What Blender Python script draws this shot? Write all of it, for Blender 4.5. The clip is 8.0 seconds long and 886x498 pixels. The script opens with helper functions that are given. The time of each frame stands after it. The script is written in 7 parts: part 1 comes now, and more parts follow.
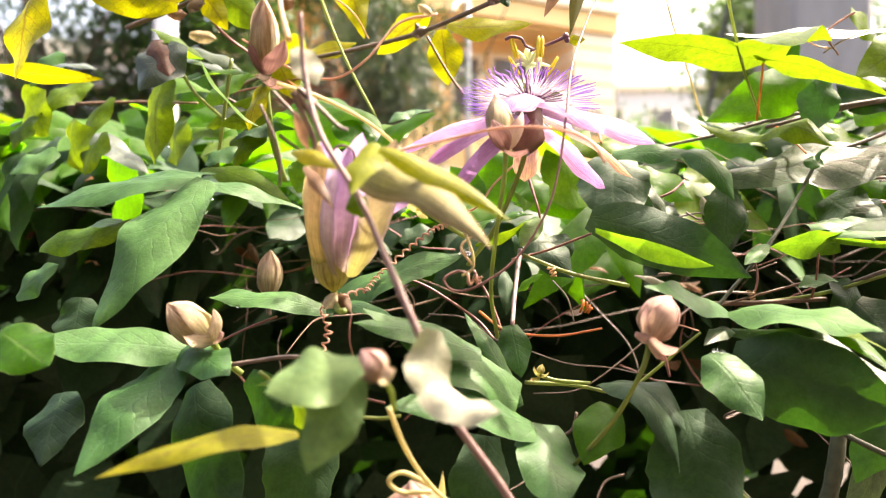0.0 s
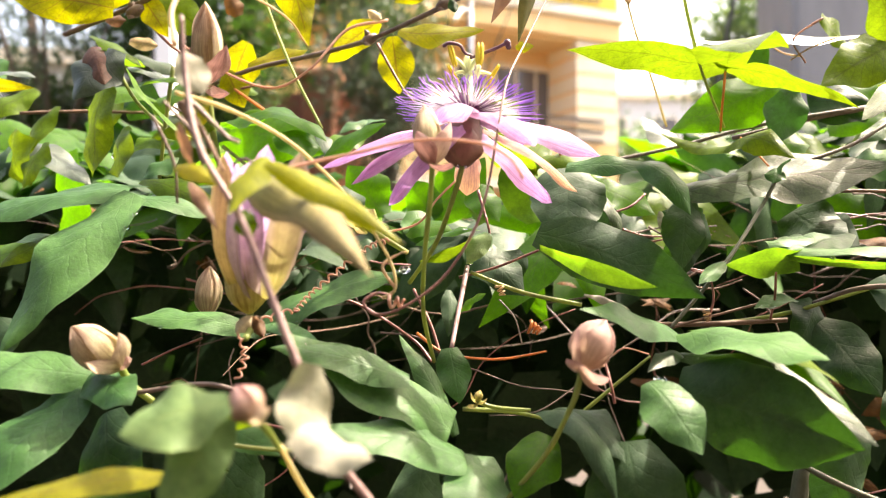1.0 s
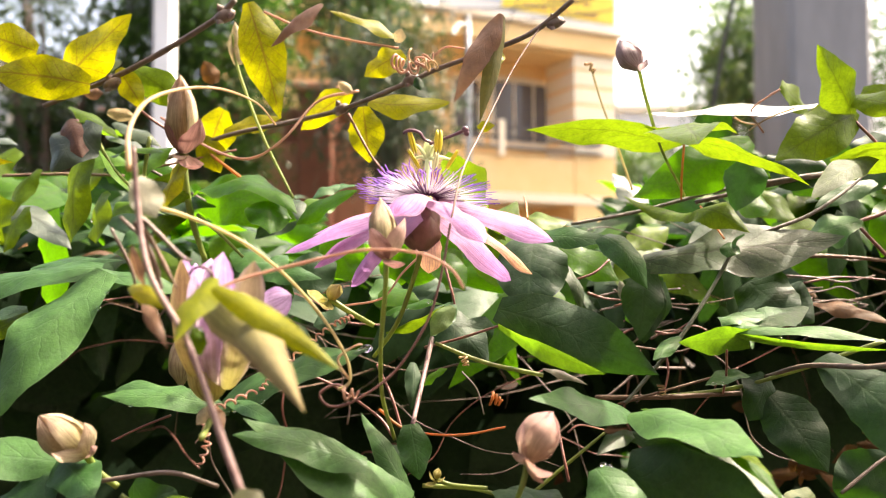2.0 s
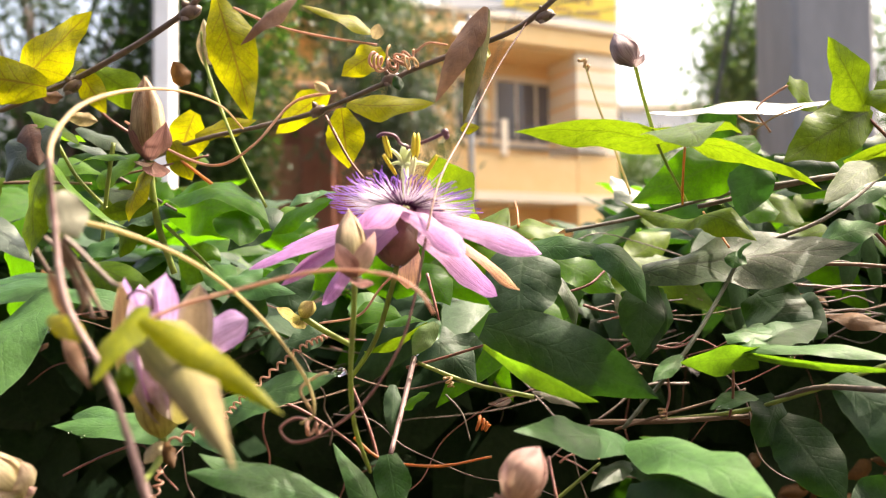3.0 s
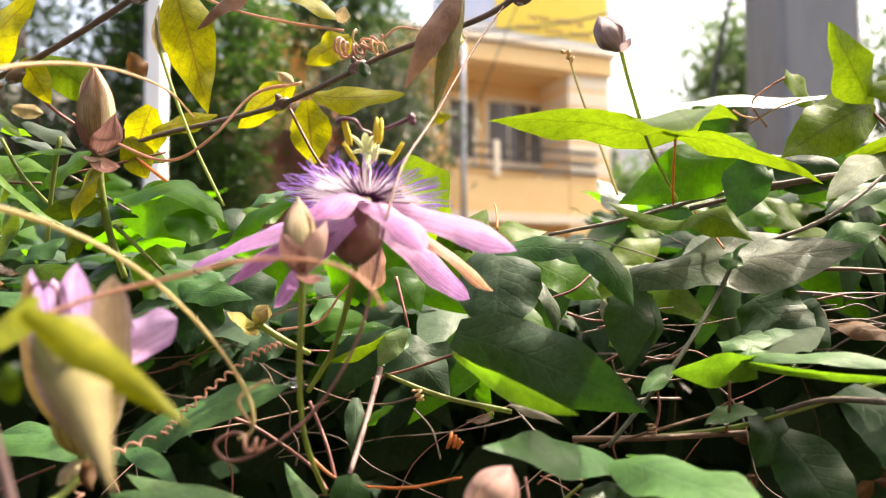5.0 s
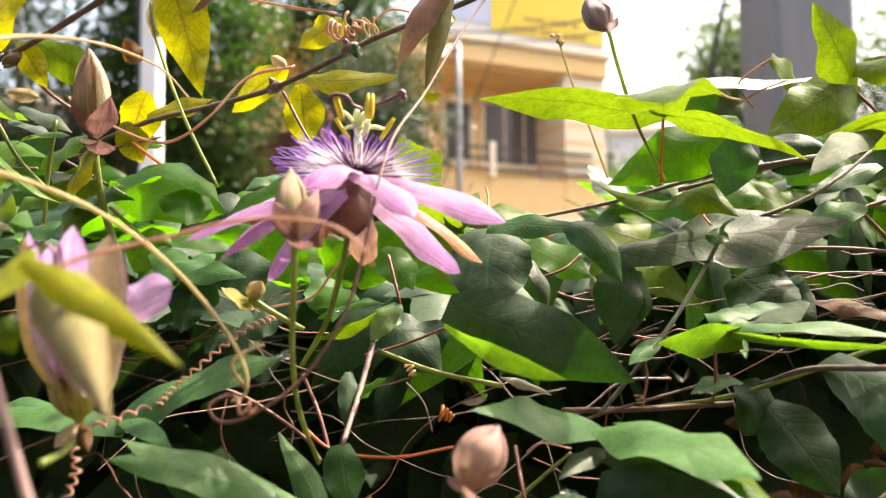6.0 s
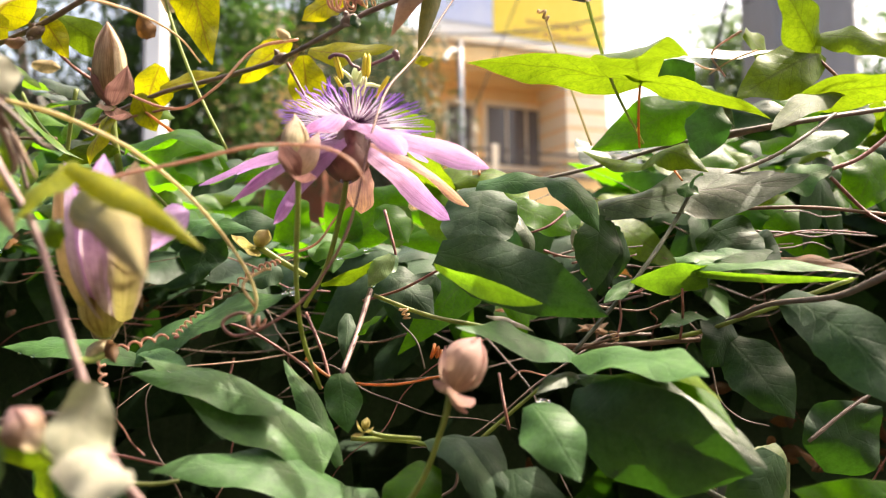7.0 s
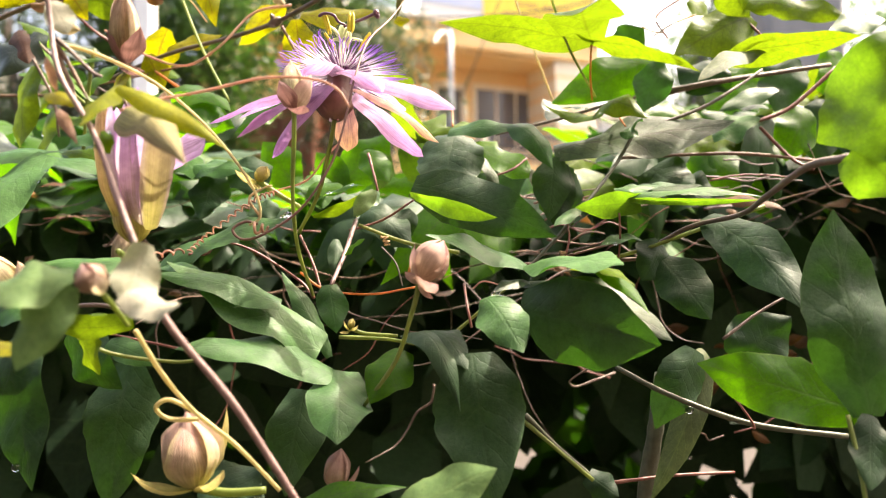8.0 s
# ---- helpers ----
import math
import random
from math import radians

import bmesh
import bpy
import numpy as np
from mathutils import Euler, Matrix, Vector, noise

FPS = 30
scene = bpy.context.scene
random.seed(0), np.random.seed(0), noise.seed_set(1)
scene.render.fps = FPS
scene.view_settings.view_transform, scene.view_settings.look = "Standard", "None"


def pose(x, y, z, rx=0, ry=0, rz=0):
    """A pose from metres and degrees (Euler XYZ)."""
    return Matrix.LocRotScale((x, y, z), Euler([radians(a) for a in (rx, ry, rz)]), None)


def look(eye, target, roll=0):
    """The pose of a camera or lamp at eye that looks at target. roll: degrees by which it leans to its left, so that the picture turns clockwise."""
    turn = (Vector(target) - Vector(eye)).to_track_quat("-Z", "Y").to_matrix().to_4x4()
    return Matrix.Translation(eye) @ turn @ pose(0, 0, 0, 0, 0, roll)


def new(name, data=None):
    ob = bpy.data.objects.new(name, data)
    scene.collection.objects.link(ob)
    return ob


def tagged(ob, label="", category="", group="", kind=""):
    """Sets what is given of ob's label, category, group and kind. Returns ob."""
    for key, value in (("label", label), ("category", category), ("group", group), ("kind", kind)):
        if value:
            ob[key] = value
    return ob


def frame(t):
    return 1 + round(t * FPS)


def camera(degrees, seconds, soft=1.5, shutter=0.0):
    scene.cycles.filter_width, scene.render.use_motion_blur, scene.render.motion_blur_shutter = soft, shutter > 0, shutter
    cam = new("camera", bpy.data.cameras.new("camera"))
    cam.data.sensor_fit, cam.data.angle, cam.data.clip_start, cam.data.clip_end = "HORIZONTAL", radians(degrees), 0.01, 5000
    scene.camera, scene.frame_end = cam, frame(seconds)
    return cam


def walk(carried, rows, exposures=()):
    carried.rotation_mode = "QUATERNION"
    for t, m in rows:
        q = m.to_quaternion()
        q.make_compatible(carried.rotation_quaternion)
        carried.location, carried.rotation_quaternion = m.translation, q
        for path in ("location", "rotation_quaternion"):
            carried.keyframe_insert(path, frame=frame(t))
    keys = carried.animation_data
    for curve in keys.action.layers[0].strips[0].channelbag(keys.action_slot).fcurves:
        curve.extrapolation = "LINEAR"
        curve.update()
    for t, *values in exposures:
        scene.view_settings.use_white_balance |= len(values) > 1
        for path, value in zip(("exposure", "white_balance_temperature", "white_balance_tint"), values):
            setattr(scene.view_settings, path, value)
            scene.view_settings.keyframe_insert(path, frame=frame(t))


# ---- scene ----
from mathutils.bvhtree import BVHTree

cam = camera(57.0, 8.0, soft=1.1)
# a phone's small open aperture, focused on the near foliage
cam.data.dof.use_dof = True
cam.data.dof.focus_distance = 0.325
cam.data.dof.aperture_fstop = 12.0
PATH = [
    (0, (0.02616, 0.01601, 1.41661), (-0.0218, 2.0152, 1.449), -0.089),
    (0.5, (0.03206, 0.0259, 1.42318), (-0.0213, 2.0248, 1.4607), -0.022),
    (1, (0.05081, 0.03373, 1.4204), (-0.0063, 2.0322, 1.4735), -0.014),
    (1.5, (0.0624, 0.02754, 1.43243), (0.0068, 2.0258, 1.4933), -0.091),
    (1.7, (0.06336, 0.02075, 1.43976), (0.0071, 2.0207, 1.5146), -0.100),
    (2.8, (0.07315, 0.04368, 1.44989), (0.0170, 2.0437, 1.5367), -0.575),
    (3, (0.07351, 0.04911, 1.45115), (0.0088, 2.0463, 1.534), -0.639),
    (3.5, (0.07152, 0.06403, 1.44924), (0.0124, 2.0609, 1.5451), -0.650),
    (4, (0.07169, 0.06943, 1.45186), (0.0127, 2.0655, 1.5623), -0.601),
    (4.5, (0.07556, 0.07396, 1.44885), (0.0269, 2.0696, 1.572), -0.509),
    (4.7, (0.07780, 0.07512, 1.44720), (0.0318, 2.0752, 1.5750), -0.560),
    (5.8, (0.08534, 0.07910, 1.43769), (0.0390, 2.0791, 1.5769), -0.460),
    (6, (0.08276, 0.07281, 1.43546), (0.0457, 2.0677, 1.5739), -0.772),
    (6.5, (0.08384, 0.06175, 1.43104), (0.0419, 2.056, 1.576), -0.746),
    (7, (0.08726, 0.04925, 1.41405), (0.0433, 2.0434, 1.5599), -0.824),
    (7.5, (0.08705, 0.02857, 1.40369), (0.0478, 2.0231, 1.5461), -0.927),
    (8, (0.09471, 8e-05, 1.38819), (0.0742, 1.9971, 1.4953), -0.945),
]
walk(cam, [(t, look(eye, target, roll)) for t, eye, target, roll in PATH],
     [(0, 2.68, 7350, 13), (1.5, 2.44, 7350, 13), (3, 2.14, 7200, 12), (6.5, 2.05, 7150, 11), (7.5, 2.22, 7250, 12), (8, 2.40, 7300, 12)])

# ---- light ----
TO_SUN = Vector((0.46, 0.26, 0.85)).normalized()
world = bpy.data.worlds.new("sky")
world.use_nodes = True
scene.world = world
wn = world.node_tree
sky = wn.nodes.new("ShaderNodeTexSky")
sky.sky_type = "NISHITA"
sky.sun_disc = False
sky.sun_elevation = math.asin(TO_SUN.z)
sky.sun_rotation = math.atan2(TO_SUN.x, TO_SUN.y)
sky.air_density, sky.dust_density, sky.ozone_density = 1.0, 9.0, 0.6
wn.links.new(sky.outputs[0], wn.nodes["Background"].inputs[0])
wn.nodes["Background"].inputs[1].default_value = 0.15
sun_data = bpy.data.lights.new("sun", "SUN")
sun_data.energy, sun_data.angle, sun_data.color = 3.15, radians(0.6), (1.0, 0.95, 0.86)
sun_lamp = new("sun", sun_data)
sun_lamp.matrix_world = look(TO_SUN * 30, (0, 0, 0))


# ---- materials ----
def mat(name):
    m = bpy.data.materials.new(name)
    m.use_nodes = True
    nt = m.node_tree
    return m, nt, nt.nodes["Principled BSDF"], nt.nodes["Material Output"]


def node(nt, kind, **inputs):
    n = nt.nodes.new(kind)
    for k, v in inputs.items():
        n.inputs[k.replace("_", " ")].default_value = v
    return n


def ramp(nt, fac, stops):
    n = nt.nodes.new("ShaderNodeValToRGB")
    el = n.color_ramp.elements
    while len(el) < len(stops):
        el.new(0.5)
    for e, (p, c) in zip(el, stops):
        e.position, e.color = p, (*c, 1)
    nt.links.new(fac, n.inputs[0])
    return n.outputs[0]


def noise_tex(nt, scale, detail=4.0, rough=0.6):
    n = node(nt, "ShaderNodeTexNoise", Scale=scale, Detail=detail, Roughness=rough)
    co = nt.nodes.new("ShaderNodeTexCoord")
    nt.links.new(co.outputs["Object"], n.inputs["Vector"])
    return n.outputs[0]


def mixc(nt, fac, a, b, blend="MIX"):
    n = nt.nodes.new("ShaderNodeMix")
    n.data_type, n.blend_type = "RGBA", blend
    for sock, v in ((n.inputs[0], fac), (n.inputs[6], a), (n.inputs[7], b)):
        if isinstance(v, (int, float)):
            sock.default_value = v
        elif isinstance(v, tuple):
            sock.default_value = (*v, 1)
        else:
            nt.links.new(v, sock)
    return n.outputs[2]


def calc(nt, op, a, b=0.0, c=0.0):
    n = nt.nodes.new("ShaderNodeMath")
    n.operation = op
    for sock, v in zip(n.inputs, (a, b, c)):
        if isinstance(v, (int, float)):
            sock.default_value = v
        else:
            nt.links.new(v, sock)
    return n.outputs[0]


def bump(nt, bsdf, height, strength=0.3, dist=0.001):
    b = node(nt, "ShaderNodeBump", Strength=strength, Distance=dist)
    nt.links.new(height, b.inputs["Height"])
    nt.links.new(b.outputs[0], bsdf.inputs["Normal"])
    return b.outputs[0]


def leaf_mat(name, c1, c2, through_col, thin=0.4, rough=0.4, spots=None, vein=(0.22, 0.30, 0.10), vein_amt=0.22, spec=0.18, cell=0.12, dust=0.0):
    """A leaf: pale veins from the UV map, mottled greens, quilted relief, specks of dust, light passing through."""
    m, nt, bsdf, out = mat(name)
    uv = nt.nodes.new("ShaderNodeUVMap")
    sep = nt.nodes.new("ShaderNodeSeparateXYZ")
    nt.links.new(uv.outputs[0], sep.inputs[0])
    across = calc(nt, "ABSOLUTE", calc(nt, "MULTIPLY_ADD", sep.outputs[0], 2.0, -1.0))
    warp = calc(nt, "MULTIPLY", noise_tex(nt, 130, 3), 0.09)
    mid = calc(nt, "MAXIMUM", calc(nt, "SUBTRACT", 1.0, calc(nt, "MULTIPLY", across, 12.0)), 0.0)
    # side veins leave the midrib at a slant and fade towards the margin
    wave = calc(nt, "SINE", calc(nt, "MULTIPLY", calc(nt, "SUBTRACT", calc(nt, "ADD", sep.outputs[1], warp), calc(nt, "MULTIPLY", calc(nt, "POWER", across, 0.8), 0.20)), 52.0))
    side = calc(nt, "MAXIMUM", calc(nt, "MULTIPLY_ADD", wave, 9.0, -8.0), 0.0)
    side = calc(nt, "MULTIPLY", side, calc(nt, "SUBTRACT", 1.0, calc(nt, "MULTIPLY", across, 0.7)))
    veins = calc(nt, "MAXIMUM", mid, calc(nt, "MULTIPLY", side, 0.8))
    quilt = calc(nt, "SUBTRACT", 1.0, calc(nt, "POWER", calc(nt, "MULTIPLY_ADD", wave, 0.5, 0.5), 4.0))
    info = nt.nodes.new("ShaderNodeObjectInfo")
    geo = nt.nodes.new("ShaderNodeNewGeometry")
    rnd = calc(nt, "FRACT", calc(nt, "ADD", info.outputs["Random"], geo.outputs["Random Per Island"]))
    fac = calc(nt, "ADD", calc(nt, "MULTIPLY", noise_tex(nt, 45, 6, 0.7), 0.85), calc(nt, "MULTIPLY_ADD", rnd, 0.6, -0.25))
    base = ramp(nt, fac, [(0.25, c1), (0.75, c2)])
    if spots:
        sp = calc(nt, "GREATER_THAN", noise_tex(nt, 160, 6, 0.7), 0.66)
        base = mixc(nt, calc(nt, "MULTIPLY", sp, 0.7), base, spots)
    vor = node(nt, "ShaderNodeTexVoronoi", Scale=520.0)
    vor.feature = "DISTANCE_TO_EDGE"
    co = nt.nodes.new("ShaderNodeTexCoord")
    nt.links.new(co.outputs["Object"], vor.inputs["Vector"])
    net = calc(nt, "SUBTRACT", 1.0, calc(nt, "MINIMUM", calc(nt, "MULTIPLY", vor.outputs[0], 7.0), 1.0))
    blot = ramp(nt, noise_tex(nt, 260, 7, 0.8), [(0.32, (0.52, 0.55, 0.52)), (0.52, (1.0, 1.0, 1.0)), (0.74, (1.55, 1.42, 1.3))])
    base = mixc(nt, 0.8, base, blot, "MULTIPLY")
    base = mixc(nt, calc(nt, "MULTIPLY", net, 0.09), base, vein)
    base = mixc(nt, calc(nt, "MULTIPLY", veins, vein_amt), base, vein)
    rim = calc(nt, "MAXIMUM", calc(nt, "MULTIPLY_ADD", across, 20.0, -19.0), 0.0)
    base = mixc(nt, calc(nt, "MULTIPLY", rim, 0.45), base, vein)
    # pale dust in flecks and worn patches
    fleck = ramp(nt, noise_tex(nt, 900, 3, 0.6), [(0.63, (0, 0, 0)), (0.70, (1, 1, 1))])
    worn = ramp(nt, noise_tex(nt, 70, 7, 0.75), [(0.50, (0, 0, 0)), (0.66, (1, 1, 1))])
    grime = calc(nt, "MULTIPLY", calc(nt, "ADD", calc(nt, "MULTIPLY", fleck, 0.35), calc(nt, "MULTIPLY", worn, 0.4)), 0.015 + dust)
    base = mixc(nt, grime, base, (0.30, 0.31, 0.24))
    nt.links.new(base, bsdf.inputs["Base Color"])
    fine = noise_tex(nt, 1100, 3)
    nt.links.new(calc(nt, "MULTIPLY_ADD", noise_tex(nt, 150, 6, 0.7), 0.5, rough - 0.26), bsdf.inputs["Roughness"])
    bsdf.inputs["Specular IOR Level"].default_value = spec
    h = calc(nt, "ADD", calc(nt, "MULTIPLY", veins, -0.22), calc(nt, "MULTIPLY", quilt, 0.05))
    h = calc(nt, "ADD", h, calc(nt, "ADD", calc(nt, "MULTIPLY", noise_tex(nt, cell * 1500, 4), 0.6), calc(nt, "ADD", calc(nt, "MULTIPLY", fine, 0.25), calc(nt, "MULTIPLY", net, -0.04))))
    h = calc(nt, "ADD", h, calc(nt, "MULTIPLY", noise_tex(nt, 75, 2), 1.0))
    bump(nt, bsdf, h, 0.42, 0.0008)
    tr = nt.nodes.new("ShaderNodeBsdfTranslucent")
    tc = mixc(nt, calc(nt, "MULTIPLY", veins, 0.4 + vein_amt), through_col, tuple(v * 0.9 for v in vein) if spots else tuple(v * 0.34 for v in through_col))
    tc = mixc(nt, calc(nt, "MULTIPLY", noise_tex(nt, 30, 4), 0.6), tc, tuple(v * 0.5 for v in through_col))
    tc = mixc(nt, calc(nt, "MULTIPLY", net, 0.34), tc, tuple(v * 0.35 for v in through_col))
    tc = mixc(nt, 0.6, tc, blot, "MULTIPLY")
    nt.links.new(tc, tr.inputs[0])
    mx = nt.nodes.new("ShaderNodeMixShader")
    mx.inputs[0].default_value = thin
    nt.links.new(bsdf.outputs[0], mx.inputs[1])
    nt.links.new(tr.outputs[0], mx.inputs[2])
    nt.links.new(mx.outputs[0], out.inputs["Surface"])
    return m


def plain_mat(name, c1, c2, rough=0.5, scale=60.0, bump_amt=0.3, dist=0.001, thin=0.0, thin_col=None, metal=0.0, stretch=None, detail=5.0):
    """A mottled surface of two colours, with fine relief."""
    m, nt, bsdf, out = mat(name)
    n = node(nt, "ShaderNodeTexNoise", Scale=scale, Detail=detail, Roughness=0.65)
    co = nt.nodes.new("ShaderNodeTexCoord")
    if stretch:
        mp = nt.nodes.new("ShaderNodeMapping")
        mp.inputs["Scale"].default_value = stretch
        nt.links.new(co.outputs["Object"], mp.inputs[0])
        nt.links.new(mp.outputs[0], n.inputs["Vector"])
    else:
        nt.links.new(co.outputs["Object"], n.inputs["Vector"])
    big = noise_tex(nt, scale * 0.13, 3)
    fac = calc(nt, "ADD", calc(nt, "MULTIPLY", n.outputs[0], 0.6), calc(nt, "MULTIPLY", big, 0.4))
    nt.links.new(ramp(nt, fac, [(0.33, c1), (0.67, c2)]), bsdf.inputs["Base Color"])
    bsdf.inputs["Roughness"].default_value = rough
    bsdf.inputs["Metallic"].default_value = metal
    bump(nt, bsdf, n.outputs[0], bump_amt, dist)
    if thin:
        tr = nt.nodes.new("ShaderNodeBsdfTranslucent")
        tr.inputs[0].default_value = (*(thin_col or c2), 1)
        mx = nt.nodes.new("ShaderNodeMixShader")
        mx.inputs[0].default_value = thin
        nt.links.new(bsdf.outputs[0], mx.inputs[1])
        nt.links.new(tr.outputs[0], mx.inputs[2])
        nt.links.new(mx.outputs[0], out.inputs["Surface"])
    return m


def petal_mat(name, c_base, c_tip, thin=0.45, rim=None, rim_amt=0.4, lines=0.75):
    """A petal whose colour runs from its foot to its tip, with fine lengthwise streaks."""
    m, nt, bsdf, out = mat(name)
    uv = nt.nodes.new("ShaderNodeUVMap")
    sep = nt.nodes.new("ShaderNodeSeparateXYZ")
    nt.links.new(uv.outputs[0], sep.inputs[0])
    streak = node(nt, "ShaderNodeTexNoise", Scale=1.0, Detail=3.0)
    mp = nt.nodes.new("ShaderNodeMapping")
    mp.inputs["Scale"].default_value = (34, 1.6, 1)
    nt.links.new(uv.outputs[0], mp.inputs[0])
    nt.links.new(mp.outputs[0], streak.inputs["Vector"])
    f = calc(nt, "ADD", sep.outputs[1], calc(nt, "MULTIPLY_ADD", streak.outputs[0], 0.9, -0.45))
    col = ramp(nt, f, [(0.1, c_base), (0.85, c_tip)])
    col = mixc(nt, calc(nt, "MULTIPLY", streak.outputs[0], 0.35), col, tuple(min(1, v * 1.35) for v in c_tip))
    across = calc(nt, "ABSOLUTE", calc(nt, "MULTIPLY_ADD", sep.outputs[0], 2.0, -1.0))
    edge = calc(nt, "MAXIMUM", calc(nt, "MULTIPLY_ADD", calc(nt, "ADD", across, calc(nt, "MULTIPLY", streak.outputs[0], 0.3)), 2.2, -1.75), 0.0)
    col = mixc(nt, calc(nt, "MULTIPLY", edge, rim_amt), col, rim or tuple(min(1, v * 1.3) for v in c_tip))
    patch = ramp(nt, noise_tex(nt, 260, 5, 0.7), [(0.32, (0.62, 0.58, 0.60)), (0.58, (1, 1, 1)), (0.8, (1.2, 1.2, 1.15))])
    col = mixc(nt, 0.6, col, patch, "MULTIPLY")
    line = ramp(nt, streak.outputs[0], [(0.38, (0.60, 0.46, 0.58)), (0.48, (0.98, 0.96, 0.98)), (0.62, (1.25, 1.22, 1.2))])
    col = mixc(nt, lines, col, line, "MULTIPLY")
    nt.links.new(col, bsdf.inputs["Base Color"])
    bsdf.inputs["Roughness"].default_value = 0.55
    bsdf.inputs["Specular IOR Level"].default_value = 0.2
    bump(nt, bsdf, streak.outputs[0], 0.6, 0.0007)
    tr = nt.nodes.new("ShaderNodeBsdfTranslucent")
    nt.links.new(col, tr.inputs[0])
    mx = nt.nodes.new("ShaderNodeMixShader")
    mx.inputs[0].default_value = thin
    nt.links.new(bsdf.outputs[0], mx.inputs[1])
    nt.links.new(tr.outputs[0], mx.inputs[2])
    nt.links.new(mx.outputs[0], out.inputs["Surface"])
    return m


def corona_mat():
    """Filaments: dark purple at the foot, white in the middle, violet at the tip."""
    m, nt, bsdf, out = mat("corona_filament")
    uv = nt.nodes.new("ShaderNodeUVMap")
    sep = nt.nodes.new("ShaderNodeSeparateXYZ")
    nt.links.new(uv.outputs[0], sep.inputs[0])
    geo = nt.nodes.new("ShaderNodeNewGeometry")
    f = calc(nt, "ADD", sep.outputs[1], calc(nt, "MULTIPLY_ADD", geo.outputs["Random Per Island"], 0.16, -0.08))
    col = ramp(nt, f, [(0.02, (0.12, 0.01, 0.10)), (0.09, (0.26, 0.06, 0.26)), (0.14, (0.86, 0.82, 0.87)), (0.58, (0.86, 0.80, 0.90)), (0.76, (0.46, 0.26, 0.72)), (1.0, (0.32, 0.13, 0.62))])
    # shaded gaps between filaments, painted as a dark inner half on every third
    dark = calc(nt, "MULTIPLY", calc(nt, "GREATER_THAN", geo.outputs["Random Per Island"], 0.72), calc(nt, "LESS_THAN", sep.outputs[1], 0.45))
    col = mixc(nt, calc(nt, "MULTIPLY", dark, 0.85), col, (0.13, 0.03, 0.15))
    nt.links.new(col, bsdf.inputs["Base Color"])
    bsdf.inputs["Roughness"].default_value = 0.5
    tr = nt.nodes.new("ShaderNodeBsdfTranslucent")
    nt.links.new(col, tr.inputs[0])
    mx = nt.nodes.new("ShaderNodeMixShader")
    mx.inputs[0].default_value = 0.3
    nt.links.new(bsdf.outputs[0], mx.inputs[1])
    nt.links.new(tr.outputs[0], mx.inputs[2])
    nt.links.new(mx.outputs[0], out.inputs["Surface"])
    return m


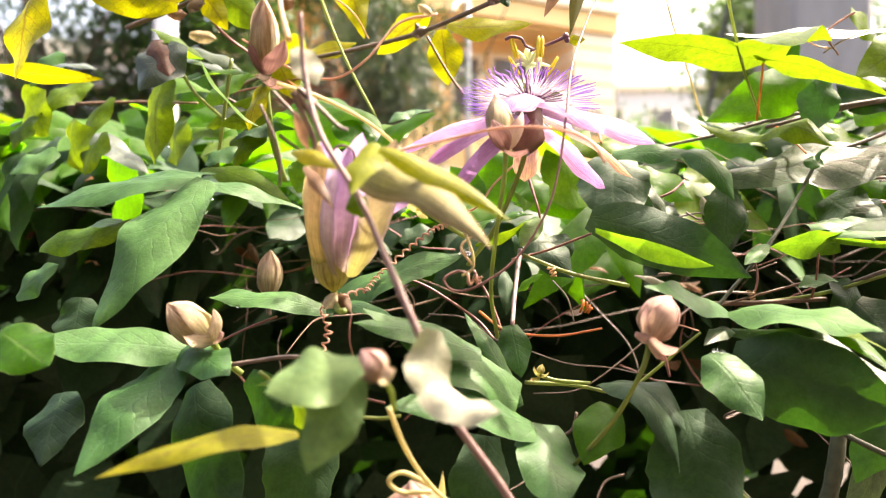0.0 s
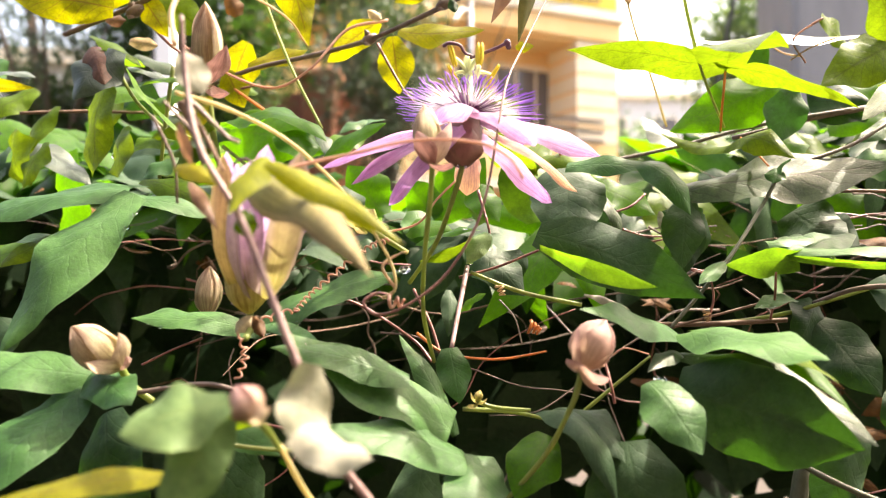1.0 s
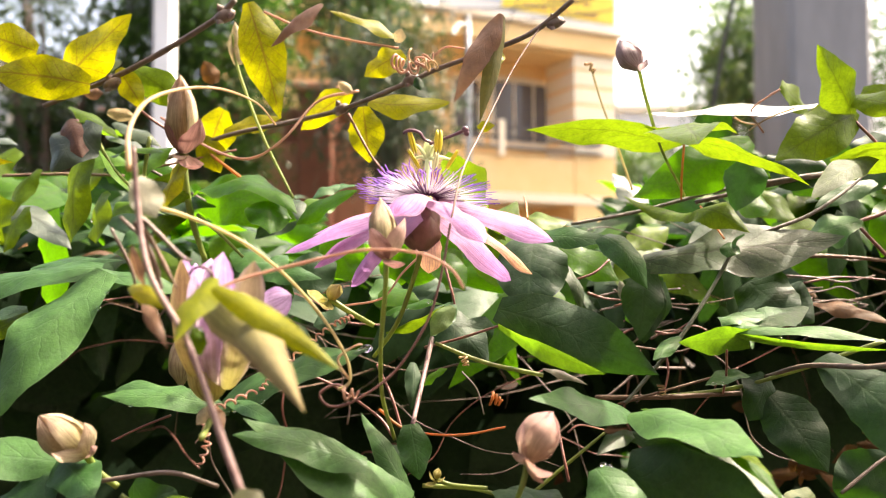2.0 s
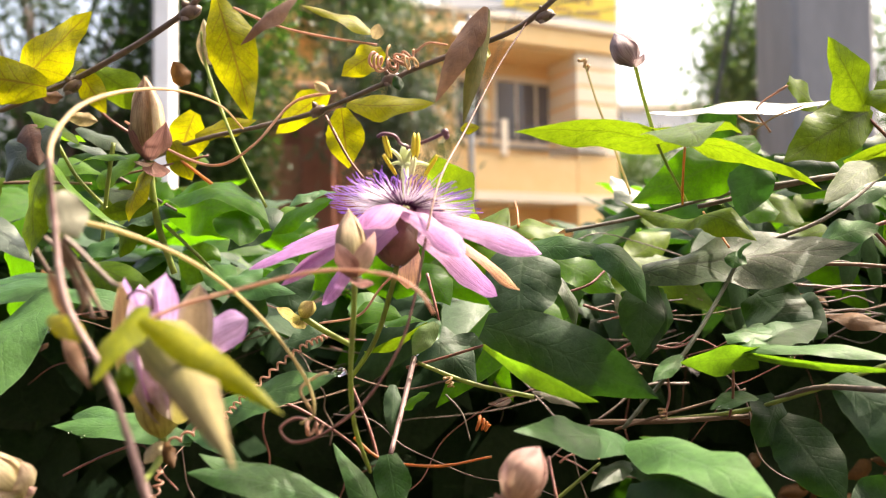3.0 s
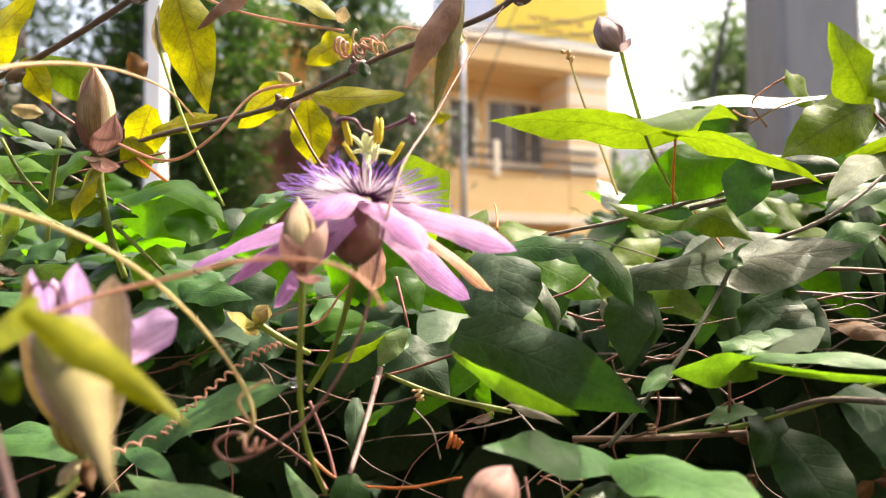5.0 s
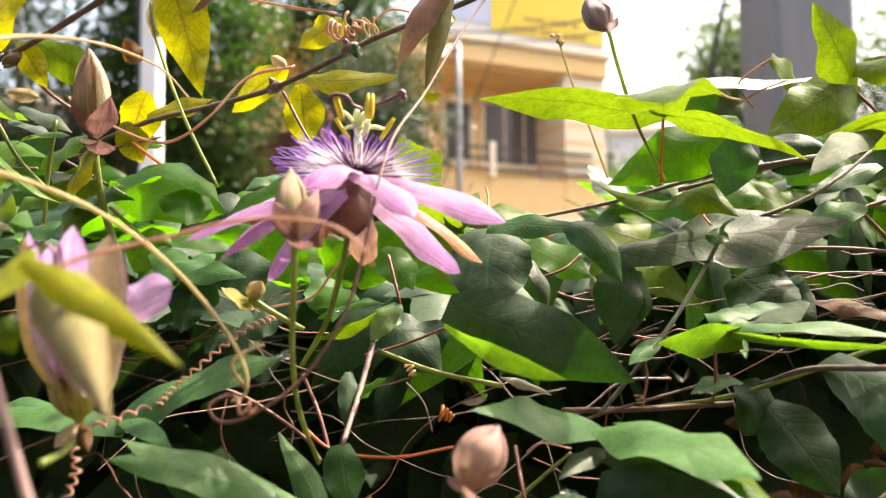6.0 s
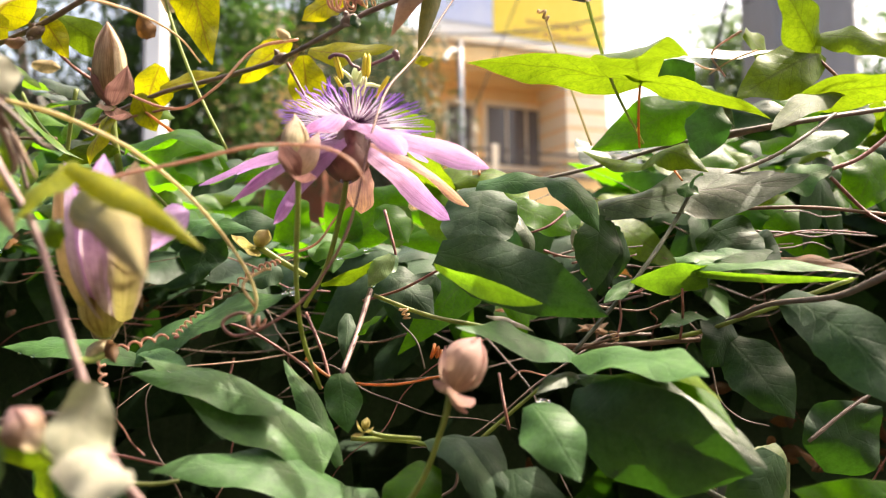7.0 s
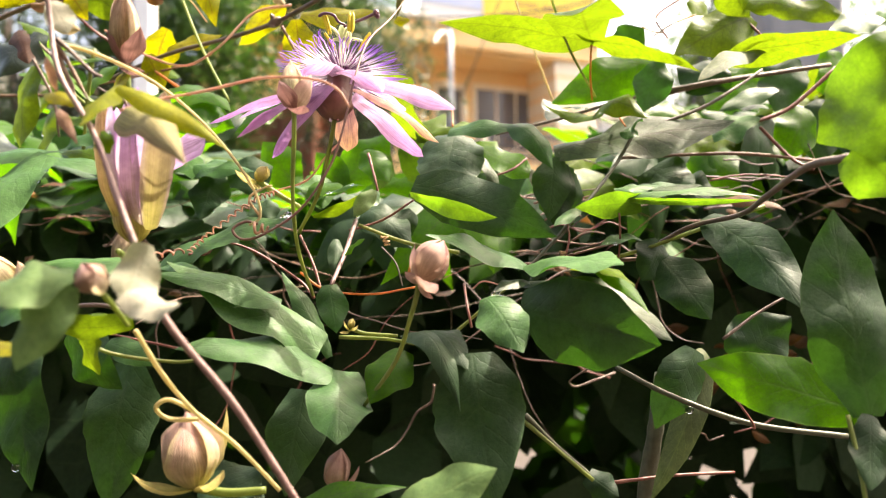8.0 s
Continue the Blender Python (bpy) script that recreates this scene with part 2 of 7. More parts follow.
M = {
    # green darkened and greyed, so the colour itself carries the leaves' shade
    "mature": leaf_mat("leaf_mature_shaded", (0.011, 0.027, 0.013), (0.029, 0.058, 0.028), (0.08, 0.27, 0.010), 0.13, 0.52, vein=(0.06, 0.11, 0.04), vein_amt=0.2, spec=0.13, dust=0.03),
    "blue": leaf_mat("leaf_bluish", (0.022, 0.068, 0.017), (0.050, 0.118, 0.030), (0.08, 0.28, 0.03), 0.2, 0.5, vein=(0.10, 0.19, 0.08), vein_amt=0.16, spec=0.18),
    "young": leaf_mat("leaf_young", (0.015, 0.064, 0.003), (0.036, 0.104, 0.006), (0.145, 0.42, 0.006), 0.5, 0.42, spec=0.12),
    "lime": leaf_mat("leaf_lime", (0.050, 0.105, 0.006), (0.085, 0.145, 0.010), (0.17, 0.265, 0.007), 0.5, 0.42, vein=(0.09, 0.085, 0.02), vein_amt=0.45, spec=0.11),
    "yellow": leaf_mat("leaf_yellowing", (0.15, 0.165, 0.009), (0.25, 0.235, 0.011), (0.44, 0.43, 0.006), 0.52, 0.42, spots=(0.10, 0.07, 0.015), vein=(0.20, 0.09, 0.02), vein_amt=0.6),
    "fresh": leaf_mat("leaf_fresh", (0.050, 0.125, 0.009), (0.085, 0.175, 0.016), (0.165, 0.34, 0.012), 0.5, 0.42, vein=(0.16, 0.26, 0.06)),
    "dusty": leaf_mat("leaf_dusty", (0.045, 0.064, 0.038), (0.082, 0.104, 0.066), (0.10, 0.24, 0.03), 0.2, 0.45, spots=(0.24, 0.25, 0.19), vein=(0.045, 0.045, 0.025), vein_amt=0.5),
    "pale": leaf_mat("leaf_pale", (0.22, 0.22, 0.155), (0.31, 0.30, 0.235), (0.30, 0.34, 0.14), 0.3, 0.5, vein=(0.45, 0.42, 0.3)),
    "olive": leaf_mat("leaf_olive_brown", (0.085, 0.075, 0.02), (0.15, 0.125, 0.045), (0.17, 0.15, 0.03), 0.35, 0.5),
    "purple": leaf_mat("leaf_purple", (0.10, 0.055, 0.045), (0.20, 0.12, 0.08), (0.30, 0.16, 0.08), 0.35, 0.4, vein=(0.28, 0.16, 0.12)),
    "dry": leaf_mat("leaf_dry", (0.042, 0.020, 0.008), (0.12, 0.055, 0.013), (0.22, 0.10, 0.02), 0.25, 0.6, spots=(0.07, 0.03, 0.015), vein=(0.10, 0.05, 0.03)),
    "straw": leaf_mat("leaf_straw", (0.34, 0.26, 0.14), (0.50, 0.42, 0.26), (0.5, 0.4, 0.2), 0.3, 0.6, vein=(0.28, 0.2, 0.1)),
    "stem_brown": plain_mat("stem_brown", (0.075, 0.052, 0.040), (0.19, 0.135, 0.105), 0.55, 260, 0.5, stretch=(1, 1, 1)),
    "stem_grey": plain_mat("stem_grey", (0.10, 0.085, 0.065), (0.24, 0.20, 0.16), 0.6, 320, 0.6),
    "stem_green": plain_mat("stem_green", (0.15, 0.21, 0.04), (0.27, 0.32, 0.09), 0.42, 200, 0.25, thin=0.45),
    "stem_red": plain_mat("stem_red", (0.11, 0.035, 0.028), (0.29, 0.12, 0.085), 0.48, 300, 0.5),
    "stem_pink": plain_mat("stem_pink", (0.13, 0.075, 0.068), (0.27, 0.175, 0.16), 0.55, 300, 0.5),
    "tendril_tan": plain_mat("tendril_tan", (0.40, 0.27, 0.14), (0.56, 0.42, 0.25), 0.45, 260, 0.25, thin=0.5),
    "tendril_dark": plain_mat("tendril_red_brown", (0.085, 0.034, 0.026), (0.19, 0.085, 0.062), 0.6, 300, 0.4),
    "tendril_pink": plain_mat("tendril_pink", (0.34, 0.17, 0.125), (0.56, 0.36, 0.26), 0.45, 300, 0.35, thin=0.45),
    "tendril_orange": plain_mat("tendril_orange", (0.42, 0.15, 0.04), (0.58, 0.27, 0.09), 0.42, 260, 0.25, thin=0.5),
    "bud": petal_mat("bud_sepal", (0.46, 0.46, 0.20), (0.48, 0.38, 0.28), 0.6, rim=(0.16, 0.075, 0.06), rim_amt=0.6),
    "bud_pink": petal_mat("bud_bract_pink", (0.44, 0.35, 0.20), (0.42, 0.265, 0.24), 0.35, rim=(0.24, 0.11, 0.11), rim_amt=0.6, lines=0.35),
    "bud_grey": petal_mat("bud_sepal_grey", (0.47, 0.39, 0.35), (0.38, 0.30, 0.32), 0.35, rim=(0.24, 0.15, 0.18), rim_amt=0.6),
    "bud_green": petal_mat("bud_calyx_green", (0.46, 0.48, 0.09), (0.50, 0.44, 0.17), 0.35),
    "bract_purple": petal_mat("bract_purple", (0.20, 0.115, 0.085), (0.28, 0.15, 0.13), 0.25),
    "bud_pale": petal_mat("bud_pale", (0.40, 0.40, 0.16), (0.46, 0.30, 0.25), 0.3, rim=(0.40, 0.42, 0.14), rim_amt=0.6, lines=0.4),
    "stem_light": plain_mat("stem_light_green", (0.26, 0.34, 0.08), (0.36, 0.42, 0.14), 0.45, 220, 0.25, thin=0.5),
    "straw_stem": plain_mat("straw_stem", (0.40, 0.34, 0.15), (0.55, 0.48, 0.26), 0.5, 220, 0.3, thin=0.5),
    "bract_olive": petal_mat("bract_olive", (0.175, 0.19, 0.036), (0.225, 0.195, 0.085), 0.35, rim=(0.20, 0.09, 0.06), rim_amt=0.5),
    "bract_lime": leaf_mat("bract_lime", (0.16, 0.19, 0.006), (0.24, 0.235, 0.008), (0.37, 0.40, 0.006), 0.5, 0.5, vein=(0.16, 0.14, 0.02), spec=0.2),
    "petal": petal_mat("petal_lilac", (0.58, 0.37, 0.54), (0.42, 0.205, 0.47), rim=(0.55, 0.37, 0.58), rim_amt=0.5),
    "petal_pale": petal_mat("petal_pale_lilac", (0.62, 0.46, 0.56), (0.52, 0.36, 0.60), rim=(0.40, 0.16, 0.50), rim_amt=0.5),
    "petal_in": petal_mat("petal_inner_pink", (0.63, 0.47, 0.60), (0.48, 0.21, 0.46), rim=(0.62, 0.42, 0.46), rim_amt=0.5),
    # greyed base helps the gloss imitate sky sheen on a green leaf
    "sky_sheen": leaf_mat("leaf_sky_sheen", (0.030, 0.045, 0.032), (0.060, 0.080, 0.060), (0.06, 0.15, 0.02), 0.1, 0.45, vein=(0.09, 0.11, 0.08), vein_amt=0.25, spec=0.32, dust=0.15),
    "pale_green": leaf_mat("leaf_pale_green", (0.085, 0.150, 0.052), (0.15, 0.215, 0.095), (0.14, 0.26, 0.05), 0.3, 0.5, spec=0.14),
    "petal_folded": petal_mat("petal_folded_lilac", (0.40, 0.38, 0.18), (0.45, 0.35, 0.47), 0.4, rim=(0.28, 0.15, 0.34), rim_amt=0.5, lines=0.4),
    "sepal_ribbed": petal_mat("sepal_ribbed_olive", (0.31, 0.30, 0.06), (0.27, 0.205, 0.13), 0.3, rim=(0.40, 0.30, 0.36), rim_amt=0.6, lines=0.4),
    "stem_sage": plain_mat("stem_sage", (0.040, 0.046, 0.024), (0.092, 0.098, 0.058), 0.6, 220, 0.5),
    "sage": leaf_mat("leaf_sage", (0.055, 0.070, 0.036), (0.10, 0.12, 0.065), (0.12, 0.18, 0.05), 0.2, 0.6, spec=0.1),
    "sepal": petal_mat("sepal_apricot", (0.66, 0.42, 0.40), (0.60, 0.37, 0.20), 0.4),
    "corona": corona_mat(),
    "corona_in": plain_mat("corona_inner_maroon", (0.09, 0.012, 0.06), (0.22, 0.05, 0.17), 0.5, 500, 0.2),
    "calyx": plain_mat("calyx_maroon", (0.085, 0.036, 0.025), (0.19, 0.085, 0.058), 0.45, 180, 0.4),
    "anther": plain_mat("anther_yellow", (0.58, 0.47, 0.012), (0.74, 0.62, 0.04), 0.5, 900, 0.5, thin=0.2),
    "anther_pale": plain_mat("anther_pale_green", (0.50, 0.50, 0.20), (0.68, 0.66, 0.36), 0.6, 700, 0.3),
    "column": plain_mat("column_cream", (0.55, 0.62, 0.26), (0.72, 0.78, 0.45), 0.4, 300, 0.2, thin=0.25),
    "style": plain_mat("style_purple", (0.045, 0.012, 0.024), (0.11, 0.035, 0.055), 0.4, 500, 0.3),
    "bed": plain_mat("low_bounce_soil", (0.038, 0.028, 0.021), (0.080, 0.060, 0.047), 0.95, 14.0, 0.8, 0.02),
    "bark": plain_mat("bark", (0.045, 0.032, 0.022), (0.14, 0.10, 0.07), 0.8, 30, 0.8, 0.01),
    "twig_dry": plain_mat("dry_twig", (0.075, 0.040, 0.024), (0.21, 0.13, 0.08), 0.7, 260, 0.5),
    "soil": plain_mat("sandy_ground", (0.032, 0.0255, 0.020), (0.048, 0.039, 0.031), 1.0, 3.0, 0.5, 0.02),
    "orange": plain_mat("ochre_paint", (0.93, 0.60, 0.24), (0.96, 0.69, 0.34), 0.7, 2.2, 0.15, 0.004),
    "cream": plain_mat("cream_paint", (0.93, 0.79, 0.56), (0.95, 0.84, 0.66), 0.7, 2.2, 0.15, 0.004),
    "maroon": plain_mat("brown_paint", (0.17, 0.055, 0.028), (0.27, 0.095, 0.05), 0.7, 2.5, 0.2, 0.004),
    "rust": plain_mat("terracotta_paint", (0.34, 0.15, 0.08), (0.46, 0.22, 0.12), 0.75, 2.5, 0.2, 0.004),
    "white": plain_mat("white_paint", (0.70, 0.69, 0.66), (0.82, 0.81, 0.79), 0.6, 3.0, 0.15, 0.003),
    "concrete": plain_mat("concrete", (0.185, 0.183, 0.187), (0.272, 0.27, 0.272), 0.85, 3.0, 0.5, 0.01, stretch=(1, 1, 0.25)),
    "blocker_brown": plain_mat("light_blocker_brown", (0.045, 0.036, 0.028), (0.075, 0.06, 0.046), 0.9, 2.0, 0.4, 0.01),
    "steel": plain_mat("galvanised_steel", (0.42, 0.43, 0.45), (0.58, 0.59, 0.60), 0.4, 6.0, 0.1, 0.002, metal=0.7),
    "iron": plain_mat("dark_iron", (0.045, 0.04, 0.042), (0.10, 0.09, 0.09), 0.5, 12.0, 0.2, 0.002, metal=0.3),
    "sign_yellow": plain_mat("sign_yellow", (0.84, 0.62, 0.05), (0.90, 0.70, 0.09), 0.5, 3.0, 0.05),
    "sign_blue": plain_mat("sign_pale_blue", (0.42, 0.50, 0.74), (0.66, 0.70, 0.82), 0.5, 1.2, 0.05),
    "cable": plain_mat("cable_black", (0.02, 0.02, 0.022), (0.05, 0.05, 0.052), 0.5, 20, 0.1),
    "tree_a": leaf_mat("tree_leaf", (0.013, 0.032, 0.012), (0.040, 0.082, 0.023), (0.09, 0.22, 0.022), 0.3, 0.45),
    "tree_b": leaf_mat("grey_tree_leaf", (0.030, 0.042, 0.030), (0.10, 0.12, 0.085), (0.08, 0.16, 0.03), 0.2, 0.4),
    "tree_c": leaf_mat("far_tree_leaf", (0.05, 0.085, 0.04), (0.12, 0.18, 0.08), (0.16, 0.30, 0.06), 0.3, 0.5),
}


def glass_mat(name, tint, rough=0.05):
    m, nt, bsdf, out = mat(name)
    bsdf.inputs["Base Color"].default_value = (*tint, 1)
    bsdf.inputs["Roughness"].default_value = rough
    bsdf.inputs["Transmission Weight"].default_value = 1.0
    bsdf.inputs["IOR"].default_value = 1.33
    return m


M["water"] = glass_mat("dew_water", (1, 1, 1), 0.0)
m, nt, bsdf, out = mat("window_glass")
bsdf.inputs["Base Color"].default_value = (0.15, 0.135, 0.13, 1)
bsdf.inputs["Roughness"].default_value = 0.12
bsdf.inputs["Specular IOR Level"].default_value = 0.6
M["glass"] = m


# ---- builders ----
def part(name, bm, material, parent=None, label="", smooth=True):
    """One mesh object out of a bmesh, under a thing or a part."""
    me = bpy.data.meshes.new(name)
    bm.to_mesh(me)
    bm.free()
    if smooth:
        me.polygons.foreach_set("use_smooth", [True] * len(me.polygons))
    me.materials.append(M[material] if isinstance(material, str) else material)
    ob = new(name, me)
    if parent:
        ob.parent = parent
    if label:
        ob["label"] = label
    return ob


def thing(name, at, label, category, group="", kind=""):
    ob = new(name)
    ob.location = at
    ob.empty_display_size = 0.01
    return tagged(ob, label, category, group, kind)


def settle(ob):
    """Keeps a part where it was built, under a thing that does not stand at the origin."""
    if ob.parent:
        ob.matrix_parent_inverse = Matrix.Translation(ob.parent.location).inverted() if not ob.parent.parent else Matrix.Identity(4)
    return ob


def grown(name, bm, material, parent, label=""):
    return settle(part(name, bm, material, parent, label))


def spline(points, per=8):
    """Points along a smooth curve through the given ones."""
    P = [Vector(p) for p in points]
    if len(P) == 2:
        return [P[0].lerp(P[1], i / per) for i in range(per + 1)]
    P = [P[0] * 2 - P[1]] + P + [P[-1] * 2 - P[-2]]
    out = []
    for a, b, c, d in zip(P, P[1:], P[2:], P[3:]):
        for i in range(per):
            s = i / per
            out.append(0.5 * ((2 * b) + (c - a) * s + (2 * a - 5 * b + 4 * c - d) * s * s + (3 * b - a - 3 * c + d) * s ** 3))
    return out + [P[-2]]


def add_tube(bm, pts, r0, r1=None, sides=7, cap=True, rough=0.0, rfun=None):
    """A tapering tube along the points, with v of its UV running along it."""
    r1 = r0 if r1 is None else r1
    uvl = bm.loops.layers.uv.verify()
    n = len(pts)
    rings, prev = [], None
    for i, p in enumerate(pts):
        d = (pts[min(i + 1, n - 1)] - pts[max(i - 1, 0)]).normalized()
        if prev is None:
            prev = d.orthogonal().normalized()
        prev = (prev - d * prev.dot(d)).normalized()
        q = d.cross(prev)
        s = i / max(1, n - 1)
        r = (r0 + (r1 - r0) * s) * (rfun(s) if rfun else 1.0)
        if rough:
            r *= 1 + rough * noise.noise(p * 140)
        rings.append([bm.verts.new(p + (prev * math.cos(a) + q * math.sin(a)) * r) for a in (2 * math.pi * k / sides for k in range(sides))])
    for i in range(n - 1):
        for k in range(sides):
            f = bm.faces.new((rings[i][k], rings[i][(k + 1) % sides], rings[i + 1][(k + 1) % sides], rings[i + 1][k]))
            for lp, (u, v) in zip(f.loops, ((k, i), (k + 1, i), (k + 1, i + 1), (k, i + 1))):
                lp[uvl].uv = (u / sides, v / max(1, n - 1))
    if cap:
        bm.faces.new(rings[0][::-1])
        bm.faces.new(rings[-1])


def stem(parent, material, r0, r1, *points, name="stem", per=8, label="", rough=0.15):
    bm = bmesh.new()
    add_tube(bm, spline(points, per), r0, r1, rough=rough)
    return grown(name, bm, material, parent, label)


def coil(parent, material, r, radius, turns, *points, name="tendril", label="", tighten=0.6):
    """A tendril wound like a spring along a curve."""
    axis = spline(points, 24)
    n = int(turns * 14)
    pts = []
    for i in range(n + 1):
        s = i / n
        x = s * (len(axis) - 1)
        k = min(int(x), len(axis) - 2)
        c = axis[k].lerp(axis[k + 1], x - k)
        d = (axis[k + 1] - axis[k]).normalized()
        a = d.orthogonal().normalized()
        b = d.cross(a)
        ang = 2 * math.pi * turns * s + 0.5 * math.sin(9 * s)
        rad = radius * (1 - tighten * s) * (0.85 + 0.3 * noise.noise((s * 7, radius * 900, turns)))
        pts.append(c + (a * math.cos(ang) + b * math.sin(ang)) * rad)
    bm = bmesh.new()
    add_tube(bm, pts, r, r * 0.75, 5)
    return grown(name, bm, material, parent, label)


def add_blade(bm, p0, p1, w, n, sag=0.1, cup=0.15, base=0.05, peak=0.4, wave=0.42, nu=18, nv=10, twist=0.0, power=1.6, seed=0.0):
    """One leaf blade or lobe from its foot p0 to its tip p1, w wide, with its face towards n."""
    uvl = bm.loops.layers.uv.verify()
    p0, p1, n = Vector(p0), Vector(p1), Vector(n)
    d = p1 - p0
    length = d.length
    t = d / length
    n = (n - t * n.dot(t))
    n = n.normalized() if n.length > 1e-6 else t.orthogonal().normalized()
    rows = []
    for i in range(nu + 1):
        s = i / nu
        if s <= peak:
            f = base + (1 - base) * math.sin(s / peak * math.pi / 2)
        else:
            f = 1 - ((s - peak) / (1 - peak)) ** power
        f = max(f, 0.004)
        mid = p0 + d * s + n * (length * sag * 4 * s * (1 - s)) + t.cross(n) * (length * 0.05 * math.sin(s * 3.1) * noise.noise((seed, length * 50, 3)))
        nn = Matrix.Rotation(twist * s, 3, t) @ n
        side = t.cross(nn)
        row = []
        for j in range(nv + 1):
            v = j / nv * 2 - 1
            edge = 1 + 0.16 * noise.noise((s * 4 + seed * 9, v * 1.2, length * 90)) + 0.06 * noise.noise((s * 17 + seed * 5, v, 7.0))
            x = w / 2 * f * v * edge
            lift = -cup * w / 2 * f * abs(v) ** 1.6 + wave * 0.20 * w * f * abs(v) ** 1.5 * math.sin(s * 11 + (2.2 if v > 0 else 0) + seed * 7)
            lift += 0.10 * w * noise.noise((mid + side * x) * 60) + 0.03 * w * noise.noise((mid + side * x) * 170)
            row.append(bm.verts.new(mid + side * x + nn * lift))
        rows.append(row)
    for i in range(nu):
        for j in range(nv):
            fc = bm.faces.new((rows[i][j], rows[i][j + 1], rows[i + 1][j + 1], rows[i + 1][j]))
            for lp, (a, b) in zip(fc.loops, ((j, i), (j + 1, i), (j + 1, i + 1), (j, i + 1))):
                lp[uvl].uv = (a / nv, b / nu)


def leaf(parent, material, n, *lobes, name="leaf", label=""):
    """A leaf of one or more lobes; each lobe is (foot, tip, width, sag, cup, foot width, place of the widest part)."""
    bm = bmesh.new()
    for k, (p0, p1, w, *rest) in enumerate(lobes):
        sag, cup, base, peak = (list(rest) + [0.08, 0.15, 0.06, 0.4][len(rest):])[:4]
        lift = Vector(n).normalized() * (0.0004 * k)
        add_blade(bm, Vector(p0) + lift, Vector(p1) + lift, w, n, sag, cup, base, peak, seed=abs(p0[0]) * 37 % 1 + k * 0.3)
    return grown(name, bm, material, parent, label)


def add_ellipsoid(bm, centre, axis, half_len, r, profile=None, seg=10, rings=9):
    """A closed lathe shape about an axis; profile(s) gives the radius share along it."""
    axis = Vector(axis).normalized()
    pts = [Vector(centre) + axis * half_len * (2 * i / rings - 1) for i in range(rings + 1)]
    prof = profile or (lambda s: max(0.02, math.sqrt(max(0.0, 1 - (2 * s - 1) ** 2))))
    add_tube(bm, pts, r, r, seg, True, 0, prof)


def flower_bud(tip, base, width, material="bud", bracts=(), stalk=(), stalk_mat="stem_green", stalk_r=0.0011, label="", face=(0, -1, 0.2), sepals=5, group="flower buds"):
    """A closed bud: overlapping sepals round a core, small bracts at its foot, on a stalk."""
    tip, base = Vector(tip), Vector(base)
    th = thing("flower_bud", base, label, "flower bud", group)
    ax = (tip - base)
    length = ax.length
    t = ax / length
    bm = bmesh.new()
    shape = lambda s: max(0.03, (math.sin(min(1, s / 0.45) * math.pi / 2) ** 0.7) * (1 - max(0, (s - 0.45) / 0.55) ** 1.4))
    add_ellipsoid(bm, base.lerp(tip, 0.5), t, length * 0.49, width * 0.42, shape, 12, 14)
    grown("core", bm, material, th)
    a = t.orthogonal().normalized()
    b = t.cross(a)
    for k in range(sepals):
        ang = 2 * math.pi * k / sepals + 0.4
        out = a * math.cos(ang) + b * math.sin(ang)
        bm = bmesh.new()
        add_blade(bm, base + out * width * (0.09 + 0.03 * (k % 2)), tip - t * length * (0.0, 0.07, 0.03, 0.10, 0.05)[k % 5] + out * width * (0.03 + 0.04 * (k % 2)), width * (0.72 + 0.10 * (k % 2)), out, 0.42 * width / length, 0.36, 0.25, 0.40, 0.16, 14, 8, 0.35, 1.7, k * 0.37)
        grown("sepal", bm, material, th)
    for bt, bw, bmat in bracts:
        bm = bmesh.new()
        bt = Vector(bt)
        out = (bt - base.lerp(tip, 0.3))
        add_blade(bm, base - t * 0.001, bt, bw, out if out.length > 1e-4 else Vector(face), 0.18, 0.5, 0.25, 0.45, 0.2, 10, 6)
        grown("bract", bm, bmat, th)
    if stalk:
        stem(th, stalk_mat, stalk_r * 1.25, stalk_r, base, *stalk, name="stalk")
    return th

def knot(parent, at, r):
    """A swollen node of a woody shoot, with bud scales."""
    bm = bmesh.new()
    add_ellipsoid(bm, at, (0.8, 0.1, 0.4), r * 1.1, r * 0.62, None, 9, 7)
    for k in range(3):
        d = Vector((math.cos(k * 2.1), -0.5, math.sin(k * 2.1))).normalized()
        add_blade(bm, Vector(at) + d * r * 0.3, Vector(at) + d * r * 1.25, r * 0.8, (0.2, -1, 0.3), 0.2, 0.5, 0.4, 0.4, 0.1, 6, 4)
    return grown("node", bm, "stem_brown", parent)


def petal(parent, material, p0, p1, w, n, sag, cup, name="petal"):
    bm = bmesh.new()
    blunt = name == "petal" or name == "sepal"
    add_blade(bm, p0, p1, w, n, sag, cup, 0.55 if blunt else 0.35, 0.55 if blunt else 0.38, 0.30, 18, 10, 0.0, 4.2 if blunt else 1.5, abs(p1[0]) * 53 % 1)
    return grown(name, bm, material, parent)


def dew_drop(at, r):
    """A flattened bead of water, on the leaf nearest to the given place."""
    spot, normal, _, _ = leaf_skin.find_nearest(Vector(at))
    if normal.z < 0:
        normal = -normal
    bm = bmesh.new()
    turn = normal.to_track_quat("Z", "Y").to_matrix().to_4x4()
    bmesh.ops.create_icosphere(bm, subdivisions=2, radius=r, matrix=Matrix.Translation(spot + normal * r * 0.3) @ turn @ Matrix.Diagonal((1, 0.9, 0.6, 1)))
    settle(part("dew_drop", bm, "water", vine))


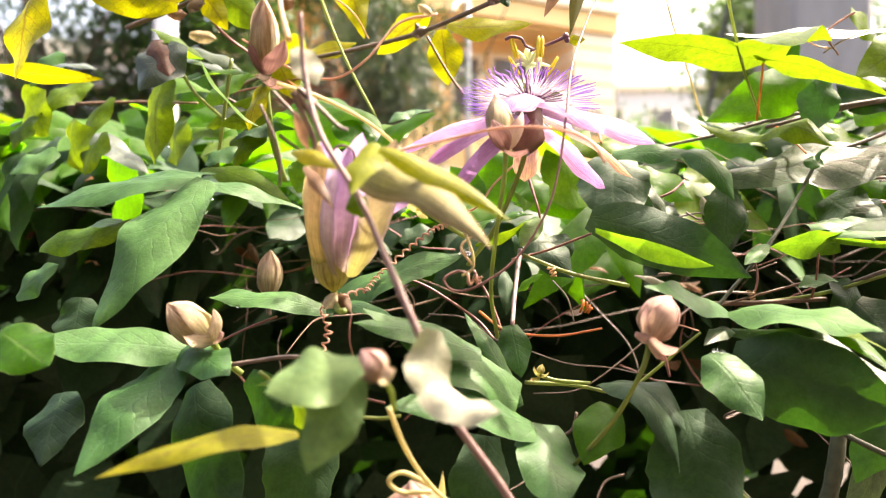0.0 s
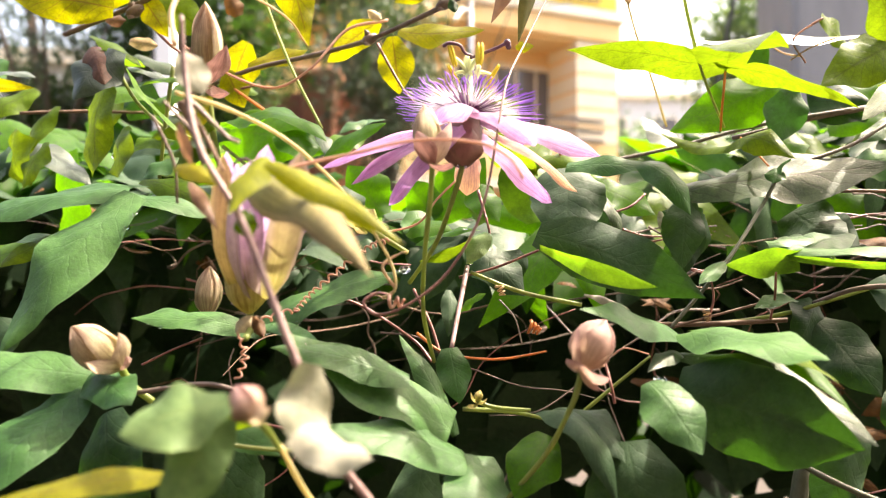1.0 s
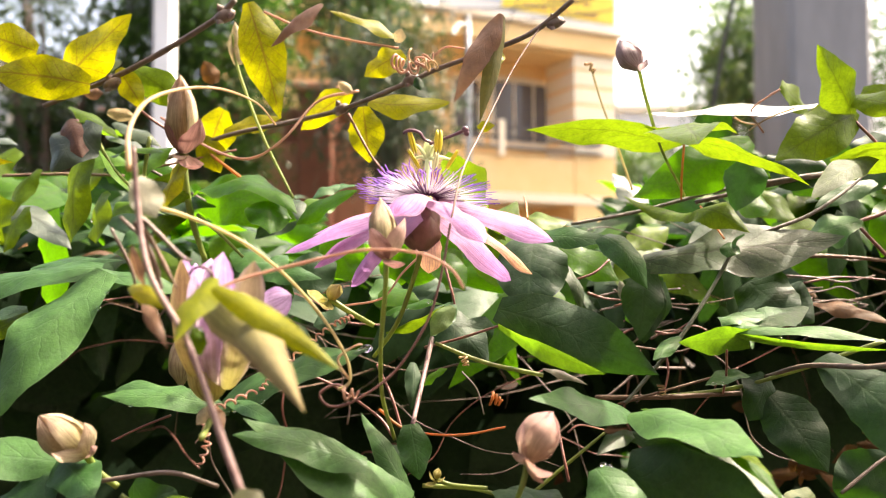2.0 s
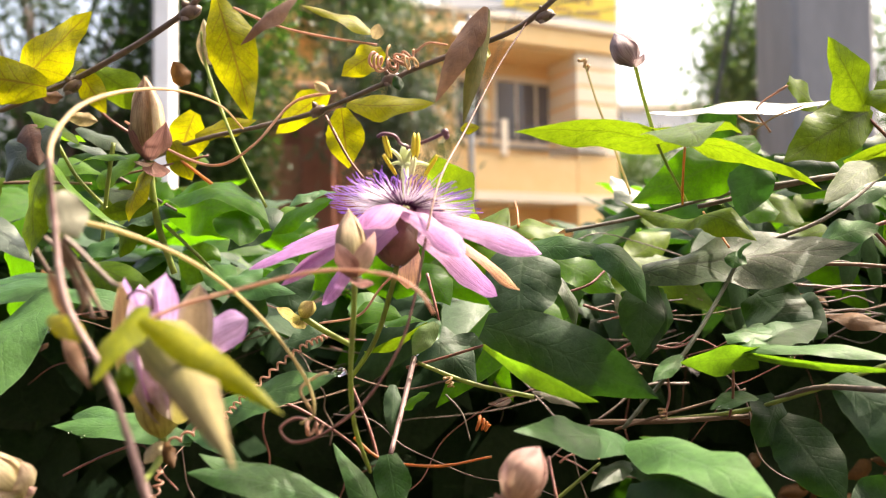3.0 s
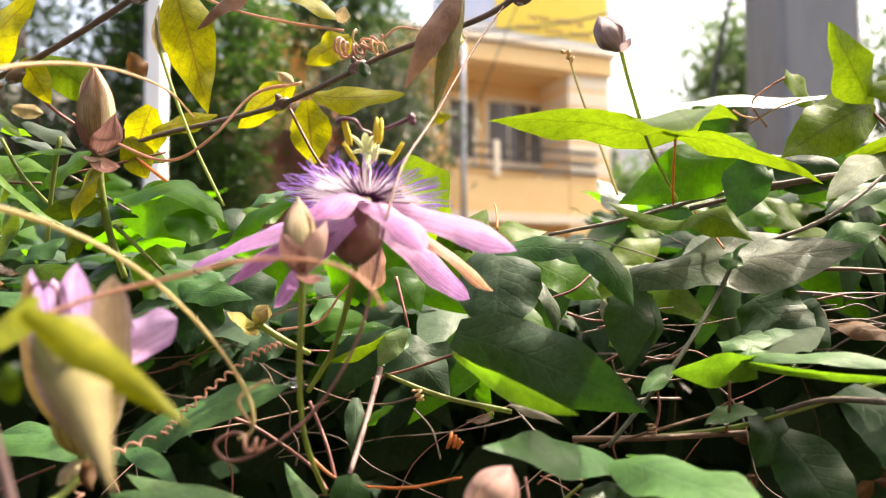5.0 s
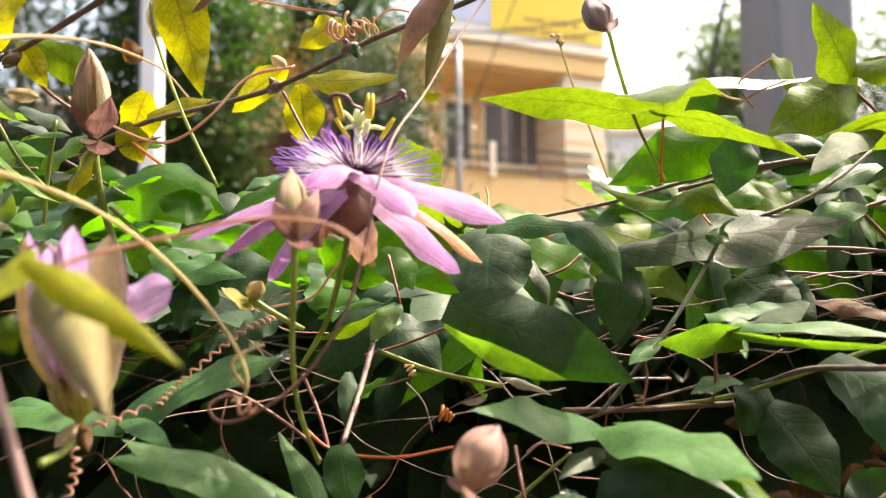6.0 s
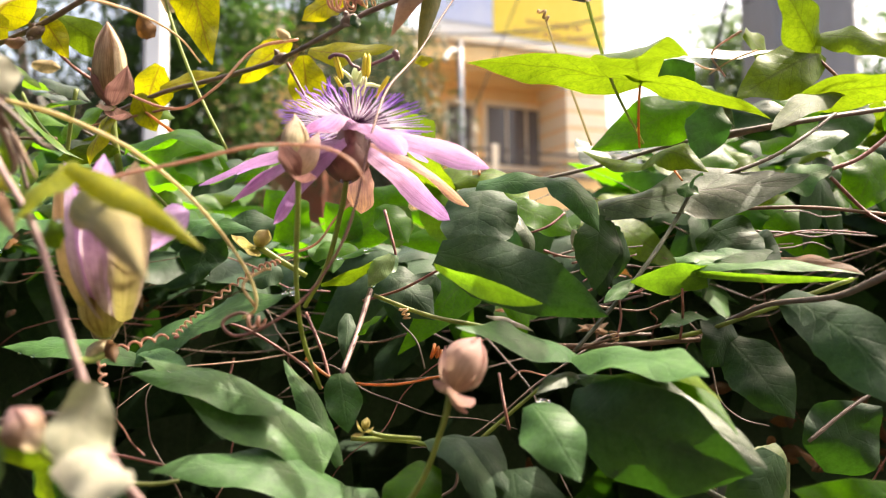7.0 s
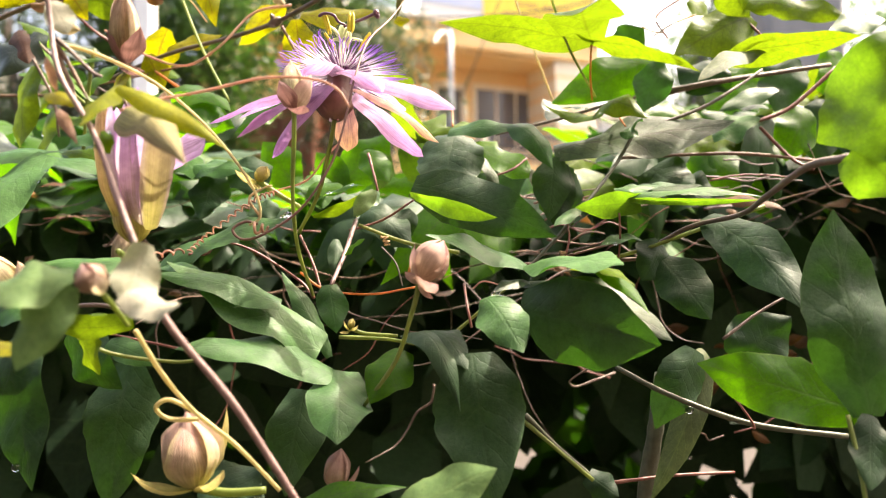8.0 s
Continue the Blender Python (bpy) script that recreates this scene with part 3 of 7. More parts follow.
def calyx(parent, base, top, r):
    bm = bmesh.new()
    add_ellipsoid(bm, Vector(base).lerp(Vector(top), 0.5), Vector(top) - Vector(base), (Vector(top) - Vector(base)).length / 2, r,
                  lambda s: max(0.1, math.sin(min(1, s * 1.6) * math.pi / 2) ** 0.7), 12, 8)
    return grown("calyx", bm, "bud_green", parent)


def build_flower(th, centre, top, foot):
    """Calyx bell, corona, column, five anthers and two dark purple styles."""
    centre, top, foot = Vector(centre), Vector(top), Vector(foot)
    ax = (top - centre).normalized()
    a = (Vector((1, 0, 0)) - ax * ax.x).normalized()
    b = ax.cross(a)
    bm = bmesh.new()
    add_ellipsoid(bm, centre.lerp(foot, 0.52), centre - foot, (centre - foot).length * 0.46, 0.0060,
                  lambda s: max(0.12, math.sin(min(1, s * 1.25) * math.pi / 2) ** 0.55 * (1 + 0.12 * math.sin(s * 5))), 14, 10)
    grown("calyx_bell", bm, "calyx", th, "dark maroon bell below the petals")
    for k in range(3):
        ang = 2.1 * k + 1.0
        out = a * math.cos(ang) + b * math.sin(ang)
        bm = bmesh.new()
        add_blade(bm, foot + out * 0.002, foot + out * 0.0085 + ax * 0.011, 0.013, out, 0.12, 0.5, 0.3, 0.5, 0.2, 8, 6)
        grown("bract", bm, "calyx", th)
    rng = random.Random(5)
    # the corona leans a little to the sunny side
    cx = (ax + a * 0.07).normalized()
    ca = (a - cx * a.dot(cx)).normalized()
    cb = cx.cross(ca)
    bm = bmesh.new()
    for ring, (count, r0, r1, rise, rad) in enumerate(((84, 0.0030, 0.0252, 0.0008, 0.00031), (38, 0.0036, 0.0226, 0.0034, 0.00028))):
        for k in range(count):
            ang = 2 * math.pi * (k + rng.uniform(-0.3, 0.3)) / count
            out = ca * math.cos(ang) + cb * math.sin(ang)
            tan = ca * -math.sin(ang) + cb * math.cos(ang)
            reach = r1 * rng.uniform(0.86, 1.08)
            lift = rise * rng.uniform(0.5, 1.5)
            ph = rng.uniform(0, 6)
            pts = []
            for i in range(9):
                s = i / 8
                wig = max(0, s - 0.55) * 0.0013 * math.sin(s * 17 + ph)
                pts.append(centre + out * (r0 + (reach - r0) * s) + cx * (0.0006 + lift * s ** 1.4) + tan * wig + cx * wig * 0.7)
            add_tube(bm, pts, rad, rad * 0.6, 4, False)
    grown("corona", bm, "corona", th, "ring of white and violet filaments")
    bm = bmesh.new()
    for k in range(26):
        ang = 2 * math.pi * (k + rng.uniform(-0.3, 0.3)) / 26
        out = a * math.cos(ang) + b * math.sin(ang)
        add_tube(bm, [centre + out * (0.0028 + 0.003 * s) + ax * (0.009 * s) for s in (0, 0.4, 0.75, 1)], 0.00032, 0.00022, 4, False)
    grown("inner_corona", bm, "corona_in", th, "short dark maroon inner filaments")
    bm = bmesh.new()
    add_tube(bm, spline([centre - ax * 0.002, centre.lerp(top, 0.5), top], 6), 0.0019, 0.0013, 9)
    grown("column", bm, "column", th)
    bm = bmesh.new()
    add_ellipsoid(bm, top + ax * 0.0042, ax, 0.0046, 0.0020)
    grown("ovary", bm, "column", th)

    def at(x, y, z):
        return top + Vector((x, y, z)) / 1000

    # five stamens: anther's middle, way it hangs, half length, half width, all in millimetres
    for mid, hang, half, wide, material in (
            ((-5.8, -2, 6.3), (25, 0, -95), 4.4, 1.05, "anther"),
            ((4.0, -3, 6.6), (-5, -8, -93), 4.4, 1.5, "anther"),
            ((-5.5, 3, 0.9), (50, 10, -80), 4.3, 0.7, "anther"),
            ((3.0, -5, -1.2), (-15, 0, -70), 3.5, 1.0, "anther_pale"),
            ((8.9, 2, 0.3), (-55, 5, -85), 4.5, 0.75, "anther")):
        mid, hang = at(*mid), Vector(hang).normalized()
        bm = bmesh.new()
        add_tube(bm, spline([top, top.lerp(mid, 0.5) + ax * 0.0012, mid], 6), 0.00085, 0.0005, 6)
        st = grown("stamen", bm, "column", th)
        bm = bmesh.new()
        across = hang.cross(Vector((0, 1, 0))).normalized()
        for sgn in (-1, 1):
            add_ellipsoid(bm, mid - Vector((0, 0.0006, 0)) + across * wide * 0.00045 * sgn, hang, half / 1000, wide * 0.00062,
                          lambda s: max(0.2, math.sin(math.pi * s) ** 0.35), 7, 8)
        part("anther", bm, material, st)
    # two dark styles: one reaching out to a blunt stigma, one hooked over the anthers
    for way, knob in ((((0.5, 0, 6), (4, 0, 7.4), (9.5, -1, 9.2), (14, -1, 11.3)), 1.5),
                      (((1.2, -1, 6.6), (-1.4, -2, 7.6), (-3.2, -3, 10.0), (-6.9, -3, 10.8), (-8.9, -3, 9.8)), 0.6)):
        pts = [at(*p) for p in way]
        bm = bmesh.new()
        add_tube(bm, spline(pts, 6), 0.0005, 0.0007, 6)
        add_ellipsoid(bm, pts[-1], pts[-1] - pts[-2], knob / 1000 * 0.9, knob / 1000)
        if knob > 1:
            add_ellipsoid(bm, pts[-1] + Vector((0.0004, 0, -0.0012)), (0.25, 0, -1), 0.0014, 0.0011)
        grown("style", bm, "style", th, "dark purple style with a knobbed stigma")


def box(bm, x0, x1, y0, y1, z0, z1, bevel=0.0):
    m = Matrix.LocRotScale(((x0 + x1) / 2, (y0 + y1) / 2, (z0 + z1) / 2), None, (x1 - x0, y1 - y0, z1 - z0))
    made = bmesh.ops.create_cube(bm, size=1.0, matrix=m)
    if bevel:
        edges = list({e for v in made["verts"] for e in v.link_edges})
        bmesh.ops.bevel(bm, geom=edges, offset=bevel, segments=1, affect="EDGES")


def block(name, parent, material, *spans, bevel=0.0, label=""):
    bm = bmesh.new()
    for s in spans:
        box(bm, *s, bevel)
    return part(name, bm, material, parent, label, smooth=False)


# ---- ground ----
bm = bmesh.new()
uvl = bm.loops.layers.uv.verify()
side = 40
vs = [[bm.verts.new((x, y, 0.03 * noise.noise((x * 0.2, y * 0.2, 0)) if abs(x) < 30 and abs(y) < 30 else 0.0))
       for y in (math.copysign(abs(j) ** 3.2 * 0.02, j) for j in range(-side, side + 1))] for x in (math.copysign(abs(i) ** 3.2 * 0.02, i) for i in range(-side, side + 1))]
for i in range(2 * side):
    for j in range(2 * side):
        bm.faces.new((vs[i][j], vs[i + 1][j], vs[i + 1][j + 1], vs[i][j + 1]))
tagged(part("ground", bm, "soil"), "bare brown earth lying in the sun", "ground", kind="structure")

# dark sheet laid in to cut sunlight bouncing up into the hedge
bm = bmesh.new()
vs = [[bm.verts.new((x * 0.25, -0.88 + y * 0.30, 0.045 + 0.02 * noise.noise((x * 0.9, y * 0.9, 4)))) for y in range(20)] for x in range(-32, 33)]
for i in range(64):
    for j in range(19):
        bm.faces.new((vs[i][j], vs[i + 1][j], vs[i + 1][j + 1], vs[i][j + 1]))
tagged(part("low_bounce_bed", bm, "bed"), "dark earth sheet added under the hedge to cut bounced light", "ground", kind="structure")

# unseen wall added behind the camera to block sky light from the front
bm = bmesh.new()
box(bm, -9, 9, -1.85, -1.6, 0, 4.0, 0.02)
tagged(part("sky_block_wall", bm, "blocker_brown", smooth=False), "unseen plain dark wall added to block sky light", "wall", kind="structure")

# ---- house ----
house = thing("house", (3.19, 17.0, 0), "two-storey ochre house with a balcony and signboard", "house")
house.rotation_euler = (0, 0, radians(26))
for span in ((-7.2, 0, 1.35, 7.0, 0, 3.15), (-7.2, 0, 1.1, 1.35, 0, 6.12), (-7.2, 0, 1.36, 7.0, 3.3, 6.1)):
    block("wall", house, "orange", span)
block("pier", house, "orange", (-1.0, 0, 0.0, 1.095, 0, 6.12), label="ochre corner pier with horizontal grooves")
for k in range(6):
    block("band", house, "cream", (-1.006, 0.006, -0.012, 1.09, 4.02 + 0.36 * k, 4.32 + 0.36 * k), bevel=0.01)
block("balcony_slab", house, "cream", (-7.2, 0.0, -0.02, 1.09, 3.02, 3.20))
block("parapet", house, "orange", (-7.2, -1.01, 0.0, 0.15, 3.20, 3.93), bevel=0.015)
block("roof_beam", house, "orange", (-7.25, 0.05, -0.10, 1.09, 6.125, 6.52), bevel=0.02)
block("roof_slab", house, "cream", (-7.4, 0.12, -0.18, 7.1, 6.525, 6.64), bevel=0.02)
block("ceiling_panel", house, "orange", (-7.2, -1.02, 0.02, 1.09, 6.06, 6.12))


def house_window(x0, x1, z0, z1, panes, y=1.1):
    win = block("window", house, "cream", (x0 - 0.10, x1 + 0.10, y - 0.05, y - 0.003, z0 - 0.12, z0 - 0.001), (x0 - 0.08, x0, y - 0.05, y - 0.003, z0, z1),
                (x1, x1 + 0.08, y - 0.05, y - 0.003, z0, z1), (x0 - 0.08, x1 + 0.08, y - 0.05, y - 0.003, z1 + 0.001, z1 + 0.09), label="dark window in a pale frame")
    step = (x1 - x0) / panes
    for k in range(panes):
        block("pane", win, "glass", (x0 + k * step + 0.02, x0 + (k + 1) * step - 0.02, y - 0.02, y - 0.008, z0 + 0.02, z1 - 0.02))
        if k:
            block("mullion", win, "cream", (x0 + k * step - 0.02, x0 + k * step + 0.02, y - 0.035, y - 0.004, z0, z1))


house_window(-2.28, -0.84, 4.40, 5.68, 3)
house_window(-3.18, -2.62, 4.42, 5.62, 2)
house_window(-4.6, -3.75, 4.40, 5.60, 2)
rail = bmesh.new()
for z in (4.06, 4.27, 4.485):
    box(rail, -3.3, -0.36, -0.06, -0.02, z - 0.02, z + 0.02)
part("railing", rail, "iron", house, "three dark balcony rails", smooth=False)
block("rail_post", house, "cream", (-2.78, -2.64, -0.08, 0.0, 3.9, 4.6), bevel=0.01)
bm = bmesh.new()
add_tube(bm, [Vector((-3.46, -0.12, z)) for z in (2.0, 4.0, 5.5, 6.6)], 0.06, 0.06, 10)
part("pipe", bm, "steel", house, "pale vertical drain pipe")
bm = bmesh.new()
add_tube(bm, spline([(-3.46, -0.12, 6.35), (-3.75, -0.3, 6.25), (-3.95, -0.45, 6.0)], 6), 0.035, 0.035, 8)
part("pipe_arm", bm, "white", house)

sign = thing("signboard", (3.19, 17.0, 6.64), "yellow and pale blue painted signboard on the roof edge", "sign")
sign.rotation_euler = (0, 0, radians(26))
block("board", sign, "white", (-4.1, -0.05, -0.16, -0.10, 0.003, 1.75), bevel=0.01)
block("yellow_field", sign, "sign_yellow", (-2.75, -0.12, -0.175, -0.163, 0.12, 1.68))
block("blue_field", sign, "sign_blue", (-4.05, -2.76, -0.175, -0.163, 0.25, 1.68))
rng = random.Random(3)
for row, (z, h, n, x0, x1) in enumerate(((0.19, 0.11, 19, -2.3, -0.5), (0.42, 0.10, 15, -2.0, -0.7))):
    step = (x1 - x0) / n
    for k in range(n):
        if k in (6, 12):
            continue
        x = x0 + k * step
        block("writing_bar", sign, "rust", (x, x + step * rng.uniform(0.35, 0.7), -0.182, -0.177, z, z + h * rng.uniform(0.8, 1.0)))

# ---- poles, pillar and cables ----
bm = bmesh.new()
box(bm, -2.242, -2.108, 5.93, 6.07, 0, 6.5, 0.012)
tagged(part("utility_pole", bm, "white", smooth=False), "pale square concrete utility pole", "pole")
bm = bmesh.new()
box(bm, 4.84, 6.04, 12.0, 13.6, 0, 12.0, 0.08)
tagged(part("concrete_pillar", bm, "concrete", smooth=False), "broad grey concrete pillar", "pillar")


def cable(points, r, label):
    bm = bmesh.new()
    add_tube(bm, spline(points, 10), r, r, 6)
    tagged(part("cable", bm, "cable"), label, "cable", "overhead cables")


cable([(-6, 14.0, 6.9), (0.5, 14.2, 6.25), (4.86, 13.0, 6.6)], 0.018, "black overhead cable sagging past the house")
cable([(-6, 14.0, 6.7), (0.8, 14.2, 6.05), (4.86, 13.0, 6.3)], 0.012, "black overhead cable sagging past the house")
cable([(1.55, 9.00, 6.74), (0.72, 9.00, 4.74), (0.18, 9.00, 3.42), (-1.24, 9.00, 0.00)], 0.007, "black stay wire running down to the ground")
cable([(4.85, 13.2, 9.0), (4.62, 13.2, 7.0), (4.2, 13.2, 5.0), (3.75, 13.2, 2.5), (3.5, 13.2, 0.0)], 0.035, "thick black cable slanting down from the pillar")
cable([(6.1, 12.5, 9), (6.11, 12.5, 5), (6.1, 12.5, 3.6), (6.12, 12.4, 0.0)], 0.07, "bundle of black cable down the concrete pillar")
cable([(-2.248, 5.93, 6.4), (-2.252, 5.93, 4.0), (-2.248, 5.93, 0.0)], 0.008, "thin cable down the utility pole")
cable([(3.0, 17.0, 6.75), (5.2, 28, 7.2), (8.2, 42.05, 10.0)], 0.03, "thin dark overhead cable over the far street")
cable([(3.0, 17.0, 6.62), (5.4, 28, 6.6), (8.6, 42.05, 9.2)], 0.03, "thin dark overhead cable over the far street")

# ---- gate wall ----
gate = thing("gate_wall", (-1.9, 11.0, 0), "brown gate pillar between terracotta wall panels", "wall")
for ob in (block("pillar", gate, "maroon", (-0.26, 0.19, -0.25, 0.25, 0, 4.0), bevel=0.02), block("panel", gate, "rust", (-3.2, -0.262, 0.05, 0.25, 0, 3.35), bevel=0.01), block("panel", gate, "rust", (0.192, 0.62, 0.05, 0.25, 0, 3.6), bevel=0.01),
           block("cap", gate, "rust", (-0.34, 0.27, -0.33, 0.33, 4.0, 4.12), bevel=0.02), block("lintel", gate, "maroon", (-3.2, 1.2, 0.26, 0.5, 3.2, 3.9), bevel=0.02)):
    pass


# ---- trees ----
def tree(at, trunk_h, centre, size, leaves, leaf_len, leaf_w, material, label, seed, droop=0.3, limbs=9, clump=26):
    """A tapered trunk, limbs, and a crown of many small leaves in uneven clumps."""
    rng = random.Random(seed)
    at, centre = Vector(at), Vector(centre)
    th = thing("tree", at, label, "tree")
    bm = bmesh.new()
    fork = at + Vector((0, 0, trunk_h))
    add_tube(bm, spline([at, at.lerp(fork, 0.5) + Vector((0.08, 0.05, 0)), fork], 6), trunk_h * 0.045 + 0.05, trunk_h * 0.03 + 0.03, 9, True, 0.2)
    grown("trunk", bm, "bark", th)
    ends = []
    for k in range(limbs):
        end = centre + Vector((rng.uniform(-1, 1) * size[0] * 0.7, rng.uniform(-1, 1) * size[1] * 0.7, rng.uniform(-0.8, 0.9) * size[2] * 0.7))
        bm = bmesh.new()
        add_tube(bm, spline([fork - Vector((0, 0, 0.1)), fork.lerp(end, 0.45) + Vector((0, 0, 0.15 * size[2])), end], 5), trunk_h * 0.02 + 0.02, 0.012, 6, True, 0.2)
        grown("limb", bm, "bark", th)
        ends.append(end)
    verts, faces = [], []
    clumps = leaves // clump
    for c in range(clumps):
        for _ in range(40):
            u = Vector((rng.uniform(-1, 1), rng.uniform(-1, 1), rng.uniform(-1, 1)))
            if 0.25 < u.length < 1.0 + 0.18 * noise.noise(u * 2.3 + Vector((seed, 0, 0))):
                break
        cc = centre + Vector((u.x * size[0], u.y * size[1], u.z * size[2]))
        main = Vector((rng.uniform(-1, 1), rng.uniform(-1, 1), rng.uniform(-droop, 0.8))).normalized()
        for _ in range(clump):
            p = cc + Vector((rng.gauss(0, 1), rng.gauss(0, 1), rng.gauss(0, 1))) * leaf_len * 1.3
            d = (main + Vector((rng.uniform(-1, 1), rng.uniform(-1, 1), rng.uniform(-1, 0.7) - droop)) * 0.9).normalized()
            s = d.cross(Vector((rng.uniform(-1, 1), rng.uniform(-1, 1), 1.2))).normalized()
            up = s.cross(d)
            ln, wd = leaf_len * rng.uniform(0.6, 1.2), leaf_w * rng.uniform(0.7, 1.2)
            i = len(verts)
            verts += [p, p + d * ln * 0.45 + s * wd * 0.5 - up * wd * 0.12, p + d * ln * 0.5 + up * wd * 0.08, p + d * ln * 0.45 - s * wd * 0.5 - up * wd * 0.12, p + d * ln]
            faces += [(i, i + 1, i + 2), (i, i + 2, i + 3), (i + 1, i + 4, i + 2), (i + 2, i + 4, i + 3)]
    me = bpy.data.meshes.new("crown")
    me.from_pydata([tuple(v) for v in verts], [], faces)
    me.uv_layers.new(name="UVMap")
    me.materials.append(M[material])
    crown = new("crown", me)
    crown.parent = th
    settle(crown)
    return tagged(crown, kind="stuff")


tree((-2.9, 9.0, 0), 2.2, (-2.8, 8.9, 4.3), (0.95, 1.0, 1.7), 12000, 0.12, 0.055, "tree_a", "leafy green garden tree beside the gate", 11)
tree((-0.9, 9.9, 0), 2.0, (-0.85, 9.7, 3.75), (0.62, 0.6, 1.15), 4200, 0.20, 0.032, "tree_b", "grey-green tree with narrow leaves", 12, droop=0.6)
tree((-4.6, 9.0, 0), 2.0, (-4.5, 9.0, 4.6), (1.7, 1.3, 1.8), 6300, 0.15, 0.05, "tree_b", "dark tree with narrow leaves behind the pole", 13, droop=0.5)
tree((-1.7, 12.6, 0), 3.2, (-1.75, 12.8, 6.3), (0.95, 0.9, 1.4), 4200, 0.16, 0.07, "tree_a", "green tree leaning over the gate", 14)
tree((7.6, 22.0, 0), 3.5, (7.7, 22.0, 7.0), (1.5, 1.5, 2.4), 5200, 0.30, 0.12, "tree_c", "rounded green tree far down the street", 15)
tree((6.0, 26.0, 0), 1.6, (5.6, 26.0, 4.3), (1.6, 1.2, 1.5), 3600, 0.28, 0.12, "tree_c", "low green tree before the far house", 16)
tree((8.0, 14.5, 0), 2.5, (8.0, 14.6, 5.2), (1.3, 1.2, 1.9), 4200, 0.18, 0.07, "tree_a", "green tree beyond the concrete pillar", 17)

tree((-3.1, 9.6, 0), 1.1, (-3.1, 9.4, 2.75), (0.85, 0.7, 0.95), 7000, 0.13, 0.05, "tree_a", "low dark shrub against the gate wall", 18)
tree((-4.4, 9.6, 0), 1.1, (-4.6, 9.4, 2.75), (1.0, 0.7, 0.95), 6000, 0.13, 0.05, "tree_a", "low dark shrub against the gate wall", 19)

# ---- far buildings ----
def far_house(at, w, d, h, floors, label, material="white", turn=0.0):
    th = thing("far_house", at, label, "house", "far houses")
    th.rotation_euler = (0, 0, radians(turn))
    block("wall", th, material, (-w / 2, w / 2, 0, d, 0, h))
    block("roof", th, "cream", (-w / 2 - 0.25, w / 2 + 0.25, -0.25, d + 0.25, h + 0.002, h + 0.3))
    for f in range(floors):
        z = h / floors * f + 1.1
        for k in range(int(w // 2.6)):
            x = -w / 2 + 1.3 + 2.6 * k
            win = block("window", th, "cream", (x - 0.65, x + 0.65, -0.06, -0.002, z - 0.08, z + 1.38))
            block("pane", win, "glass", (x - 0.55, x + 0.55, -0.075, -0.062, z, z + 1.3))
    return th


far_house((10.6, 42, 0), 8.5, 8, 10.2, 3, "white far house behind the street trees")
far_house((-10.5, 16, 0), 9.0, 6, 5.6, 2, "pale far house behind the dark tree", "white", 8)

# ---- the vine in front ----
vine = thing("passion_vine", (0.10, 0.34, 1.20), "passion vine with three-lobed leaves, stems and coiled tendrils", "vine")
shoot = thing("climbing_shoot", (0.05, 0.40, 1.53), "woody shoot with yellowing leaves hanging over the hedge", "vine")
# right of the flower
leaf(vine, "lime", (0.05, 0.5, 0.85), ((0.1667, 0.3940, 1.5088), (0.0904, 0.3560, 1.5081), 0.0200, 0.03, 0.15, 0.35, 0.4), ((0.1644, 0.3940, 1.5091), (0.2067, 0.3600, 1.4844), 0.0135, 0.08, 0.2, 0.4, 0.3), ((0.1644, 0.3900, 1.5077), (0.1445, 0.3000, 1.4937), 0.0324, 0.05, 0.1, 0.2, 0.62), label="yellow-green three-lobed leaf lit from above")
stem(vine, "tendril_orange", 0.00057, 0.00050, (0.1649, 0.3940, 1.5081), (0.1647, 0.3980, 1.4944), (0.1674, 0.4100, 1.4844), name="petiole")
leaf(vine, "sky_sheen", (0, -0.52, 0.88), ((0.2436, 0.4250, 1.5321), (0.1491, 0.4000, 1.5236), 0.0151, 0, 0.1, 0.1, 0.5), label="pale leaf shining with sky light")
leaf(vine, "lime", (-0.2, -1, 0.15), ((0.2431, 0.4000, 1.5203), (0.2173, 0.3760, 1.5478), 0.0190, 0.03, 0.2, 0.35, 0.4), ((0.2422, 0.4000, 1.5293), (0.2555, 0.3700, 1.5145), 0.0134, 0.06, 0.2, 0.4, 0.4), ((0.2441, 0.4000, 1.5220), (0.2016, 0.3850, 1.4980), 0.0229, 0.05, 0.2, 0.5, 0.4))
stem(vine, "stem_red", 0.00072, 0.00063, (0.2431, 0.4000, 1.5203), (0.2529, 0.4000, 1.5099), (0.2646, 0.4100, 1.5035), name="petiole")
leaf(vine, "young", (0, -1, 0.3), ((0.2114, 0.4400, 1.5171), (0.1486, 0.4290, 1.4872), 0.0271, 0.06, 0.15, 0.25, 0.45))
leaf(vine, "blue", (0.1, -0.9, 0.5), ((0.2057, 0.4200, 1.5075), (0.1937, 0.4150, 1.4786), 0.0202, 0.04, 0.2, 0.2, 0.45))
leaf(vine, "sage", (-0.2, -0.8, 0.6), ((0.2426, 0.3800, 1.4989), (0.2026, 0.3500, 1.4780), 0.0130, 0.06, 0.15, 0.4, 0.5))
leaf(vine, "lime", (0, 0.6, 0.8), ((0.2272, 0.3850, 1.4979), (0.2740, 0.3500, 1.4972), 0.0193, 0.03, 0.15, 0.5, 0.4))
leaf(vine, "lime", (0, -0.9, 0.4), ((0.1672, 0.4000, 1.4754), (0.1855, 0.3700, 1.4659), 0.0147, 0.22, 0.3, 0.4, 0.5), ((0.1722, 0.4000, 1.4762), (0.1454, 0.4400, 1.4894), 0.0084, -0.13, 0.2, 0.6, 0.4))
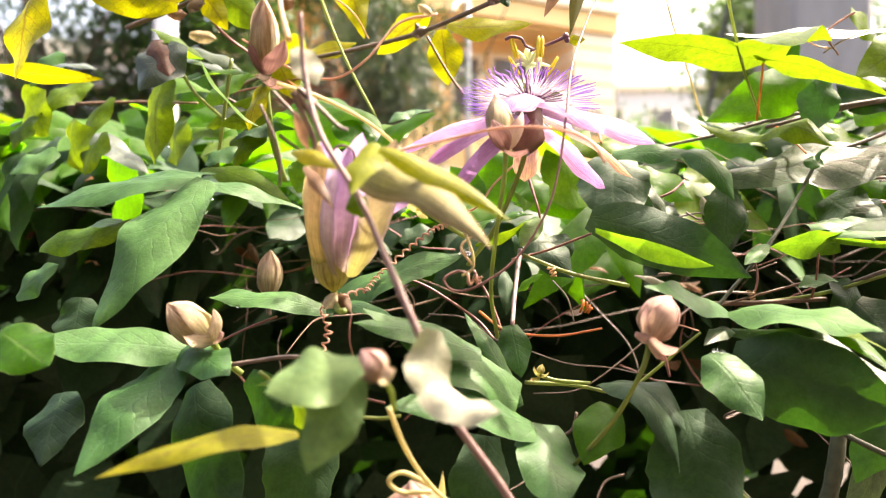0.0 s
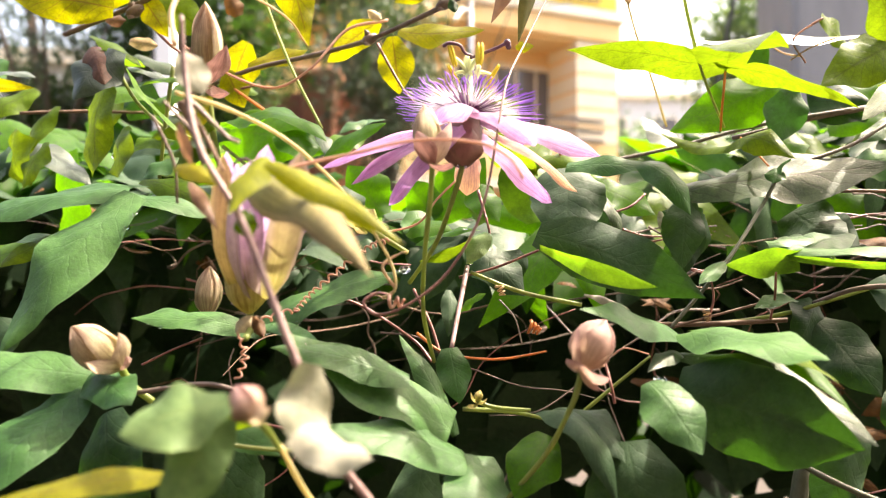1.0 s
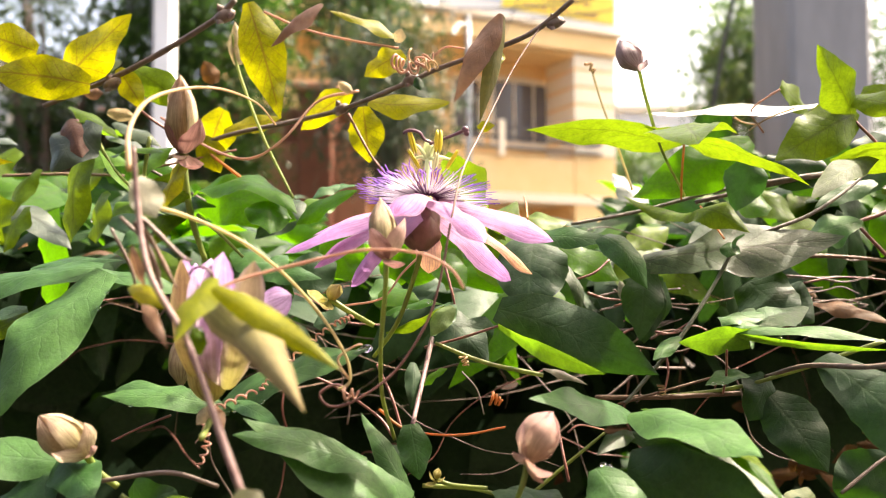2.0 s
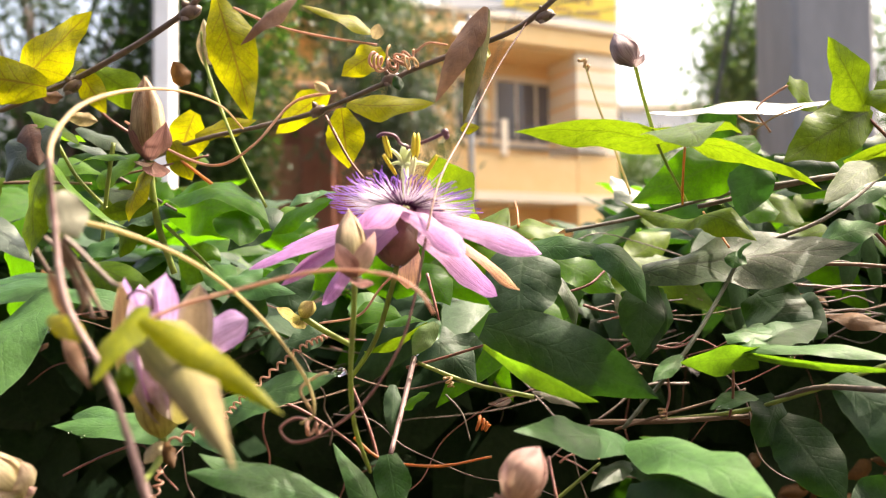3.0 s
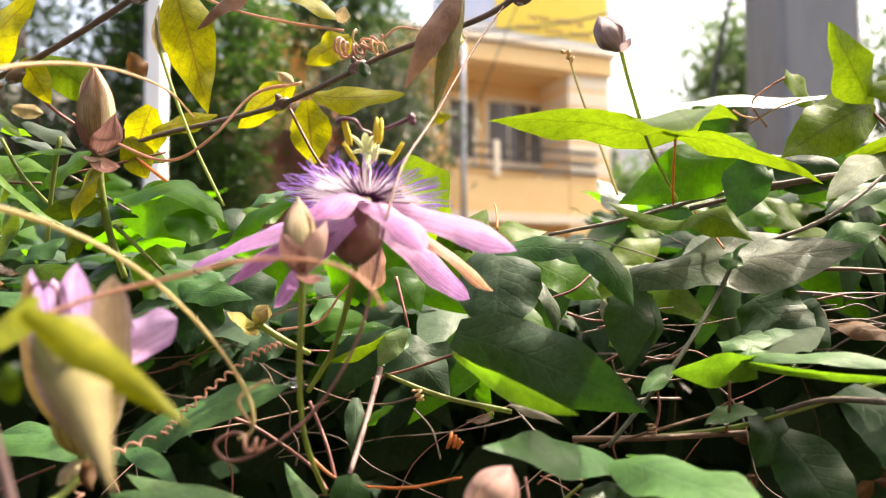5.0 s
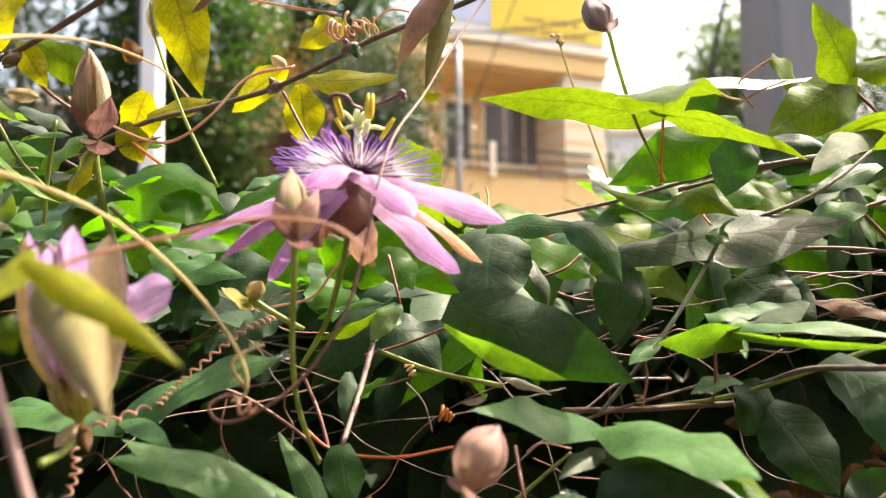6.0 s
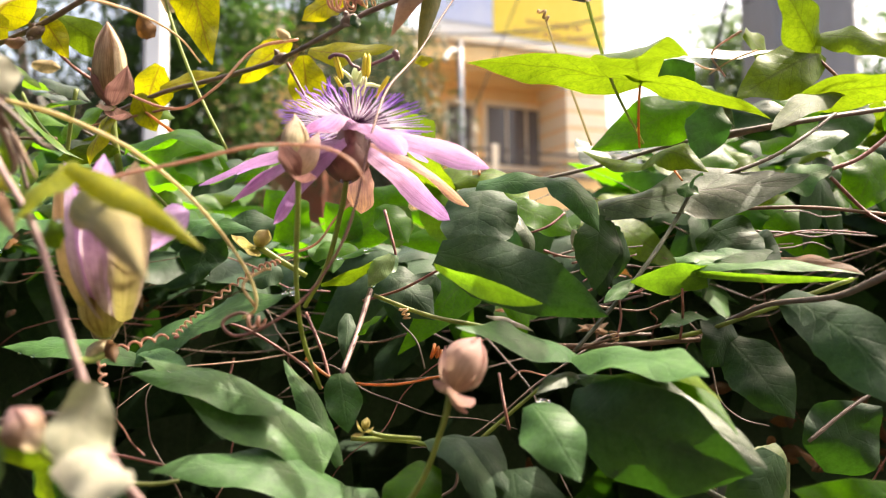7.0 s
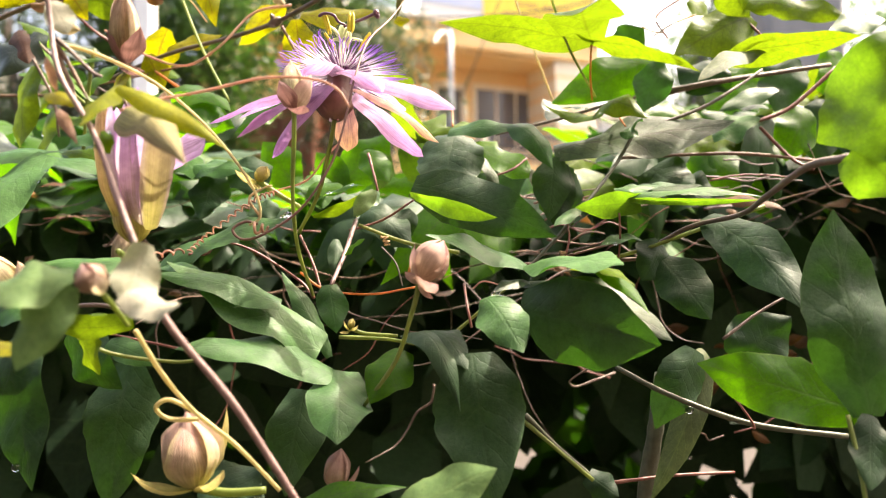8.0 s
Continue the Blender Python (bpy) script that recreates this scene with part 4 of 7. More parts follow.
stem(vine, "tendril_orange", 0.00052, 0.00043, (0.1749, 0.4050, 1.4806), (0.1753, 0.3900, 1.4731), (0.1762, 0.3750, 1.4639), name="petiole")
leaf(vine, "mature", (0, -0.2, 1), ((0.1852, 0.4700, 1.4935), (0.2200, 0.5000, 1.5007), 0.0176, 0.1, 0.2, 0.2, 0.4), ((0.1771, 0.4600, 1.4893), (0.1598, 0.4700, 1.4934), 0.0084, 0.1, 0.2, 0.3, 0.4))
leaf(vine, "dusty", (0.05, -0.7, 0.75), ((0.1443, 0.3850, 1.4538), (0.2259, 0.3720, 1.4641), 0.0307, 0.02, 0.12, 0.3, 0.55), label="broad dusty leaf with pale worn surface")
leaf(vine, "blue", (0, -0.6, 0.8), ((0.1774, 0.3720, 1.4609), (0.1817, 0.3650, 1.4654), 0.0096, 0.1, 0.3, 0.3, 0.5), ((0.1779, 0.3700, 1.4618), (0.1740, 0.3650, 1.4550), 0.0085, 0.1, 0.3, 0.3, 0.5))
leaf(vine, "blue", (0.1, -0.8, 0.5), ((0.0944, 0.3900, 1.4659), (0.1315, 0.3720, 1.4627), 0.0115, 0.06, 0.1, 0.5, 0.5), ((0.1243, 0.3740, 1.4652), (0.1404, 0.3620, 1.4422), 0.0140, 0.16, 0.3, 0.6, 0.4))
leaf(vine, "mature", (0.1, -1, 0.2), ((0.1444, 0.3820, 1.4513), (0.1401, 0.3750, 1.4203), 0.0184, 0.04, 0.15, 0.4, 0.4))
leaf(vine, "mature", (-0.1, -1, 0.35), ((0.0976, 0.4000, 1.4662), (0.0934, 0.3750, 1.4304), 0.0338, 0.1, 0.2, 0.5, 0.45))
leaf(vine, "young", (0, -0.7, 0.7), ((0.1106, 0.4250, 1.4635), (0.1387, 0.4150, 1.4458), 0.0203, 0.05, 0.2, 0.3, 0.45))
leaf(vine, "dusty", (0.5, -0.8, 0.4), ((0.1080, 0.3920, 1.4548), (0.1164, 0.3850, 1.4307), 0.0081, 0.15, 0.3, 0.3, 0.4))
leaf(vine, "mature", (0.15, -1, 0.08), ((0.0782, 0.3520, 1.4352), (0.1383, 0.3350, 1.4104), 0.0258, 0.05, 0.18, 0.4, 0.42), label="large dark leaf with a folded lit edge")
# lit fold of the dark leaf above, its brightness given by a brighter green
leaf(vine, "fresh", (0.1, 1, 0.5), ((0.0777, 0.3350, 1.4290), (0.1120, 0.2960, 1.4152), 0.0081, -0.05, 0.35, 0.25, 0.7))
# backlit underside of the bluish leaf below, coloured a brighter green
leaf(vine, "fresh", (0, 1, 0.45), ((0.1738, 0.3380, 1.4243), (0.1462, 0.3370, 1.4226), 0.0111, -0.02, 0.2, 0.75, 0.5), ((0.1691, 0.3360, 1.4250), (0.2139, 0.3120, 1.4215), 0.0031, -0.07, 0.25, 0.6, 0.4))
leaf(vine, "blue", (0, -0.5, 0.9), ((0.1733, 0.3400, 1.4275), (0.2094, 0.3700, 1.4348), 0.0142, 0.06, 0.2, 0.5, 0.4), ((0.1643, 0.3450, 1.4301), (0.1817, 0.3450, 1.4308), 0.0098, 0.06, 0.2, 0.6, 0.5))
leaf(vine, "dry", (0, -0.7, 0.8), ((0.2326, 0.4240, 1.4354), (0.2589, 0.4000, 1.4254), 0.0126, 0.08, 0.25, 0.15, 0.45), label="fallen dry brown leaf caught in the hedge")
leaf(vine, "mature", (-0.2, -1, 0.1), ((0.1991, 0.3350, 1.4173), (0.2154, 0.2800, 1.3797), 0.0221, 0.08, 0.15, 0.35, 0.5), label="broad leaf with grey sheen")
leaf(vine, "mature", (0, -1, 0.05), ((0.1896, 0.3850, 1.4464), (0.2039, 0.3650, 1.4265), 0.0260, 0.06, 0.2, 0.6, 0.35))
leaf(vine, "blue", (-0.2, -0.7, 0.6), ((0.1507, 0.3520, 1.4237), (0.1378, 0.3420, 1.4153), 0.0071, 0.06, 0.35, 0.35, 0.45))
leaf(vine, "blue", (0, -0.5, 0.9), ((0.1751, 0.3450, 1.4088), (0.1557, 0.3350, 1.4066), 0.0085, 0.05, -0.3, 0.25, 0.5))
leaf(vine, "mature", (-0.1, -0.85, -0.5), ((0.1845, 0.3500, 1.4083), (0.1741, 0.3450, 1.3916), 0.0190, 0.06, 0.2, 0.4, 0.45))
leaf(vine, "mature", (0.1, -0.97, -0.18), ((0.1842, 0.3500, 1.4015), (0.1986, 0.3300, 1.3755), 0.0231, 0.06, 0.2, 0.4, 0.45))
# in front below the flower, right
leaf(vine, "blue", (0.05, -0.72, 0.72), ((0.1270, 0.3240, 1.3962), (0.0852, 0.2850, 1.4084), 0.0155, 0.04, 0.1, 0.25, 0.5), ((0.1234, 0.3240, 1.3971), (0.1492, 0.2580, 1.3949), 0.0222, 0.04, 0.1, 0.3, 0.5), label="bluish-green leaf with dappled sunlight")
leaf(vine, "lime", (0.05, 0.35, 0.9), ((0.1416, 0.3180, 1.3965), (0.1534, 0.2620, 1.3891), 0.0095, 0.06, 0.2, 0.5, 0.5))
leaf(vine, "young", (0, -0.2, 1), ((0.1309, 0.3250, 1.3995), (0.1584, 0.2650, 1.3804), 0.0123, 0.1, 0.2, 0.4, 0.4))
leaf(vine, "dusty", (0.05, -0.78, 0.62), ((0.1233, 0.3180, 1.3917), (0.1657, 0.2660, 1.3717), 0.0174, 0.06, 0.15, 0.3, 0.55))
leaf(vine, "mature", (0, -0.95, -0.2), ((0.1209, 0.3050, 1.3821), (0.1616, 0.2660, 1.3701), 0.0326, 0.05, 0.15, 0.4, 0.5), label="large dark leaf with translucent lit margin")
leaf(vine, "blue", (-0.05, -0.85, 0.5), ((0.1069, 0.2870, 1.3860), (0.1176, 0.2680, 1.3683), 0.0177, 0.05, 0.12, 0.3, 0.45))
leaf(vine, "dusty", (0, -0.6, 0.8), ((0.1257, 0.3200, 1.3917), (0.1092, 0.3000, 1.3876), 0.0073, 0.1, 0.2, 0.4, 0.5))
# sunlit lobe of the next leaf, split off and coloured brighter
leaf(vine, "young", (0.05, -1, 0.35), ((0.2276, 0.2620, 1.3468), (0.1774, 0.2800, 1.3629), 0.0221, 0.05, 0.12, 0.3, 0.55))
leaf(vine, "mature", (0, -1, 0.35), ((0.2262, 0.2620, 1.3468), (0.2235, 0.2750, 1.4142), 0.0316, 0.04, 0.15, 0.35, 0.45), ((0.2259, 0.2620, 1.3473), (0.2192, 0.2500, 1.3265), 0.0131, 0.04, 0.12, 0.4, 0.5), label="three-lobed dark green leaf")
leaf(vine, "fresh", (-0.35, -0.8, 0.35), ((0.2144, 0.2450, 1.4287), (0.2435, 0.2450, 1.4710), 0.0382, 0.02, 0.12, 0.5, 0.4), ((0.2161, 0.2450, 1.4290), (0.2296, 0.2400, 1.4147), 0.0201, 0.02, 0.15, 0.6, 0.4), label="large bright green leaf lit through")
stem(vine, "stem_brown", 0.00141, 0.00078, (0.2151, 0.2460, 1.4268), (0.2099, 0.2620, 1.4268), (0.2058, 0.2850, 1.4205), (0.2046, 0.3100, 1.4160), (0.1937, 0.3350, 1.4139), (0.1834, 0.3500, 1.4080), name="petiole")
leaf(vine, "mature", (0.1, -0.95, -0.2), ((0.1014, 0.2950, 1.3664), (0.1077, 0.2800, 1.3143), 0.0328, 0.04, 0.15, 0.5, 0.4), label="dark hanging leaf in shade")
leaf(vine, "pale_green", (0.1, -0.6, 0.8), ((0.0760, 0.2350, 1.3226), (0.1062, 0.2320, 1.3393), 0.0178, 0.04, 0.15, 0.3, 0.5))
leaf(vine, "mature", (0.2, -0.6, 0.6), ((0.0770, 0.3150, 1.3725), (0.0969, 0.2850, 1.3468), 0.0125, 0.3, 0.4, 0.5, 0.35), ((0.0803, 0.3150, 1.3728), (0.0998, 0.2900, 1.3599), 0.0188, 0.18, 0.3, 0.5, 0.4))
leaf(vine, "young", (-0.1, -0.8, 0.5), ((0.0768, 0.3000, 1.3675), (0.0656, 0.2850, 1.3502), 0.0172, 0.12, 0.3, 0.4, 0.45))
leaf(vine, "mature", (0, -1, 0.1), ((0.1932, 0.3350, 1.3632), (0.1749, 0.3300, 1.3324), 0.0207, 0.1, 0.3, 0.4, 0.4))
# in front below the flower, left
leaf(vine, "blue", (0.12, -0.6, 0.8), ((0.0461, 0.3030, 1.3684), (-0.0079, 0.2920, 1.4011), 0.0215, 0.05, 0.12, 0.75, 0.40), ((0.0517, 0.3000, 1.3586), (0.0009, 0.2740, 1.3699), 0.0200, 0.10, 0.15, 0.7, 0.40), label="three-lobed green leaf with sun patches")
leaf(vine, "blue", (0.5, -0.7, 0.4), ((0.0476, 0.3140, 1.3644), (0.0268, 0.3250, 1.3978), 0.0098, 0.05, 0.35, 0.3, 0.5))
leaf(vine, "blue", (0.2, -0.8, 0.5), ((0.0443, 0.3330, 1.3921), (0.0483, 0.3270, 1.3727), 0.0128, 0.08, 0.15, 0.5, 0.5))
leaf(vine, "blue", (-0.05, -0.6, 0.85), ((-0.0281, 0.3350, 1.3982), (0.0292, 0.3320, 1.4201), 0.0188, 0.06, 0.12, 0.35, 0.45), ((-0.0243, 0.3350, 1.3968), (-0.0721, 0.3300, 1.4025), 0.0124, 0.05, 0.12, 0.5, 0.5), ((-0.0253, 0.3350, 1.3996), (0.0037, 0.3000, 1.3954), 0.0071, 0.05, 0.12, 0.5, 0.5), label="dark bluish leaf with dew drops")
leaf(vine, "blue", (0, -0.7, 0.8), ((-0.0294, 0.4000, 1.4484), (-0.0513, 0.4300, 1.4638), 0.0147, 0.05, 0.15, 0.6, 0.5), ((-0.0294, 0.4000, 1.4503), (0.0017, 0.3850, 1.4468), 0.0137, 0.06, 0.15, 0.6, 0.4), ((-0.0294, 0.4000, 1.4484), (-0.0211, 0.4200, 1.4588), 0.0145, 0.06, 0.15, 0.6, 0.4))
leaf(vine, "mature", (0, -0.9, 0.5), ((-0.0242, 0.4100, 1.4508), (-0.0292, 0.4000, 1.4256), 0.0202, 0.05, 0.15, 0.5, 0.4))
leaf(vine, "young", (0.25, -0.5, 0.8), ((-0.0686, 0.4300, 1.4901), (-0.0098, 0.3850, 1.4777), 0.0287, 0.14, 0.25, 0.3, 0.45), ((-0.0245, 0.3950, 1.4828), (-0.0206, 0.3800, 1.4666), 0.0203, 0.1, 0.3, 0.7, 0.4))
leaf(vine, "mature", (0.1, -0.5, 0.8), ((-0.0894, 0.4300, 1.4813), (-0.0567, 0.4200, 1.4833), 0.0176, 0.1, 0.2, 0.3, 0.45))
leaf(vine, "fresh", (-0.2, -0.5, 0.8), ((-0.0786, 0.3400, 1.4984), (-0.0586, 0.3600, 1.4735), 0.0080, -0.08, 0.2, 0.2, 0.4))
leaf(vine, "fresh", (0, 0.1, 1), ((-0.1187, 0.4000, 1.5216), (-0.1034, 0.4200, 1.5181), 0.0121, 0.06, 0.2, 0.3, 0.5))
leaf(vine, "fresh", (0, -0.4, 0.9), ((-0.1096, 0.4200, 1.5085), (-0.0746, 0.4000, 1.5074), 0.0106, 0.05, 0.2, 0.3, 0.5))
leaf(vine, "lime", (0.1, -0.3, 1), ((-0.0079, 0.2620, 1.3808), (-0.0346, 0.2550, 1.3805), 0.0079, 0.06, 0.1, 0.3, 0.55))
leaf(vine, "pale_green", (0.3, -0.55, 0.8), ((0.0036, 0.1960, 1.3939), (-0.0163, 0.1900, 1.3890), 0.0165, 0.05, 0.15, 0.4, 0.55), ((0.0015, 0.1960, 1.3916), (-0.0074, 0.1900, 1.3712), 0.0130, 0.05, 0.15, 0.6, 0.45))
leaf(vine, "yellow", (0.1, -0.5, 0.9), ((-0.0130, 0.2100, 1.3760), (-0.0568, 0.1980, 1.3681), 0.0085, 0.05, 0.15, 0.25, 0.4))
leaf(vine, "pale", (0.4, -0.7, 0.6), ((0.0198, 0.1980, 1.4016), (0.0195, 0.1900, 1.3859), 0.0115, -0.1, 0.2, 0.4, 0.6), ((0.0181, 0.1920, 1.3892), (0.0336, 0.1820, 1.3862), 0.0096, -0.12, 0.3, 0.7, 0.45), label="pale curled leaf on a near stem")
leaf(vine, "dusty", (0, -0.6, 0.8), ((-0.1151, 0.3500, 1.4156), (-0.0814, 0.3450, 1.4433), 0.0217, 0.05, 0.15, 0.3, 0.5))
leaf(vine, "blue", (0, -0.5, 0.9), ((-0.1166, 0.3600, 1.4518), (-0.0812, 0.3700, 1.4554), 0.0116, 0.05, 0.15, 0.3, 0.5))
leaf(vine, "mature", (0, -0.9, -0.4), ((-0.0678, 0.3000, 1.3739), (-0.0486, 0.2800, 1.3230), 0.0261, 0.05, 0.2, 0.4, 0.4))
leaf(vine, "mature", (0, -0.9, -0.4), ((-0.0318, 0.3200, 1.3634), (-0.0362, 0.3100, 1.3083), 0.0284, 0.05, 0.2, 0.4, 0.4))
leaf(vine, "mature", (0.1, -0.9, -0.3), ((-0.0517, 0.3100, 1.3752), (-0.0270, 0.3000, 1.3547), 0.0190, 0.08, 0.2, 0.4, 0.45))
leaf(vine, "blue", (0.1, -0.8, 0.5), ((-0.0281, 0.2900, 1.3728), (-0.0053, 0.2800, 1.3644), 0.0099, 0.08, 0.2, 0.4, 0.45))
leaf(vine, "mature", (0.1, -0.9, -0.4), ((0.0350, 0.3300, 1.3502), (0.0288, 0.3200, 1.3102), 0.0225, 0.06, 0.2, 0.5, 0.4))
leaf(vine, "young", (0, -0.5, 0.8), ((0.0344, 0.2700, 1.3134), (0.0786, 0.2750, 1.3240), 0.0113, 0.12, 0.2, 0.3, 0.45))
leaf(vine, "mature", (0, -0.7, 0.7), ((0.0031, 0.3000, 1.3256), (0.0280, 0.2900, 1.3127), 0.0225, 0.06, 0.2, 0.4, 0.45))
leaf(vine, "blue", (0.1, -0.55, 0.85), ((-0.0778, 0.3450, 1.4507), (-0.1067, 0.3050, 1.3920), 0.0269, 0.07, 0.12, 0.35, 0.45), ((-0.0830, 0.3500, 1.4500), (-0.0407, 0.3600, 1.4383), 0.0105, 0.05, 0.1, 0.5, 0.35), ((-0.0819, 0.3500, 1.4511), (-0.1480, 0.3450, 1.4385), 0.0187, 0.05, 0.15, 0.5, 0.5), label="broad three-lobed leaf with sky sheen")
leaf(vine, "blue", (0, -0.65, 0.75), ((-0.0667, 0.2920, 1.3861), (-0.1172, 0.2800, 1.3905), 0.0173, 0.04, 0.12, 0.35, 0.5), ((-0.0677, 0.2920, 1.3857), (-0.0883, 0.2550, 1.3534), 0.0214, 0.04, 0.12, 0.35, 0.5), ((-0.0686, 0.2920, 1.3867), (-0.0465, 0.2700, 1.3804), 0.0159, 0.05, 0.2, 0.5, 0.4), label="dark three-lobed leaf with a sun stripe")
leaf(vine, "blue", (0.1, -0.5, 0.9), ((-0.0780, 0.3600, 1.4018), (-0.0340, 0.3400, 1.3977), 0.0139, 0.08, 0.15, 0.3, 0.45))
leaf(vine, "sky_sheen", (0.2, -0.5, 0.85), ((-0.1823, 0.4600, 1.4883), (-0.1384, 0.4400, 1.4633), 0.0200, 0.04, 0.15, 0.3, 0.4))
leaf(vine, "lime", (-0.5, -0.8, -0.15), ((-0.1221, 0.4200, 1.5112), (-0.1247, 0.4100, 1.4644), 0.0229, 0.04, 0.2, 0.3, 0.5))
leaf(vine, "sky_sheen", (0.2, -0.5, 0.85), ((-0.1091, 0.4000, 1.5213), (-0.1233, 0.3900, 1.4956), 0.0256, 0.06, 0.2, 0.4, 0.45))
leaf(vine, "lime", (0, -0.3, 1), ((-0.1252, 0.4100, 1.5308), (-0.0971, 0.4000, 1.5133), 0.0116, 0.05, 0.2, 0.3, 0.45))
leaf(vine, "mature", (0, -0.7, 0.6), ((-0.1269, 0.3400, 1.4030), (-0.1260, 0.3300, 1.3824), 0.0193, 0.06, 0.2, 0.4, 0.45))
leaf(vine, "mature", (0.2, -0.6, 0.8), ((-0.1229, 0.3700, 1.4348), (-0.1515, 0.3600, 1.4204), 0.0141, 0.06, 0.2, 0.3, 0.45))
leaf(vine, "mature", (0, -0.9, -0.3), ((-0.1088, 0.2900, 1.3730), (-0.1066, 0.2700, 1.3530), 0.0194, 0.06, 0.2, 0.4, 0.4))
leaf(vine, "young", (-0.1, -0.6, 0.8), ((-0.1084, 0.2500, 1.3962), (-0.0886, 0.2400, 1.3884), 0.0182, 0.05, 0.15, 0.4, 0.5))
# behind and beside the flower
leaf(vine, "lime", (-0.5, -0.6, -0.75), ((0.0541, 0.4500, 1.5085), (0.0863, 0.4300, 1.4667), 0.0391, 0.04, 0.15, 0.4, 0.5))
leaf(vine, "lime", (0, -0.6, 0.8), ((0.0851, 0.4300, 1.4718), (0.1193, 0.4400, 1.4772), 0.0193, 0.1, 0.25, 0.3, 0.45), ((0.0800, 0.4300, 1.4668), (0.0927, 0.4500, 1.4877), 0.0156, 0.08, 0.2, 0.3, 0.45))
stem(vine, "tendril_orange", 0.00059, 0.00049, (0.0965, 0.4300, 1.4768), (0.0966, 0.4400, 1.4854), (0.0959, 0.4450, 1.4898), name="petiole")
leaf(vine, "young", (0.1, -0.7, 0.7), ((-0.0196, 0.4300, 1.4758), (0.0130, 0.4200, 1.4908), 0.0155, 0.05, 0.15, 0.3, 0.45))
leaf(vine, "blue", (0, -0.6, 0.8), ((-0.0109, 0.4500, 1.4919), (0.0113, 0.4300, 1.4946), 0.0104, 0.05, 0.15, 0.3, 0.45))
leaf(vine, "young", (0.1, -0.8, 0.5), ((0.0524, 0.4000, 1.4587), (0.0652, 0.3900, 1.4414), 0.0160, 0.06, 0.15, 0.3, 0.45))
leaf(vine, "young", (0, -0.5, 0.9), ((0.0296, 0.3850, 1.4319), (0.0565, 0.3600, 1.4367), 0.0107, 0.08, 0.2, 0.3, 0.45))
leaf(vine, "blue", (0.2, -0.6, 0.7), ((0.0278, 0.4000, 1.4474), (0.0335, 0.3900, 1.4294), 0.0183, 0.06, 0.15, 0.4, 0.45))
leaf(vine, "mature", (0, -0.8, 0.5), ((-0.0121, 0.4200, 1.4601), (-0.0049, 0.4100, 1.4380), 0.0243, 0.06, 0.2, 0.4, 0.45))
leaf(vine, "mature", (0.2, -0.8, 0.5), ((0.0521, 0.4000, 1.4309), (0.0760, 0.3850, 1.4095), 0.0227, 0.06, 0.2, 0.4, 0.4))
leaf(vine, "blue", (0.2, -0.6, 0.8), ((0.0599, 0.3800, 1.4362), (0.0506, 0.3700, 1.4231), 0.0108, 0.08, 0.2, 0.4, 0.45))
leaf(vine, "mature", (0.3, -0.7, 0.6), ((0.0440, 0.3600, 1.4128), (0.0438, 0.3500, 1.3946), 0.0073, 0.1, 0.3, 0.4, 0.45))
leaf(vine, "young", (0.1, -0.6, 0.8), ((0.0488, 0.3500, 1.4052), (0.0584, 0.3450, 1.4117), 0.0059, 0.08, 0.2, 0.4, 0.45))
leaf(vine, "mature", (0, -1, 0.1), ((0.1569, 0.4000, 1.4299), (0.1369, 0.3900, 1.4462), 0.0252, 0.06, 0.2, 0.4, 0.45))
leaf(vine, "lime", (0, -0.8, 0.4), ((0.2267, 0.4400, 1.5461), (0.2448, 0.4500, 1.5323), 0.0158, 0.06, 0.2, 0.4, 0.45))
leaf(vine, "mature", (0, -0.6, 0.7), ((0.2409, 0.4400, 1.5092), (0.2210, 0.4300, 1.4927), 0.0308, 0.06, 0.2, 0.4, 0.45))
leaf(vine, "young", (0, -0.6, 0.7), ((0.2235, 0.4500, 1.4819), (0.1982, 0.4600, 1.4968), 0.0244, 0.06, 0.2, 0.4, 0.45))
leaf(vine, "sky_sheen", (0.2, -0.5, 0.85), ((0.1690, 0.5000, 1.4901), (0.1551, 0.5200, 1.5113), 0.0216, 0.06, 0.2, 0.5, 0.45))
leaf(vine, "blue", (0.1, -0.7, 0.7), ((0.2305, 0.4200, 1.4668), (0.2520, 0.4100, 1.4743), 0.0219, 0.06, 0.2, 0.4, 0.45))
leaf(vine, "mature", (0.1, -1, 0.2), ((0.2015, 0.4000, 1.4408), (0.2179, 0.3850, 1.4279), 0.0250, 0.06, 0.2, 0.4, 0.45))
# small leaves tucked below the flower
leaf(vine, "young", (0.1, -0.7, 0.7), ((0.0229, 0.3950, 1.4401), (0.0454, 0.3850, 1.4374), 0.0150, 0.06, 0.2, 0.4, 0.45))
leaf(vine, "lime", (0, 0.55, 0.75), ((0.0314, 0.3720, 1.4242), (0.0566, 0.3760, 1.4356), 0.0075, -0.06, 0.3, 0.3, 0.5))
leaf(vine, "pale_green", (0.2, -0.8, 0.5), ((0.0600, 0.3700, 1.4355), (0.0508, 0.3660, 1.4230), 0.0085, 0.06, 0.3, 0.4, 0.5))
leaf(vine, "mature", (0.3, -0.9, 0.2), ((0.0765, 0.4000, 1.4281), (0.0633, 0.3950, 1.4141), 0.0150, 0.08, 0.3, 0.4, 0.45))
leaf(vine, "fresh", (0.2, -0.9, 0.3), ((0.0604, 0.4300, 1.4621), (0.0564, 0.4200, 1.4412), 0.0140, 0.05, 0.25, 0.4, 0.45))
leaf(vine, "mature", (-0.2, -0.8, 0.5), ((0.0121, 0.3900, 1.4304), (-0.0024, 0.3850, 1.4265), 0.0130, 0.05, 0.25, 0.4, 0.45))
